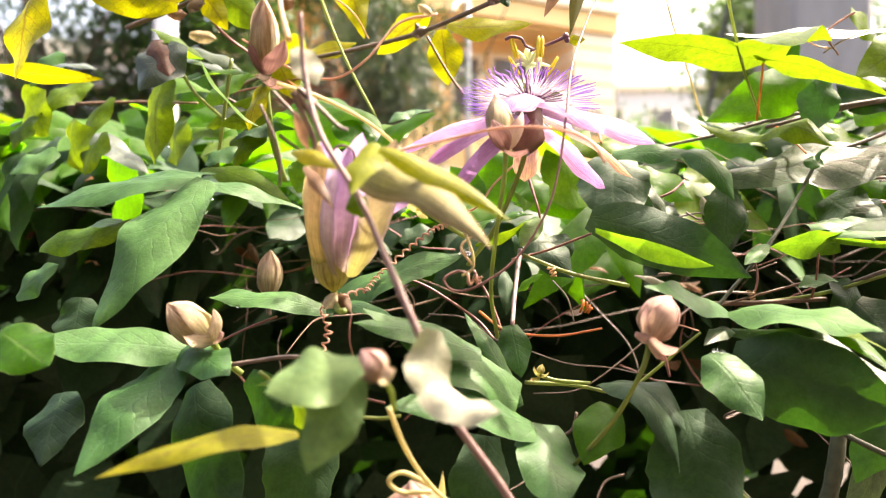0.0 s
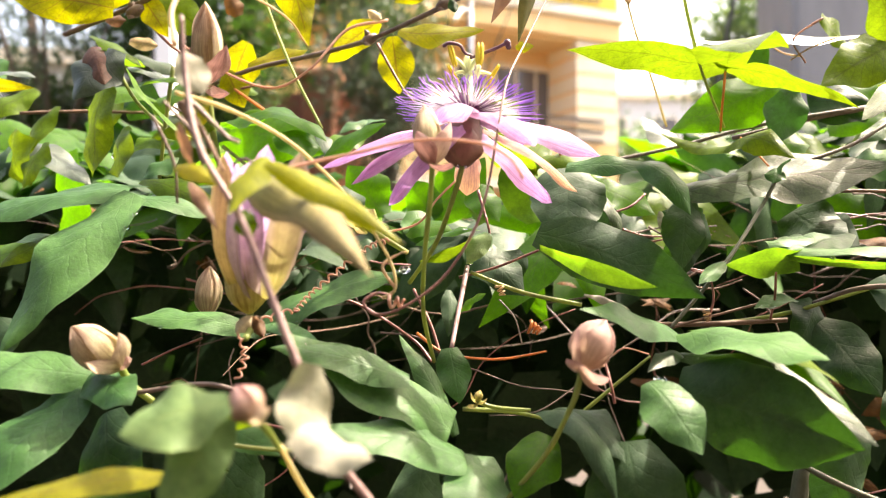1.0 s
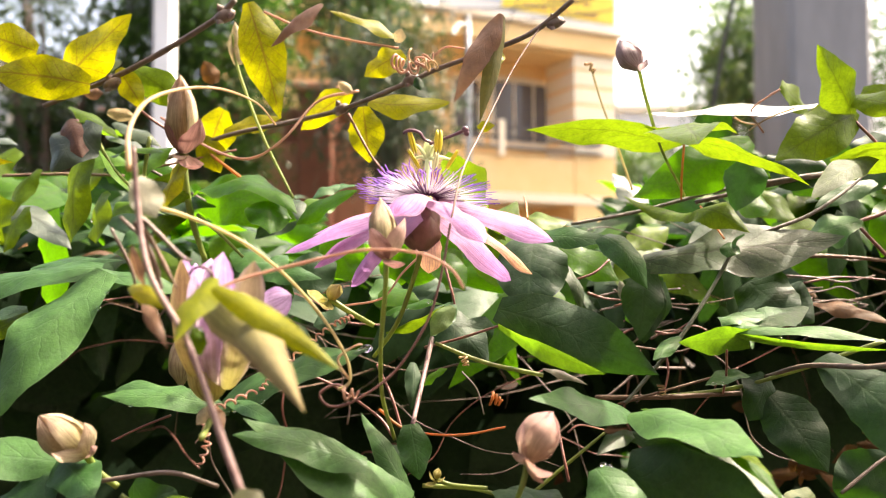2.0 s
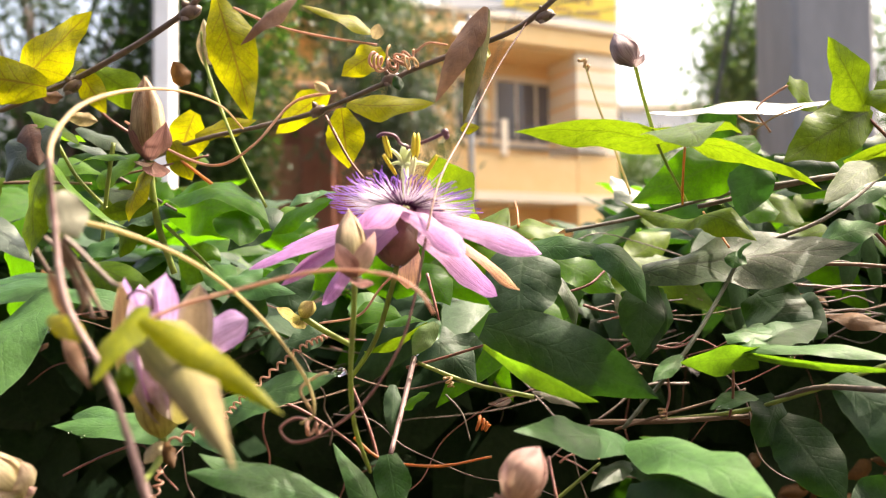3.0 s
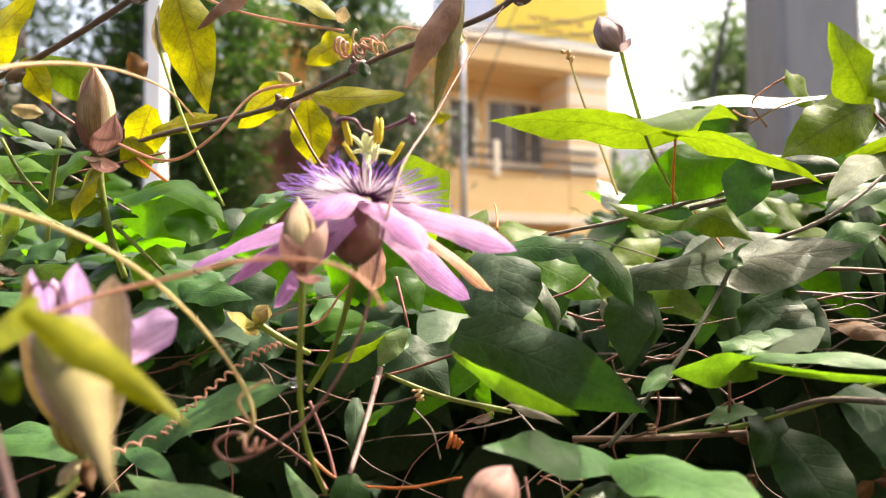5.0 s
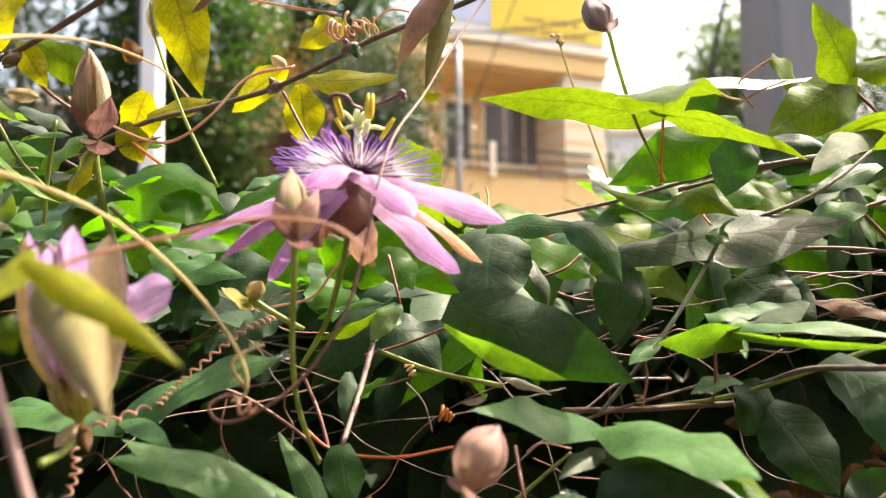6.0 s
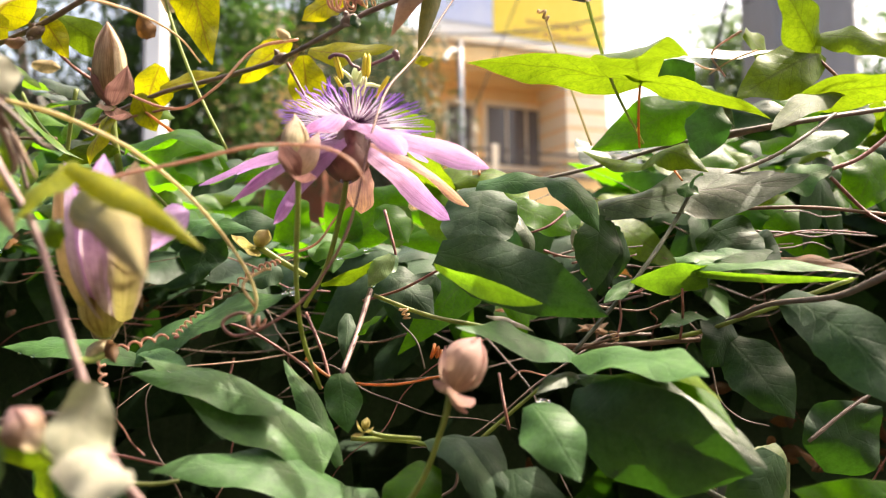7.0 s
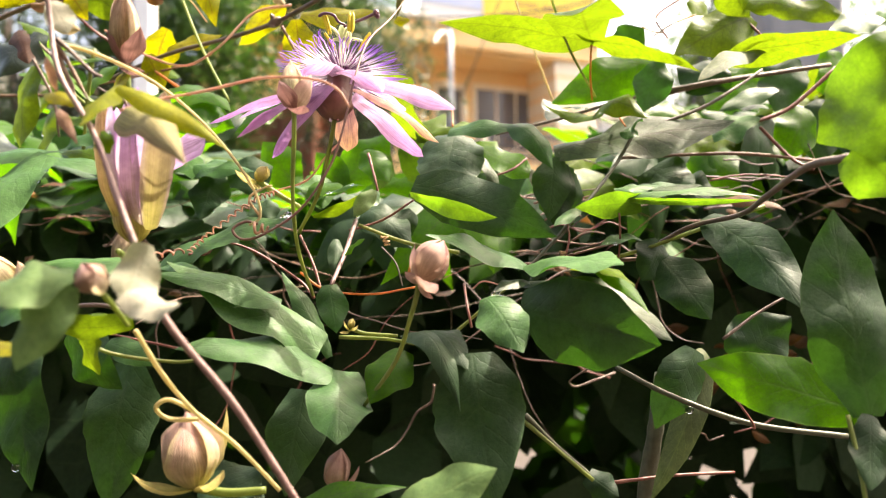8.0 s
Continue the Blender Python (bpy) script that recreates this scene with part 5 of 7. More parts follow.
leaf(vine, "pale", (0.1, -0.6, 0.7), ((0.0962, 0.3500, 1.4114), (0.1129, 0.3450, 1.4055), 0.0040, 0.05, 0.4, 0.3, 0.45), label="pale withered leaf scrap")
leaf(vine, "pale", (0.2, -0.9, 0.3), ((0.1339, 0.3850, 1.4459), (0.1354, 0.3800, 1.4353), 0.0052, 0.05, 0.5, 0.3, 0.5), label="pale withered leaf scrap")
leaf(vine, "mature", (0.1, -0.95, 0.1), ((0.1474, 0.3920, 1.4501), (0.1439, 0.3850, 1.4185), 0.0200, 0.05, 0.25, 0.5, 0.45))
stem(vine, "stem_red", 0.00062, 0.0003, (0.1256, 0.4277, 1.4402), (0.1346, 0.4277, 1.4374), (0.1437, 0.4277, 1.4368), (0.1528, 0.4277, 1.4380), name="twig", rough=0.4)
stem(vine, "twig_dry", 0.00058, 0.0003, (0.1300, 0.4520, 1.4100), (0.1355, 0.4520, 1.4105), (0.1410, 0.4520, 1.4100), (0.1464, 0.4520, 1.4079), name="twig", rough=0.4)
stem(vine, "stem_red", 0.00050, 0.0003, (0.1380, 0.4245, 1.4340), (0.1479, 0.4245, 1.4357), (0.1576, 0.4245, 1.4352), (0.1675, 0.4245, 1.4375), name="twig", rough=0.4)
stem(vine, "stem_red", 0.00040, 0.0003, (0.1445, 0.4353, 1.4258), (0.1513, 0.4353, 1.4299), (0.1580, 0.4353, 1.4292), (0.1647, 0.4353, 1.4277), name="twig", rough=0.4)
stem(vine, "stem_red", 0.00041, 0.0003, (0.1585, 0.4292, 1.4213), (0.1680, 0.4292, 1.4202), (0.1777, 0.4292, 1.4239), (0.1871, 0.4292, 1.4200), name="twig", rough=0.4)
stem(vine, "stem_brown", 0.00063, 0.0003, (0.1620, 0.4379, 1.4333), (0.1673, 0.4379, 1.4332), (0.1725, 0.4379, 1.4324), (0.1778, 0.4379, 1.4315), name="twig", rough=0.4)
stem(vine, "twig_dry", 0.00061, 0.0003, (0.1614, 0.4509, 1.4158), (0.1676, 0.4509, 1.4195), (0.1736, 0.4509, 1.4205), (0.1796, 0.4509, 1.4194), name="twig", rough=0.4)
stem(vine, "stem_brown", 0.00055, 0.0003, (0.1385, 0.4691, 1.4304), (0.1452, 0.4691, 1.4317), (0.1518, 0.4691, 1.4334), (0.1583, 0.4691, 1.4302), name="twig", rough=0.4)
stem(vine, "stem_brown", 0.00062, 0.0003, (0.1308, 0.4346, 1.4379), (0.1449, 0.4346, 1.4413), (0.1589, 0.4346, 1.4411), (0.1728, 0.4346, 1.4422), name="twig", rough=0.4)
stem(vine, "stem_brown", 0.00067, 0.0003, (0.1393, 0.4321, 1.4416), (0.1469, 0.4321, 1.4384), (0.1547, 0.4321, 1.4448), (0.1623, 0.4321, 1.4442), name="twig", rough=0.4)
stem(vine, "twig_dry", 0.00062, 0.0003, (0.1442, 0.4220, 1.4148), (0.1563, 0.4220, 1.4130), (0.1685, 0.4220, 1.4120), (0.1808, 0.4220, 1.4162), name="twig", rough=0.4)
stem(vine, "stem_red", 0.00061, 0.0003, (0.1405, 0.4334, 1.4183), (0.1529, 0.4334, 1.4234), (0.1650, 0.4334, 1.4195), (0.1775, 0.4334, 1.4257), name="twig", rough=0.4)
stem(vine, "stem_brown", 0.00051, 0.0003, (0.2248, 0.4544, 1.4337), (0.2408, 0.4544, 1.4335), (0.2568, 0.4544, 1.4337), (0.2727, 0.4544, 1.4336), name="twig", rough=0.4)
stem(vine, "stem_brown", 0.00049, 0.0003, (0.2158, 0.4398, 1.4400), (0.2257, 0.4398, 1.4415), (0.2355, 0.4398, 1.4420), (0.2453, 0.4398, 1.4426), name="twig", rough=0.4)
stem(vine, "stem_brown", 0.00060, 0.0003, (0.2373, 0.4592, 1.4326), (0.2506, 0.4592, 1.4345), (0.2639, 0.4592, 1.4359), (0.2770, 0.4592, 1.4331), name="twig", rough=0.4)
stem(vine, "stem_brown", 0.00047, 0.0003, (0.2362, 0.4381, 1.4399), (0.2449, 0.4381, 1.4408), (0.2537, 0.4381, 1.4428), (0.2622, 0.4381, 1.4394), name="twig", rough=0.4)
stem(vine, "stem_brown", 0.00073, 0.0003, (0.2259, 0.4356, 1.4484), (0.2403, 0.4356, 1.4473), (0.2547, 0.4356, 1.4452), (0.2693, 0.4356, 1.4485), name="twig", rough=0.4)
stem(vine, "stem_brown", 0.00054, 0.0003, (0.2357, 0.4408, 1.4468), (0.2523, 0.4408, 1.4477), (0.2689, 0.4408, 1.4468), (0.2853, 0.4408, 1.4454), name="twig", rough=0.4)
stem(vine, "stem_red", 0.00052, 0.0003, (0.2312, 0.4284, 1.4448), (0.2456, 0.4284, 1.4474), (0.2598, 0.4284, 1.4473), (0.2740, 0.4284, 1.4459), name="twig", rough=0.4)
stem(vine, "stem_brown", 0.00047, 0.0003, (0.2467, 0.4524, 1.4594), (0.2560, 0.4524, 1.4593), (0.2652, 0.4524, 1.4564), (0.2745, 0.4524, 1.4571), name="twig", rough=0.4)
# stems and petioles of the hedge
stem(vine, "stem_pink", 0.00107, 0.00092, (0.0512, 0.3720, 1.4220), (0.0480, 0.3550, 1.4055), (0.0454, 0.3330, 1.3921))
stem(vine, "stem_green", 0.00081, 0.00098, (0.0525, 0.3720, 1.4198), (0.0738, 0.3720, 1.4115), (0.0981, 0.3700, 1.4063))
stem(vine, "tendril_orange", 0.00057, 0.00043, (0.0325, 0.3350, 1.3975), (0.0431, 0.3330, 1.3903), (0.0617, 0.3330, 1.3881), (0.0803, 0.3350, 1.3908), name="tendril")
stem(vine, "stem_red", 0.00058, 0.00058, (0.0307, 0.3450, 1.4133), (0.0371, 0.3380, 1.4014), (0.0413, 0.3330, 1.3900))
stem(vine, "stem_sage", 0.00085, 0.00078, (0.1799, 0.3720, 1.4613), (0.1704, 0.3680, 1.4458), (0.1540, 0.3550, 1.4262), (0.1406, 0.3500, 1.4117), (0.1277, 0.3450, 1.3984))
stem(vine, "twig_dry", 0.00107, 0.00092, (0.1170, 0.3520, 1.3996), (0.1436, 0.3520, 1.3998), (0.1742, 0.3520, 1.4014))
stem(vine, "twig_dry", 0.00061, 0.00046, (0.1255, 0.3500, 1.3972), (0.1409, 0.3480, 1.4021), (0.1620, 0.3500, 1.4076), (0.1735, 0.3520, 1.4112))
coil(vine, "tendril_tan", 0.00040, 0.00178, 3, (0.1425, 0.3480, 1.4050), (0.1428, 0.3480, 1.4012), tighten=0.2)
stem(vine, "stem_red", 0.00045, 0.00045, (0.1447, 0.3500, 1.4176), (0.1450, 0.3480, 1.4099), (0.1430, 0.3470, 1.4022), name="tendril")
stem(vine, "stem_grey", 0.00091, 0.00107, (0.1207, 0.4500, 1.4757), (0.1540, 0.4400, 1.4814), (0.1921, 0.4350, 1.4910), (0.2289, 0.4300, 1.4968), (0.2798, 0.4300, 1.5037))
stem(vine, "stem_grey", 0.00086, 0.00069, (0.1914, 0.3850, 1.4654), (0.2150, 0.3850, 1.4740), (0.2333, 0.3900, 1.4847), (0.2498, 0.4000, 1.4957))
stem(vine, "stem_green", 0.00076, 0.00091, (0.1453, 0.3600, 1.3989), (0.1707, 0.3500, 1.4036), (0.1944, 0.3450, 1.4114), (0.2274, 0.3450, 1.4225))
stem(vine, "stem_red", 0.00055, 0.00055, (0.1164, 0.4100, 1.4464), (0.1261, 0.4100, 1.4498), (0.1341, 0.4150, 1.4561), name="petiole")
stem(vine, "stem_red", 0.00067, 0.00051, (0.0559, 0.3850, 1.4551), (0.0596, 0.3800, 1.4414), (0.0610, 0.3800, 1.4348), name="petiole")
stem(vine, "stem_red", 0.00064, 0.00048, (0.0478, 0.3750, 1.4176), (0.0632, 0.3720, 1.4218), (0.0787, 0.3500, 1.4282), name="petiole")
stem(vine, "stem_red", 0.00051, 0.00044, (0.1653, 0.3450, 1.4022), (0.1651, 0.3400, 1.4102), (0.1642, 0.3360, 1.4198), name="petiole")
stem(vine, "stem_red", 0.00055, 0.00055, (0.0996, 0.3300, 1.3917), (0.1006, 0.3200, 1.3827), (0.1020, 0.3180, 1.3745))
stem(vine, "tendril_pink", 0.00043, 0.00028, (0.1032, 0.3300, 1.3898), (0.1078, 0.3300, 1.3925), (0.1175, 0.3350, 1.3899), name="tendril")
stem(vine, "stem_green", 0.00071, 0.00056, (0.0891, 0.3300, 1.3666), (0.1039, 0.3300, 1.3790), (0.1169, 0.3300, 1.3897))
stem(vine, "stem_red", 0.00042, 0.00042, (-0.0679, 0.3300, 1.3860), (-0.0568, 0.3300, 1.3914), (-0.0456, 0.3300, 1.3958))
stem(vine, "stem_sage", 0.00102, 0.00118, (0.1599, 0.3300, 1.3573), (0.1788, 0.3200, 1.3470), (0.2089, 0.3180, 1.3360), (0.2454, 0.3180, 1.3306))
stem(vine, "stem_sage", 0.0042, 0.0034, (0.1796, 0.3800, 1.2629), (0.1804, 0.3750, 1.2946), (0.1846, 0.3700, 1.3256), (0.1889, 0.3720, 1.3505))
leaf(vine, "sage", (-0.3, -0.9, 0.2), ((0.2068, 0.3650, 1.3559), (0.1776, 0.3550, 1.2972), 0.0140, 0.03, 0.5, 0.5, 0.4), ((0.2065, 0.3620, 1.3591), (0.1846, 0.3550, 1.3493), 0.0120, 0.12, 0.4, 0.6, 0.4), label="grey-green hanging leaf in the shade")
stem(vine, "stem_red", 0.0009, 0.0006, (0.1619, 0.3600, 1.3046), (0.1895, 0.3620, 1.3069), (0.2175, 0.3650, 1.3073))
stem(vine, "stem_sage", 0.0011, 0.0009, (0.1232, 0.3300, 1.3388), (0.1356, 0.3320, 1.3259), (0.1494, 0.3350, 1.3134))
leaf(vine, "mature", (0.2, -0.9, 0.3), ((0.1481, 0.3340, 1.3141), (0.1596, 0.3300, 1.3060), 0.012, 0.08, 0.3, 0.6, 0.5))
stem(vine, "stem_green", 0.00087, 0.00087, (0.1210, 0.3300, 1.3377), (0.1342, 0.3300, 1.3263), (0.1496, 0.3300, 1.3127))
stem(vine, "stem_brown", 0.00071, 0.00053, (0.2031, 0.3300, 1.3679), (0.2189, 0.3350, 1.3777), (0.2350, 0.3400, 1.3855))
stem(vine, "stem_red", 0.00049, 0.00049, (0.1980, 0.3100, 1.3501), (0.2060, 0.3100, 1.3384), (0.2070, 0.3100, 1.3352), name="petiole")
stem(vine, "stem_green", 0.00085, 0.00068, (0.0495, 0.3250, 1.3713), (0.0675, 0.3250, 1.3703), (0.0811, 0.3200, 1.3682))
stem(vine, "stem_red", 0.00046, 0.00046, (-0.0281, 0.2900, 1.3758), (-0.0140, 0.2900, 1.3726), (0.0001, 0.2900, 1.3694))
stem(vine, "stem_brown", 0.00074, 0.00074, (-0.0493, 0.2800, 1.3834), (-0.0278, 0.2800, 1.3860), (-0.0122, 0.2800, 1.3818))
stem(vine, "stem_green", 0.00072, 0.00058, (-0.0354, 0.2620, 1.3836), (-0.0215, 0.2700, 1.3711), (-0.0024, 0.2800, 1.3663), (0.0057, 0.2850, 1.3661))
stem(vine, "stem_green", 0.00081, 0.00067, (0.2182, 0.2600, 1.3478), (0.2186, 0.2550, 1.3339), (0.2181, 0.2500, 1.3215))
# near stem and its tendrils
stem(vine, "stem_pink", 0.00062, 0.00112, (-0.0137, 0.2150, 1.4782), (-0.0129, 0.2160, 1.4645), (-0.0082, 0.2120, 1.4478), (0.0018, 0.2100, 1.4314), (0.0113, 0.2050, 1.4107), (0.0165, 0.2030, 1.3991), (0.0229, 0.2050, 1.3822), (0.0368, 0.2150, 1.3602), (0.0507, 0.2250, 1.3333), (0.0559, 0.2300, 1.3212), label="thick pinkish vine stem")
stem(vine, "straw_stem", 0.00070, 0.00070, (0.0073, 0.2250, 1.3792), (0.0108, 0.2350, 1.3666), (0.0174, 0.2450, 1.3538), (0.0287, 0.2500, 1.3427), (0.0405, 0.2550, 1.3281))
stem(vine, "tendril_tan", 0.00072, 0.00036, (-0.0187, 0.2250, 1.4741), (-0.0230, 0.2350, 1.4861), (-0.0277, 0.2600, 1.4997), (-0.0267, 0.2900, 1.5104), (-0.0232, 0.3200, 1.5169), (-0.0174, 0.3450, 1.5172), (-0.0135, 0.3600, 1.5116), name="tendril")
stem(vine, "tendril_pink", 0.00047, 0.00039, (-0.0017, 0.2350, 1.4429), (0.0067, 0.2400, 1.4469), (0.0214, 0.2450, 1.4510), (0.0379, 0.2450, 1.4544), (0.0532, 0.2430, 1.4534), (0.0615, 0.2400, 1.4493), (0.0652, 0.2400, 1.4438), name="tendril")
stem(vine, "straw_stem", 0.00064, 0.00043, (-0.0276, 0.2500, 1.4684), (-0.0152, 0.2550, 1.4650), (-0.0015, 0.2620, 1.4584), (0.0101, 0.2700, 1.4485), (0.0205, 0.2750, 1.4359), (0.0281, 0.2770, 1.4232), (0.0296, 0.2770, 1.4152), (0.0259, 0.2770, 1.4123), name="tendril")
stem(vine, "tendril_dark", 0.00036, 0.00050, (0.0985, 0.3750, 1.5567), (0.0855, 0.3600, 1.5339), (0.0727, 0.3350, 1.5049), (0.0648, 0.3050, 1.4845), (0.0611, 0.2900, 1.4666), (0.0575, 0.2830, 1.4463), (0.0530, 0.2800, 1.4323), (0.0435, 0.2780, 1.4179), (0.0319, 0.2760, 1.4095), (0.0239, 0.2760, 1.4074), (0.0202, 0.2770, 1.4109), (0.0242, 0.2780, 1.4136), (0.0286, 0.2780, 1.4128), name="tendril", label="long pink tendril crossing the flower")
coil(vine, "tendril_pink", 0.00059, 0.00221, 2, (0.0273, 0.2770, 1.4113), (0.0321, 0.2770, 1.4107), tighten=0.3)
stem(vine, "tendril_tan", 0.00045, 0.00034, (0.0296, 0.2770, 1.4152), (0.0257, 0.2780, 1.4216), (0.0305, 0.2800, 1.4255), (0.0331, 0.2800, 1.4261), name="tendril")
coil(vine, "tendril_pink", 0.00047, 0.00104, 16, (0.0208, 0.3450, 1.4320), (0.0142, 0.3400, 1.4292), (0.0050, 0.3350, 1.4218), (-0.0056, 0.3300, 1.4119), (-0.0103, 0.3250, 1.4061), tighten=0)
coil(vine, "tendril_pink", 0.00046, 0.00115, 11, (-0.0103, 0.3200, 1.4065), (-0.0167, 0.3050, 1.4039), (-0.0214, 0.2950, 1.4012), (-0.0190, 0.2900, 1.3940), (-0.0213, 0.2900, 1.3863), tighten=-0.1)
stem(vine, "stem_red", 0.00058, 0.00058, (-0.0121, 0.3300, 1.4056), (-0.0047, 0.3300, 1.4055), (-0.0007, 0.3350, 1.4106), (0.0114, 0.3400, 1.4072), (0.0306, 0.3400, 1.3947), (0.0381, 0.3350, 1.3869), name="tendril")
coil(vine, "tendril_orange", 0.00062, 0.00289, 3, (0.0756, 0.3600, 1.3984), (0.0801, 0.3600, 1.3964), tighten=0.5)
stem(vine, "tendril_pink", 0.00047, 0.00047, (0.0142, 0.3700, 1.4357), (0.0310, 0.3600, 1.4391), (0.0393, 0.3600, 1.4493), (0.0477, 0.3600, 1.4575), name="tendril")
stem(vine, "stem_grey", 0.00031, 0.00031, (0.0639, 0.3600, 1.4089), (0.0700, 0.3600, 1.4017), (0.0729, 0.3600, 1.3916), name="tendril")
coil(vine, "tendril_tan", 0.00053, 0.00171, 2.5, (0.0643, 0.3700, 1.4145), (0.0658, 0.3700, 1.4102), tighten=0.2)
# the shoot that hangs across above
stem(shoot, "stem_brown", 0.00116, 0.00116, (0.1122, 0.3700, 1.5667), (0.0974, 0.3750, 1.5556), (0.0821, 0.3780, 1.5492), (0.0518, 0.3860, 1.5409), (0.0413, 0.3880, 1.5364), (0.0066, 0.4150, 1.5300), (-0.0247, 0.4300, 1.5262), (-0.0594, 0.4400, 1.5214), (-0.1013, 0.4500, 1.5083), label="dark brown woody shoot")
stem(shoot, "stem_brown", 0.00140, 0.00123, (-0.0382, 0.3850, 1.5736), (-0.0485, 0.3880, 1.5656), (-0.0748, 0.3950, 1.5531), (-0.1036, 0.4050, 1.5432), (-0.1385, 0.4100, 1.5315), label="dark brown woody shoot")
knot(shoot, (-0.0435, 0.3870, 1.5670), 0.0049)
knot(shoot, (0.0414, 0.3870, 1.5368), 0.0040)
knot(shoot, (0.0054, 0.4160, 1.5300), 0.0041)
knot(shoot, (0.1049, 0.3740, 1.5578), 0.0039)
knot(shoot, (-0.1019, 0.4040, 1.5405), 0.0047)
leaf(shoot, "yellow", (0.1, -1, 0.1), ((-0.0365, 0.4000, 1.5780), (-0.0197, 0.3950, 1.5212), 0.0212, 0.03, 0.2, 0.25, 0.4), label="yellowing leaf lit through")
leaf(shoot, "purple", (-0.4, -0.7, 0.5), ((-0.0024, 0.4000, 1.5773), (-0.0230, 0.3900, 1.5535), 0.0105, 0.05, 0.8, 0.3, 0.45))
leaf(shoot, "yellow", (-0.2, -1, 0.1), ((-0.1253, 0.4000, 1.5399), (-0.0897, 0.3950, 1.5714), 0.0240, 0.03, 0.15, 0.4, 0.45))
leaf(shoot, "yellow", (0, -1, 0.2), ((-0.1000, 0.4050, 1.5481), (-0.0852, 0.4000, 1.5271), 0.0117, 0.05, 0.15, 0.3, 0.45))
leaf(shoot, "lime", (0.1, -1, 0.3), ((-0.0950, 0.4100, 1.5499), (-0.0698, 0.4200, 1.5313), 0.0170, 0.04, 0.15, 0.3, 0.45))
leaf(shoot, "yellow", (-0.2, -0.9, 0.2), ((0.0368, 0.4000, 1.5530), (0.0184, 0.4000, 1.5419), 0.0158, 0.04, 0.15, 0.4, 0.45))
leaf(shoot, "yellow", (0, -0.6, 0.7), ((0.0356, 0.3900, 1.5575), (0.0043, 0.3850, 1.5685), 0.0103, 0.03, 0.25, 0.3, 0.4))
leaf(shoot, "yellow", (0.05, -0.8, 0.5), ((0.0190, 0.4150, 1.5335), (0.0590, 0.4000, 1.5297), 0.0157, -0.04, 0.15, 0.3, 0.45))
leaf(shoot, "yellow", (0.05, -1, 0.1), ((0.0160, 0.4150, 1.5311), (0.0193, 0.4150, 1.5033), 0.0175, 0.03, 0.15, 0.3, 0.5))
leaf(shoot, "yellow", (-0.1, -1, 0.2), ((0.0094, 0.4200, 1.5399), (-0.0175, 0.4300, 1.5227), 0.0165, 0.04, 0.15, 0.3, 0.45))
leaf(shoot, "yellow", (0, -1, 0.2), ((-0.0594, 0.4400, 1.5355), (-0.0711, 0.4500, 1.5105), 0.0211, 0.04, 0.15, 0.3, 0.5))
leaf(shoot, "yellow", (0, -0.8, 0.4), ((-0.0594, 0.4400, 1.5235), (-0.0287, 0.4400, 1.5310), 0.0115, 0.04, 0.15, 0.3, 0.5))
leaf(shoot, "purple", (-0.3, -1, 0.1), ((0.0813, 0.3720, 1.5615), (0.0608, 0.3620, 1.5206), 0.0122, 0.04, 0.3, 0.2, 0.35), label="brownish drooping young leaf")
leaf(shoot, "olive", (0.3, -1, 0.1), ((0.0825, 0.3720, 1.5604), (0.0716, 0.3620, 1.5120), 0.0076, 0.03, 0.4, 0.2, 0.45))
leaf(shoot, "yellow", (0, -1, 0.3), ((0.0798, 0.3750, 1.5471), (0.0800, 0.3700, 1.5380), 0.0064, 0.04, 0.4, 0.3, 0.45))
leaf(shoot, "yellow", (0, -1, 0.3), ((0.0707, 0.3600, 1.5101), (0.0780, 0.3600, 1.5106), 0.0049, 0.04, 0.2, 0.3, 0.45))
leaf(shoot, "dry", (0.2, -1, 0.2), ((-0.0643, 0.4400, 1.5491), (-0.0703, 0.4400, 1.5613), 0.0099, 0.04, 0.3, 0.4, 0.45))
leaf(shoot, "dusty", (0, -1, 0.4), ((-0.0988, 0.4050, 1.5517), (-0.1144, 0.4000, 1.5397), 0.0070, 0.05, 0.2, 0.3, 0.4))
stem(shoot, "tendril_pink", 0.00061, 0.00052, (-0.0288, 0.4000, 1.5730), (-0.0084, 0.3950, 1.5629), (0.0159, 0.3900, 1.5555), (0.0355, 0.3900, 1.5523), name="petiole")
coil(shoot, "tendril_pink", 0.00066, 0.00308, 5, (0.0338, 0.3850, 1.5448), (0.0421, 0.3800, 1.5416), (0.0522, 0.3800, 1.5459), tighten=0.2)
stem(shoot, "tendril_pink", 0.00050, 0.00042, (0.0521, 0.3820, 1.5465), (0.0578, 0.3800, 1.5496), (0.0656, 0.3800, 1.5486), name="tendril")
stem(shoot, "tendril_pink", 0.00072, 0.00054, (0.0140, 0.4150, 1.5386), (-0.0047, 0.4100, 1.5328), (-0.0192, 0.4000, 1.5128), (-0.0359, 0.4000, 1.5035), (-0.0569, 0.4050, 1.5102), (-0.0811, 0.4100, 1.5255), name="tendril")
stem(shoot, "stem_red", 0.00073, 0.00073, (-0.0974, 0.4050, 1.5370), (-0.0886, 0.4100, 1.5269), (-0.0757, 0.4150, 1.5177))
stem(shoot, "tendril_orange", 0.00078, 0.00078, (-0.0674, 0.4400, 1.5130), (-0.0441, 0.4300, 1.4962), name="petiole")
stem(shoot, "stem_red", 0.00073, 0.00055, (0.0090, 0.4150, 1.5275), (0.0196, 0.4100, 1.5079), (0.0268, 0.4100, 1.4980), name="petiole")
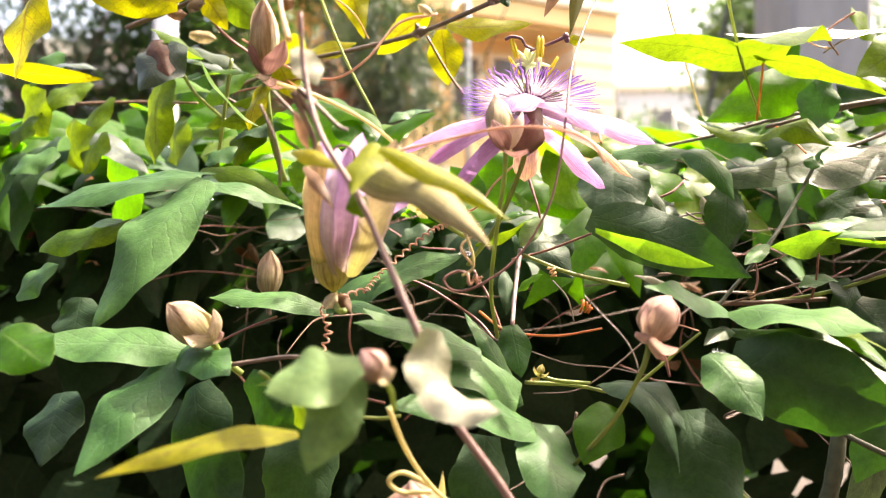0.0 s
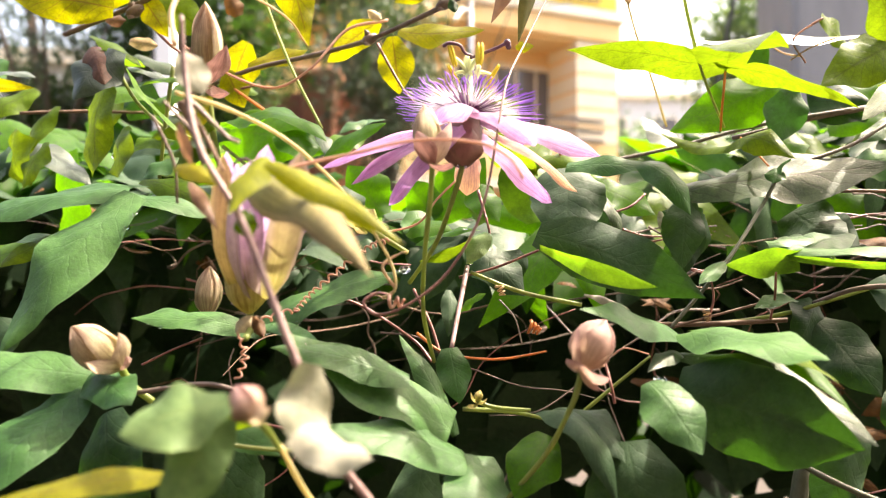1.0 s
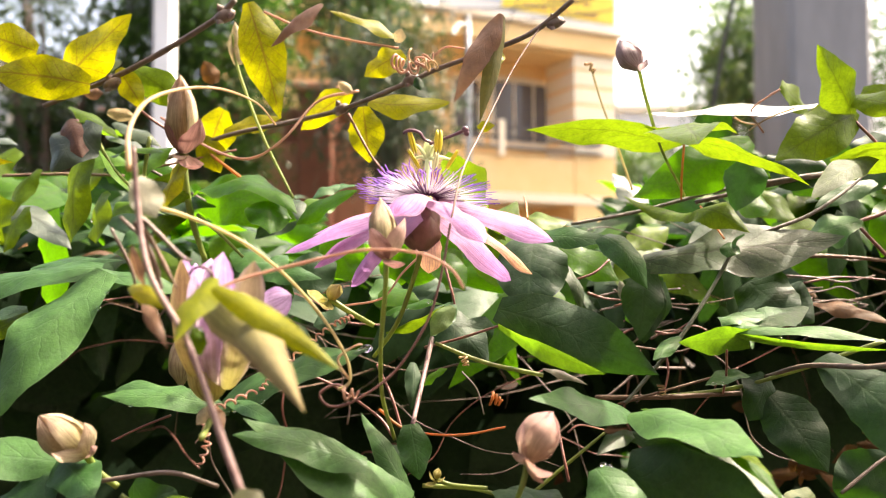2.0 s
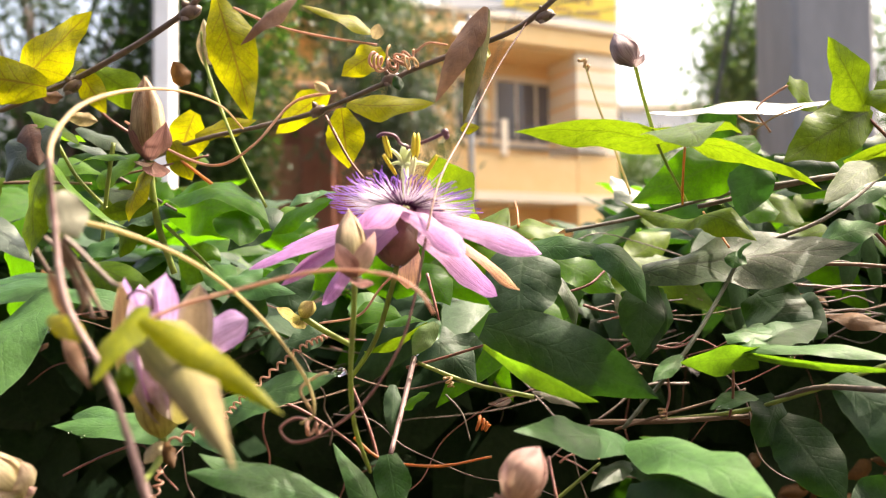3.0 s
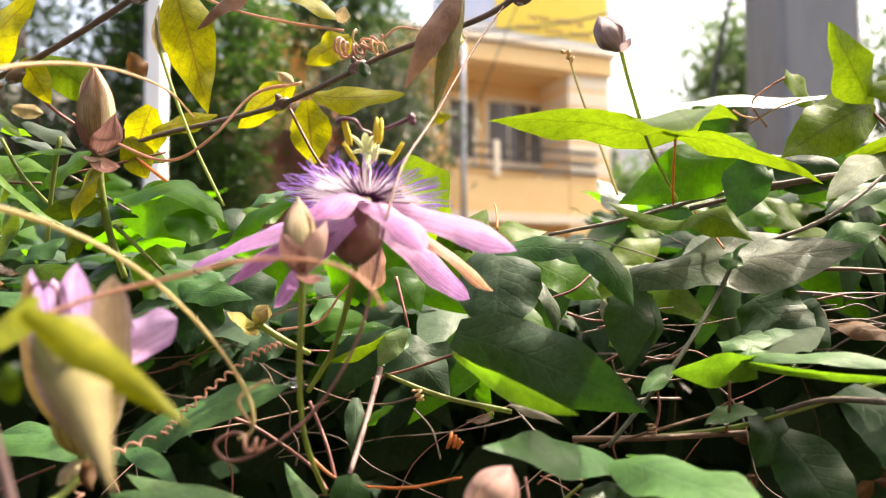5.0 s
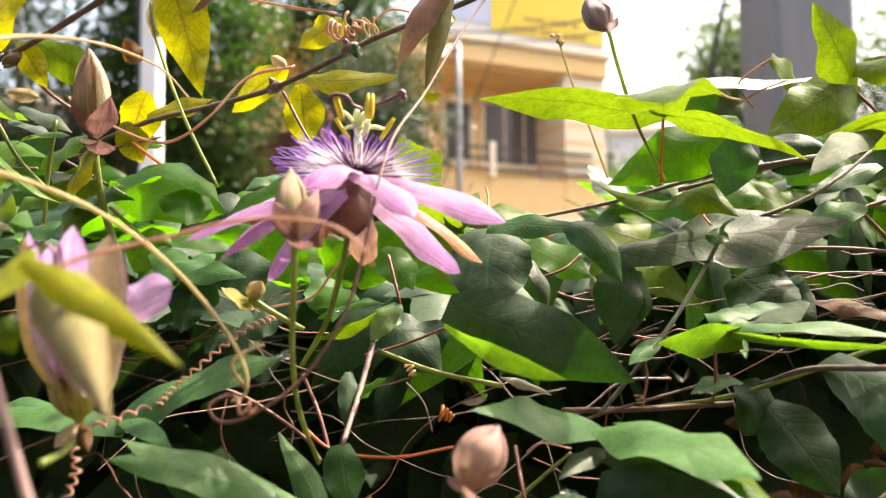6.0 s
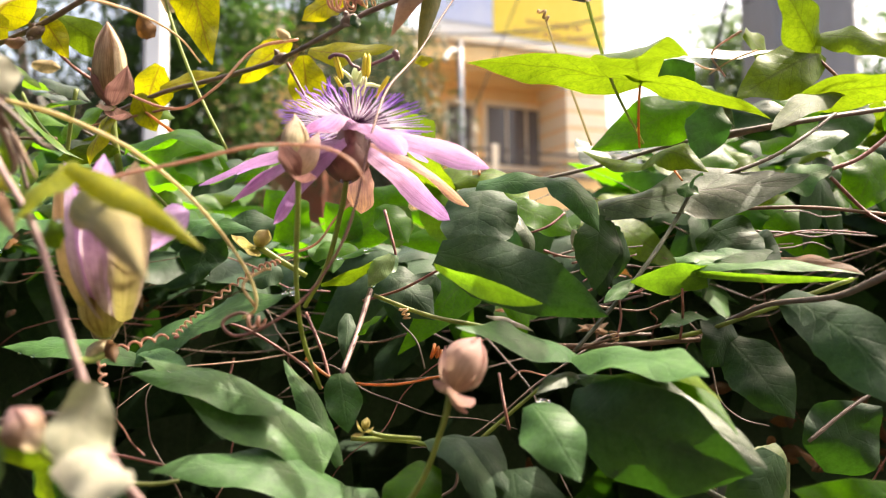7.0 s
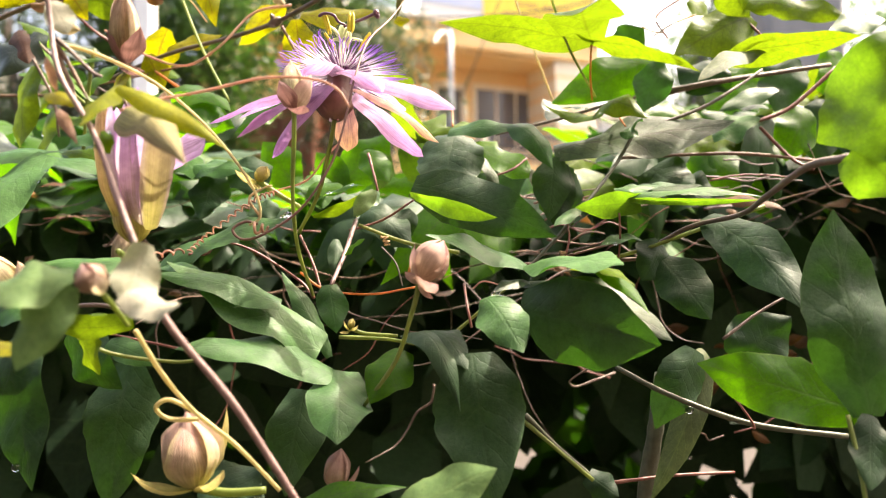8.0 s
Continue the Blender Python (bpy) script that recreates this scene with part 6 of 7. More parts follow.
stem(shoot, "stem_light", 0.00085, 0.00065, (-0.0467, 0.4100, 1.5658), (-0.0436, 0.4100, 1.5483), (-0.0302, 0.4050, 1.5151), (-0.0145, 0.4000, 1.4849), name="stalk", label="pale green stalk of an older bud")
leaf(shoot, "straw", (0.2, -1, 0.2), ((-0.0436, 0.4100, 1.5508), (-0.0454, 0.4100, 1.5720), 0.0086, 0.05, 0.6, 0.4, 0.4))
stem(shoot, "straw_stem", 0.00063, 0.00051, (0.1527, 0.4500, 1.4936), (0.1421, 0.4400, 1.5187), (0.1347, 0.4350, 1.5361), (0.1284, 0.4300, 1.5544), name="tendril")
coil(shoot, "tendril_tan", 0.00076, 0.00177, 2, (0.1271, 0.4300, 1.5557), (0.1308, 0.4300, 1.5505), tighten=0.2)
stem(shoot, "tendril_tan", 0.00041, 0.00041, (0.2081, 0.4200, 1.5213), (0.2009, 0.4200, 1.5226), (0.1961, 0.4200, 1.5252), name="tendril")
stem(shoot, "tendril_pink", 0.00051, 0.00040, (0.2065, 0.4100, 1.5156), (0.2010, 0.4100, 1.5266), (0.2143, 0.4100, 1.5360), (0.2095, 0.4100, 1.5336), name="tendril")
stem(shoot, "tendril_tan", 0.00040, 0.00040, (0.1995, 0.4100, 1.5169), (0.2091, 0.4100, 1.5228), (0.2211, 0.4100, 1.5274), name="tendril")
# buds
flower_bud((-0.0685, 0.4000, 1.5437), (-0.0699, 0.4090, 1.5080), 0.0139, "bud", (((-0.0568, 0.3950, 1.5220), 0.0130, "bract_purple"), ((-0.0754, 0.4000, 1.5227), 0.0106, "bract_purple"), ((-0.0548, 0.3900, 1.4994), 0.0111, "bract_purple"), ((-0.0687, 0.3950, 1.5050), 0.0087, "bud"),), ((-0.0686, 0.4100, 1.4932), (-0.0672, 0.4150, 1.4765), (-0.0622, 0.4200, 1.4568),), "stem_green", 0.00144, "closed brown passion flower bud with folded bracts")
flower_bud((0.0372, 0.2930, 1.4740), (0.0405, 0.2820, 1.4536), 0.0095, "bud", (((0.0462, 0.2850, 1.4664), 0.0092, "bud_pink"), ((0.0464, 0.2700, 1.4515), 0.0070, "bract_purple"), ((0.0357, 0.2800, 1.4630), 0.0070, "bract_purple"),), ((0.0398, 0.2850, 1.4433), (0.0373, 0.2950, 1.4229), (0.0364, 0.3100, 1.4053), (0.0393, 0.3250, 1.3880),), "stem_green", 0.00070, "closed bud with pink bracts on a green stalk")
flower_bud((0.1312, 0.3680, 1.5486), (0.1385, 0.3640, 1.5344), 0.0108, "bud_grey", (((0.1412, 0.3600, 1.5380), 0.0062, "bud_grey"),), ((0.1435, 0.3720, 1.5221), (0.1527, 0.3850, 1.5037), (0.1691, 0.4100, 1.4862),), "stem_light", 0.00062, "grey-purple closed bud on a tall green stalk")
flower_bud((0.0923, 0.2760, 1.4060), (0.0836, 0.2700, 1.3919), 0.0124, "bud_pink", (((0.0829, 0.2680, 1.4044), 0.0037, "bud_pink"), ((0.0794, 0.2680, 1.3954), 0.0075, "bud_pink"), ((0.0900, 0.2600, 1.3907), 0.0087, "bud_pink"), ((0.0884, 0.2660, 1.3864), 0.0105, "bud_pink"),), ((0.0831, 0.2700, 1.3880), (0.0809, 0.2720, 1.3806), (0.0748, 0.2830, 1.3648), (0.0631, 0.2900, 1.3489),), "stem_green", 0.00074, "pink-brown closed bud in front of the leaves")
flower_bud((-0.0711, 0.2830, 1.4035), (-0.0569, 0.2860, 1.3902), 0.0126, "bud", (((-0.0525, 0.2800, 1.3942), 0.0047, "bud_pink"), ((-0.0552, 0.2800, 1.4016), 0.0090, "bud"), ((-0.0631, 0.2750, 1.3933), 0.0072, "bud"),), ((-0.0542, 0.2880, 1.3845), (-0.0483, 0.2900, 1.3791),), "stem_green", 0.00108, "small brown bud on a short green stalk")
flower_bud((0.0032, 0.2000, 1.3969), (0.0082, 0.2000, 1.3900), 0.0076, "bud_pink", (((0.0092, 0.1950, 1.3938), 0.0050, "bud"),), ((0.0097, 0.2020, 1.3874), (0.0096, 0.2140, 1.3811),), "stem_green", 0.00060, "small pink bud beside a pale leaf")
flower_bud((0.0106, 0.2580, 1.3524), (0.0120, 0.2620, 1.3279), 0.0192, "bud_pale", (((-0.0040, 0.2500, 1.3347), 0.0091, "bud_green"), ((0.0244, 0.2500, 1.3360), 0.0080, "bud_green"), ((0.0197, 0.2700, 1.3520), 0.0054, "bud_green"),), ((0.0219, 0.2620, 1.3260), (0.0345, 0.2620, 1.3266),), "stem_green", 0.00127, "plump pale pink bud with curled green bracts")
flower_bud((0.0553, 0.2850, 1.3352), (0.0530, 0.2850, 1.3208), 0.0091, "bud_pink", (((0.0623, 0.2800, 1.3300), 0.0047, "bud_pink"),), ((0.0526, 0.2850, 1.3176), (0.0623, 0.2850, 1.3136),), "stem_green", 0.00079, "small pointed pink bud")
flower_bud((-0.0630, 0.3920, 1.4227), (-0.0629, 0.3900, 1.3999), 0.0116, "bud", (), ((-0.0631, 0.3900, 1.3923),), "stem_brown", 0.00101, "dry straw-coloured old bud")
flower_bud((0.0143, 0.3550, 1.4449), (0.0096, 0.3580, 1.4389), 0.0062, "bud_green", (((0.0017, 0.3500, 1.4428), 0.0074, "bud_green"), ((0.0099, 0.3450, 1.4370), 0.0070, "bud_green"),), ((0.0185, 0.3600, 1.4330), (0.0269, 0.3650, 1.4277),), "stem_green", 0.00103, "tiny yellow bud opening on a side shoot")
flower_bud((0.0556, 0.3200, 1.3788), (0.0547, 0.3200, 1.3748), 0.0029, "bud_green", (((0.0524, 0.3180, 1.3784), 0.0025, "bud_green"), ((0.0579, 0.3180, 1.3763), 0.0025, "bud_green"), ((0.0508, 0.3160, 1.3737), 0.0032, "bud_green"),), ((0.0609, 0.3200, 1.3727), (0.0732, 0.3200, 1.3717),), "stem_green", 0.00072, "tiny green shoot tip")
# flower
FLOWER = Vector((0.0517, 0.3230, 1.4761))
flower = thing('passion_flower', FLOWER, 'open lilac passion flower with violet-tipped corona', 'flower')
petal(flower, 'petal', (0.0471, 0.3220, 1.4719), (0.0001, 0.3180, 1.4560), 0.0092, (-0.3, -0.55, 0.8), 0.04, 0.15, 'petal')
petal(flower, 'petal', (0.0464, 0.3300, 1.4735), (0.0051, 0.3450, 1.4641), 0.0061, (-0.3, 0.1, 1), 0.07, 0.2, 'petal')
petal(flower, 'petal_in', (0.0485, 0.3160, 1.4705), (0.0103, 0.3200, 1.4507), 0.0088, (-0.35, -0.6, 0.7), 0.06, 0.25, 'sepal')
petal(flower, 'petal', (0.0498, 0.3120, 1.4693), (0.0225, 0.3280, 1.4440), 0.0088, (-0.35, -0.8, 0.5), 0.06, 0.2, 'petal')
petal(flower, 'petal_in', (0.0533, 0.3160, 1.4750), (0.0422, 0.2900, 1.4675), 0.0139, (-0.1, -0.55, 0.9), 0.16, 0.3, 'petal')
petal(flower, 'petal_in', (0.0517, 0.3140, 1.4748), (0.0717, 0.2800, 1.4576), 0.0094, (0.2, -0.7, 0.7), 0.1, 0.3, 'petal')
petal(flower, 'petal', (0.0554, 0.3200, 1.4747), (0.0973, 0.3180, 1.4601), 0.0108, (0.3, -0.85, 0.6), 0.05, 0.22, 'petal')
petal(flower, 'sepal', (0.0568, 0.3260, 1.4716), (0.0903, 0.3250, 1.4483), 0.0080, (0.5, -0.5, 0.8), 0.08, 0.5, 'sepal')
petal(flower, 'petal', (0.0555, 0.3320, 1.4699), (0.0832, 0.3450, 1.4460), 0.0125, (0.4, -0.8, 0.6), 0.05, 0.2, 'petal')
petal(flower, 'sepal', (0.0519, 0.3350, 1.4664), (0.0510, 0.3450, 1.4490), 0.0096, (0, -1, 0.2), 0.04, 0.3, 'sepal')
petal(flower, 'petal', (0.0544, 0.3350, 1.4754), (0.0745, 0.3750, 1.4729), 0.0081, (0.3, 0, 1), 0.05, 0.2, 'petal')
petal(flower, 'petal', (0.0487, 0.3350, 1.4755), (0.0247, 0.3750, 1.4735), 0.0081, (-0.3, 0, 1), 0.05, 0.2, 'petal')
build_flower(flower, FLOWER, (0.0517, 0.3280, 1.4914), (0.0491, 0.3180, 1.4565))
stem(flower, 'stem_green', 0.00092, 0.00092, (0.0495, 0.3180, 1.4568), (0.0466, 0.3250, 1.4477), (0.0393, 0.3400, 1.4305), (0.0284, 0.3550, 1.4156), name='stalk')
# half-open flower on the near stem
half_open = thing('opening_flower', Vector((-0.0171, 0.2860, 1.4072)), 'half-open passion flower with yellow-green sepals', 'flower')
petal(half_open, 'bud_green', (-0.0205, 0.2870, 1.4101), (-0.0165, 0.2560, 1.4524), 0.0108, (-0.5, -0.9, 0.1), 0.12, 0.5, 'sepal')
petal(half_open, 'petal_folded', (-0.0150, 0.2840, 1.4109), (-0.0072, 0.2540, 1.4507), 0.0092, (-0.3, -1, 0.1), 0.10, 0.5, 'petal')
petal(half_open, 'sepal_ribbed', (-0.0100, 0.2820, 1.4119), (0.0070, 0.2480, 1.4522), 0.0098, (0.4, -0.9, 0.1), 0.12, 0.55, 'sepal')
petal(half_open, 'petal_folded', (-0.0203, 0.2920, 1.4092), (-0.0137, 0.2750, 1.4531), 0.0128, (0, 1, 0.1), 0.1, 0.5, 'sepal')
petal(half_open, 'petal_pale', (-0.0195, 0.2860, 1.4118), (-0.0153, 0.2560, 1.4534), 0.0089, (-0.4, -1, 0.1), 0.1, 0.4, 'petal')
petal(half_open, 'petal_pale', (-0.0163, 0.2840, 1.4121), (-0.0029, 0.2520, 1.4543), 0.0093, (0.2, -1, 0.1), 0.1, 0.4, 'petal')
petal(half_open, 'petal_pale', (-0.0195, 0.2900, 1.4111), (-0.0160, 0.2680, 1.4516), 0.0098, (-0.2, 1, 0.2), 0.08, 0.4, 'petal')
petal(half_open, 'petal_pale', (-0.0084, 0.2750, 1.4310), (0.0124, 0.2720, 1.4418), 0.0113, (0.3, -0.8, 0.5), 0.08, 0.3, 'petal')
calyx(half_open, (-0.0166, 0.2860, 1.4069), (-0.0168, 0.2830, 1.4205), 0.0068)
stem(half_open, "stem_green", 0.00121, 0.00099, (-0.0166, 0.2860, 1.4072), (-0.0156, 0.2850, 1.4036), (-0.0128, 0.2700, 1.4017), (-0.0079, 0.2500, 1.4026), name="stalk")
petal(half_open, 'bract_olive', (-0.0061, 0.2460, 1.4425), (0.0326, 0.1900, 1.4191), 0.0140, (0.2, -0.95, 0.3), 0.1, 0.6, 'bract')
petal(half_open, 'bract_lime', (0.0062, 0.2140, 1.4445), (0.0377, 0.2060, 1.4259), 0.0068, (0.25, -0.9, 0.45), 0.03, 0.3, 'bract')
petal(half_open, 'bract_lime', (0.0035, 0.2220, 1.4467), (0.0000, 0.2060, 1.4322), 0.0096, (-0.3, -1, 0.3), 0.06, 0.3, 'bract')
leaf(vine, "lime", (0, -0.9, 0.3), ((0.0020, 0.2220, 1.4322), (-0.0035, 0.2220, 1.4300), 0.0071, 0.06, 0.3, 0.4, 0.5))
stem(vine, "twig_dry", 0.0010, 0.0004, (-0.0180, 0.2280, 1.4612), (-0.0152, 0.2280, 1.4548), (-0.0124, 0.2280, 1.4481), (-0.0131, 0.2280, 1.4454), name="tendril", rough=0.5)
stem(vine, "twig_dry", 0.0008, 0.0003, (-0.0170, 0.2280, 1.4606), (-0.0132, 0.2280, 1.4548), (-0.0101, 0.2280, 1.4490), (-0.0075, 0.2280, 1.4444), name="tendril", rough=0.5)
stem(vine, "stem_brown", 0.0006, 0.0004, (-0.0168, 0.2280, 1.4623), (-0.0123, 0.2280, 1.4582), (-0.0064, 0.2280, 1.4524), (-0.0038, 0.2280, 1.4512), name="tendril", rough=0.5)
petal(half_open, 'petal_folded', (-0.0161, 0.2800, 1.4120), (-0.0098, 0.2480, 1.4488), 0.0060, (-0.5, -1, 0.1), 0.1, 0.4, 'sepal')
petal(half_open, 'petal_pale', (-0.0125, 0.2800, 1.4217), (0.0028, 0.2660, 1.4430), 0.0072, (0.6, -0.8, 0.2), 0.06, 0.5, 'petal')
leaf(vine, "yellow", (0.1, -0.9, 0.5), ((-0.0169, 0.2220, 1.4447), (-0.0042, 0.2150, 1.4393), 0.0049, 0.1, 0.3, 0.4, 0.5))
leaf(vine, "purple", (0.2, -0.9, 0.3), ((-0.0144, 0.2240, 1.4412), (-0.0058, 0.2180, 1.4297), 0.0034, 0.1, 0.2, 0.3, 0.4))
leaf(vine, "pale", (0.2, -0.9, 0.3), ((-0.0169, 0.2250, 1.4721), (-0.0106, 0.2220, 1.4615), 0.0080, 0.05, 0.12, 0.4, 0.6))
leaf(vine, "young", (0.1, -1, 0.3), ((-0.0765, 0.4500, 1.4921), (-0.0181, 0.4200, 1.4771), 0.0313, 0.06, 0.2, 0.4, 0.5))
leaf(vine, "purple", (-0.4, -0.9, 0.2), ((-0.0160, 0.2200, 1.4546), (-0.0125, 0.2200, 1.4447), 0.0032, 0.06, 0.5, 0.3, 0.5))
stem(vine, "stem_brown", 0.00046, 0.00046, (-0.0251, 0.2350, 1.4630), (-0.0186, 0.2380, 1.4551), (-0.0158, 0.2400, 1.4440))
stem(vine, "stem_brown", 0.00048, 0.00038, (-0.0298, 0.2400, 1.4603), (-0.0260, 0.2450, 1.4490), (-0.0266, 0.2500, 1.4386))
leaf(half_open, "straw", (0, -1, 0.2), ((-0.0144, 0.2820, 1.4064), (-0.0180, 0.2760, 1.4015), 0.0051, 0.1, 0.5, 0.5, 0.5))
leaf(half_open, "dry", (0.3, -1, 0.1), ((-0.0144, 0.2820, 1.4064), (-0.0094, 0.2760, 1.4003), 0.0042, 0.1, 0.5, 0.5, 0.5))
stem(half_open, "style", 0.0005, 0.0003, (-0.0046, 0.2480, 1.4452), (-0.0051, 0.2480, 1.4485), (-0.0078, 0.2480, 1.4500), (-0.0101, 0.2480, 1.4494), (-0.0111, 0.2480, 1.4478), name="filament", rough=0.3)
# upper left greenery
leaf(vine, "fresh", (0.2, -0.6, 0.8), ((-0.1453, 0.4500, 1.5153), (-0.1053, 0.4400, 1.5057), 0.0159, 0.06, 0.2, 0.3, 0.5))
leaf(vine, "lime", (-0.5, -0.8, -0.15), ((-0.1337, 0.4700, 1.5207), (-0.1392, 0.4600, 1.4944), 0.0195, 0.05, 0.2, 0.3, 0.5))
leaf(vine, "mature", (0.1, -1, 0.3), ((-0.1170, 0.4600, 1.5197), (-0.1279, 0.4600, 1.4999), 0.0221, 0.05, 0.2, 0.3, 0.5))
leaf(vine, "fresh", (-0.1, -0.6, 0.8), ((-0.0975, 0.4500, 1.4923), (-0.1142, 0.4300, 1.4791), 0.0183, 0.06, 0.2, 0.3, 0.5))
leaf(vine, "lime", (-0.5, -0.8, -0.15), ((-0.1226, 0.4400, 1.4912), (-0.1162, 0.4200, 1.4652), 0.0230, 0.05, 0.2, 0.4, 0.5))
leaf(vine, "blue", (0.1, -0.6, 0.8), ((-0.0954, 0.4000, 1.4631), (-0.0836, 0.4100, 1.4737), 0.0119, 0.05, 0.2, 0.3, 0.5))
leaf(vine, "dusty", (0, -0.6, 0.9), ((-0.1127, 0.4300, 1.5265), (-0.0840, 0.4200, 1.5119), 0.0101, 0.05, 0.2, 0.3, 0.5))
leaf(vine, "fresh", (0.2, -1, 0.3), ((-0.0487, 0.4300, 1.4702), (-0.0563, 0.4200, 1.4517), 0.0201, 0.05, 0.2, 0.4, 0.5))
leaf(vine, "lime", (0, -0.6, 0.8), ((-0.0600, 0.4600, 1.5130), (-0.0870, 0.4700, 1.5242), 0.0123, 0.05, 0.2, 0.3, 0.5))
leaf(vine, "yellow", (0, -1, 0.3), ((-0.0705, 0.4400, 1.5214), (-0.0608, 0.4400, 1.5023), 0.0147, 0.05, 0.2, 0.3, 0.5))
leaf(vine, "mature", (0.1, -0.7, 0.7), ((-0.0177, 0.4400, 1.4868), (-0.0375, 0.4200, 1.4665), 0.0179, 0.08, 0.2, 0.4, 0.5))
leaf(vine, "fresh", (-0.2, -0.8, 0.6), ((-0.0013, 0.4500, 1.4907), (-0.0189, 0.4300, 1.4763), 0.0157, 0.08, 0.2, 0.4, 0.5))
leaf(vine, "blue", (-0.1, -0.7, 0.7), ((0.0009, 0.4400, 1.4959), (-0.0112, 0.4300, 1.4879), 0.0088, 0.06, 0.2, 0.4, 0.5))
stem(vine, "stem_brown", 0.00081, 0.00081, (-0.1076, 0.4500, 1.5091), (-0.0922, 0.4500, 1.5005), (-0.0686, 0.4400, 1.4876))
stem(vine, "stem_red", 0.00060, 0.00060, (-0.1012, 0.4400, 1.5043), (-0.0824, 0.4400, 1.5081), (-0.0528, 0.4400, 1.5143))
stem(vine, "stem_green", 0.00111, 0.00093, (-0.0864, 0.4100, 1.5160), (-0.0894, 0.4100, 1.4936), (-0.0963, 0.4200, 1.4649), name="stalk")
stem(vine, "stem_green", 0.00090, 0.00072, (-0.0626, 0.4100, 1.4783), (-0.0475, 0.4000, 1.4672), (-0.0378, 0.4000, 1.4575))
coil(shoot, "tendril_pink", 0.00065, 0.00369, 4, (0.0355, 0.3800, 1.5418), (0.0447, 0.3760, 1.5393), (0.0480, 0.3760, 1.5437), tighten=0.1)
coil(shoot, "tendril_tan", 0.00054, 0.00259, 3, (0.0402, 0.3780, 1.5467), (0.0493, 0.3740, 1.5397), (0.0535, 0.3760, 1.5413), tighten=0.1)
leaf(shoot, "straw", (0.2, -1, 0.2), ((0.0358, 0.3780, 1.5512), (0.0378, 0.3760, 1.5568), 0.0056, 0.05, 0.6, 0.4, 0.5))
leaf(shoot, "mature", (0.2, -1, 0.2), ((0.0447, 0.3760, 1.5353), (0.0465, 0.3740, 1.5288), 0.0047, 0.05, 0.6, 0.4, 0.5))
leaf(shoot, "straw", (0.2, -1, 0.2), ((0.0112, 0.4100, 1.5374), (0.0046, 0.4100, 1.5420), 0.0053, 0.05, 0.6, 0.4, 0.5))
leaf(shoot, "purple", (0.2, -1, 0.2), ((-0.1143, 0.4000, 1.5360), (-0.1046, 0.4000, 1.5351), 0.0060, 0.05, 0.6, 0.4, 0.5))
leaf(shoot, "straw", (0.2, -1, 0.2), ((-0.1073, 0.4100, 1.5285), (-0.0935, 0.4100, 1.5257), 0.0072, 0.05, 0.5, 0.4, 0.5))
leaf(shoot, "purple", (0.2, -1, 0.2), ((-0.1202, 0.4000, 1.5229), (-0.1096, 0.3900, 1.5031), 0.0160, 0.05, 0.5, 0.4, 0.5))
# dew
skin_points, skin_faces = [], []
for ob in [o for o in bpy.data.objects if o.parent == vine and o.name.split(".")[0] == "leaf"]:
    first = len(skin_points)
    skin_points += [v.co.copy() for v in ob.data.vertices]
    skin_faces += [tuple(i + first for i in pl.vertices) for pl in ob.data.polygons]
leaf_skin = BVHTree.FromPolygons(skin_points, skin_faces)
dew_drop((0.0279, 0.3300, 1.4228), 0.00223)
dew_drop((-0.0236, 0.3950, 1.4312), 0.00115)
dew_drop((-0.0029, 0.2960, 1.3922), 0.00081)
dew_drop((-0.0080, 0.3280, 1.3999), 0.00111)
dew_drop((-0.0114, 0.3280, 1.4010), 0.00074)
dew_drop((-0.0187, 0.3260, 1.4003), 0.00073)
dew_drop((0.0529, 0.3720, 1.4194), 0.00129)
dew_drop((0.0252, 0.3320, 1.4216), 0.00094)
dew_drop((0.1799, 0.3250, 1.4271), 0.00090)
dew_drop((0.1584, 0.3320, 1.4072), 0.00112)
dew_drop((0.1623, 0.3310, 1.4076), 0.00131)
dew_drop((0.1095, 0.2900, 1.3904), 0.00111)
dew_drop((0.1131, 0.2880, 1.3904), 0.00094)
dew_drop((0.1079, 0.3060, 1.4216), 0.00068)
dew_drop((0.0477, 0.3600, 1.4492), 0.00103)
dew_drop((0.0344, 0.3300, 1.4220), 0.00160)
dew_drop((-0.0674, 0.3300, 1.4347), 0.00137)
dew_drop((-0.0571, 0.3300, 1.4499), 0.00114)
dew_drop((-0.0562, 0.2850, 1.3306), 0.00178)
dew_drop((0.1276, 0.2850, 1.3638), 0.00099)
dew_drop((0.0075, 0.2620, 1.3712), 0.00073)
dew_drop((0.2017, 0.3000, 1.3208), 0.00187)
dew_drop((-0.1326, 0.4400, 1.4764), 0.00172)
dew_drop((-0.0213, 0.3300, 1.3975), 0.00126)
dew_drop((-0.0603, 0.3180, 1.4034), 0.00088)
dew_drop((-0.0648, 0.3180, 1.4044), 0.00070)
dew_drop((0.0129, 0.2680, 1.4383), 0.00085)
dew_drop((0.1863, 0.3350, 1.4011), 0.00095)
dew_drop((0.0320, 0.3600, 1.4474), 0.00103)
dew_drop((0.0372, 0.3600, 1.4452), 0.00083)
# upper left, early
leaf(vine, "blue", (0.1, -0.6, 0.8), ((-0.1951, 0.4600, 1.5328), (-0.2079, 0.4500, 1.5124), 0.0178, 0.05, 0.2, 0.4, 0.5))
leaf(vine, "lime", (-0.5, -0.8, -0.15), ((-0.2223, 0.4700, 1.5135), (-0.2008, 0.4600, 1.4868), 0.0274, 0.05, 0.2, 0.4, 0.5))
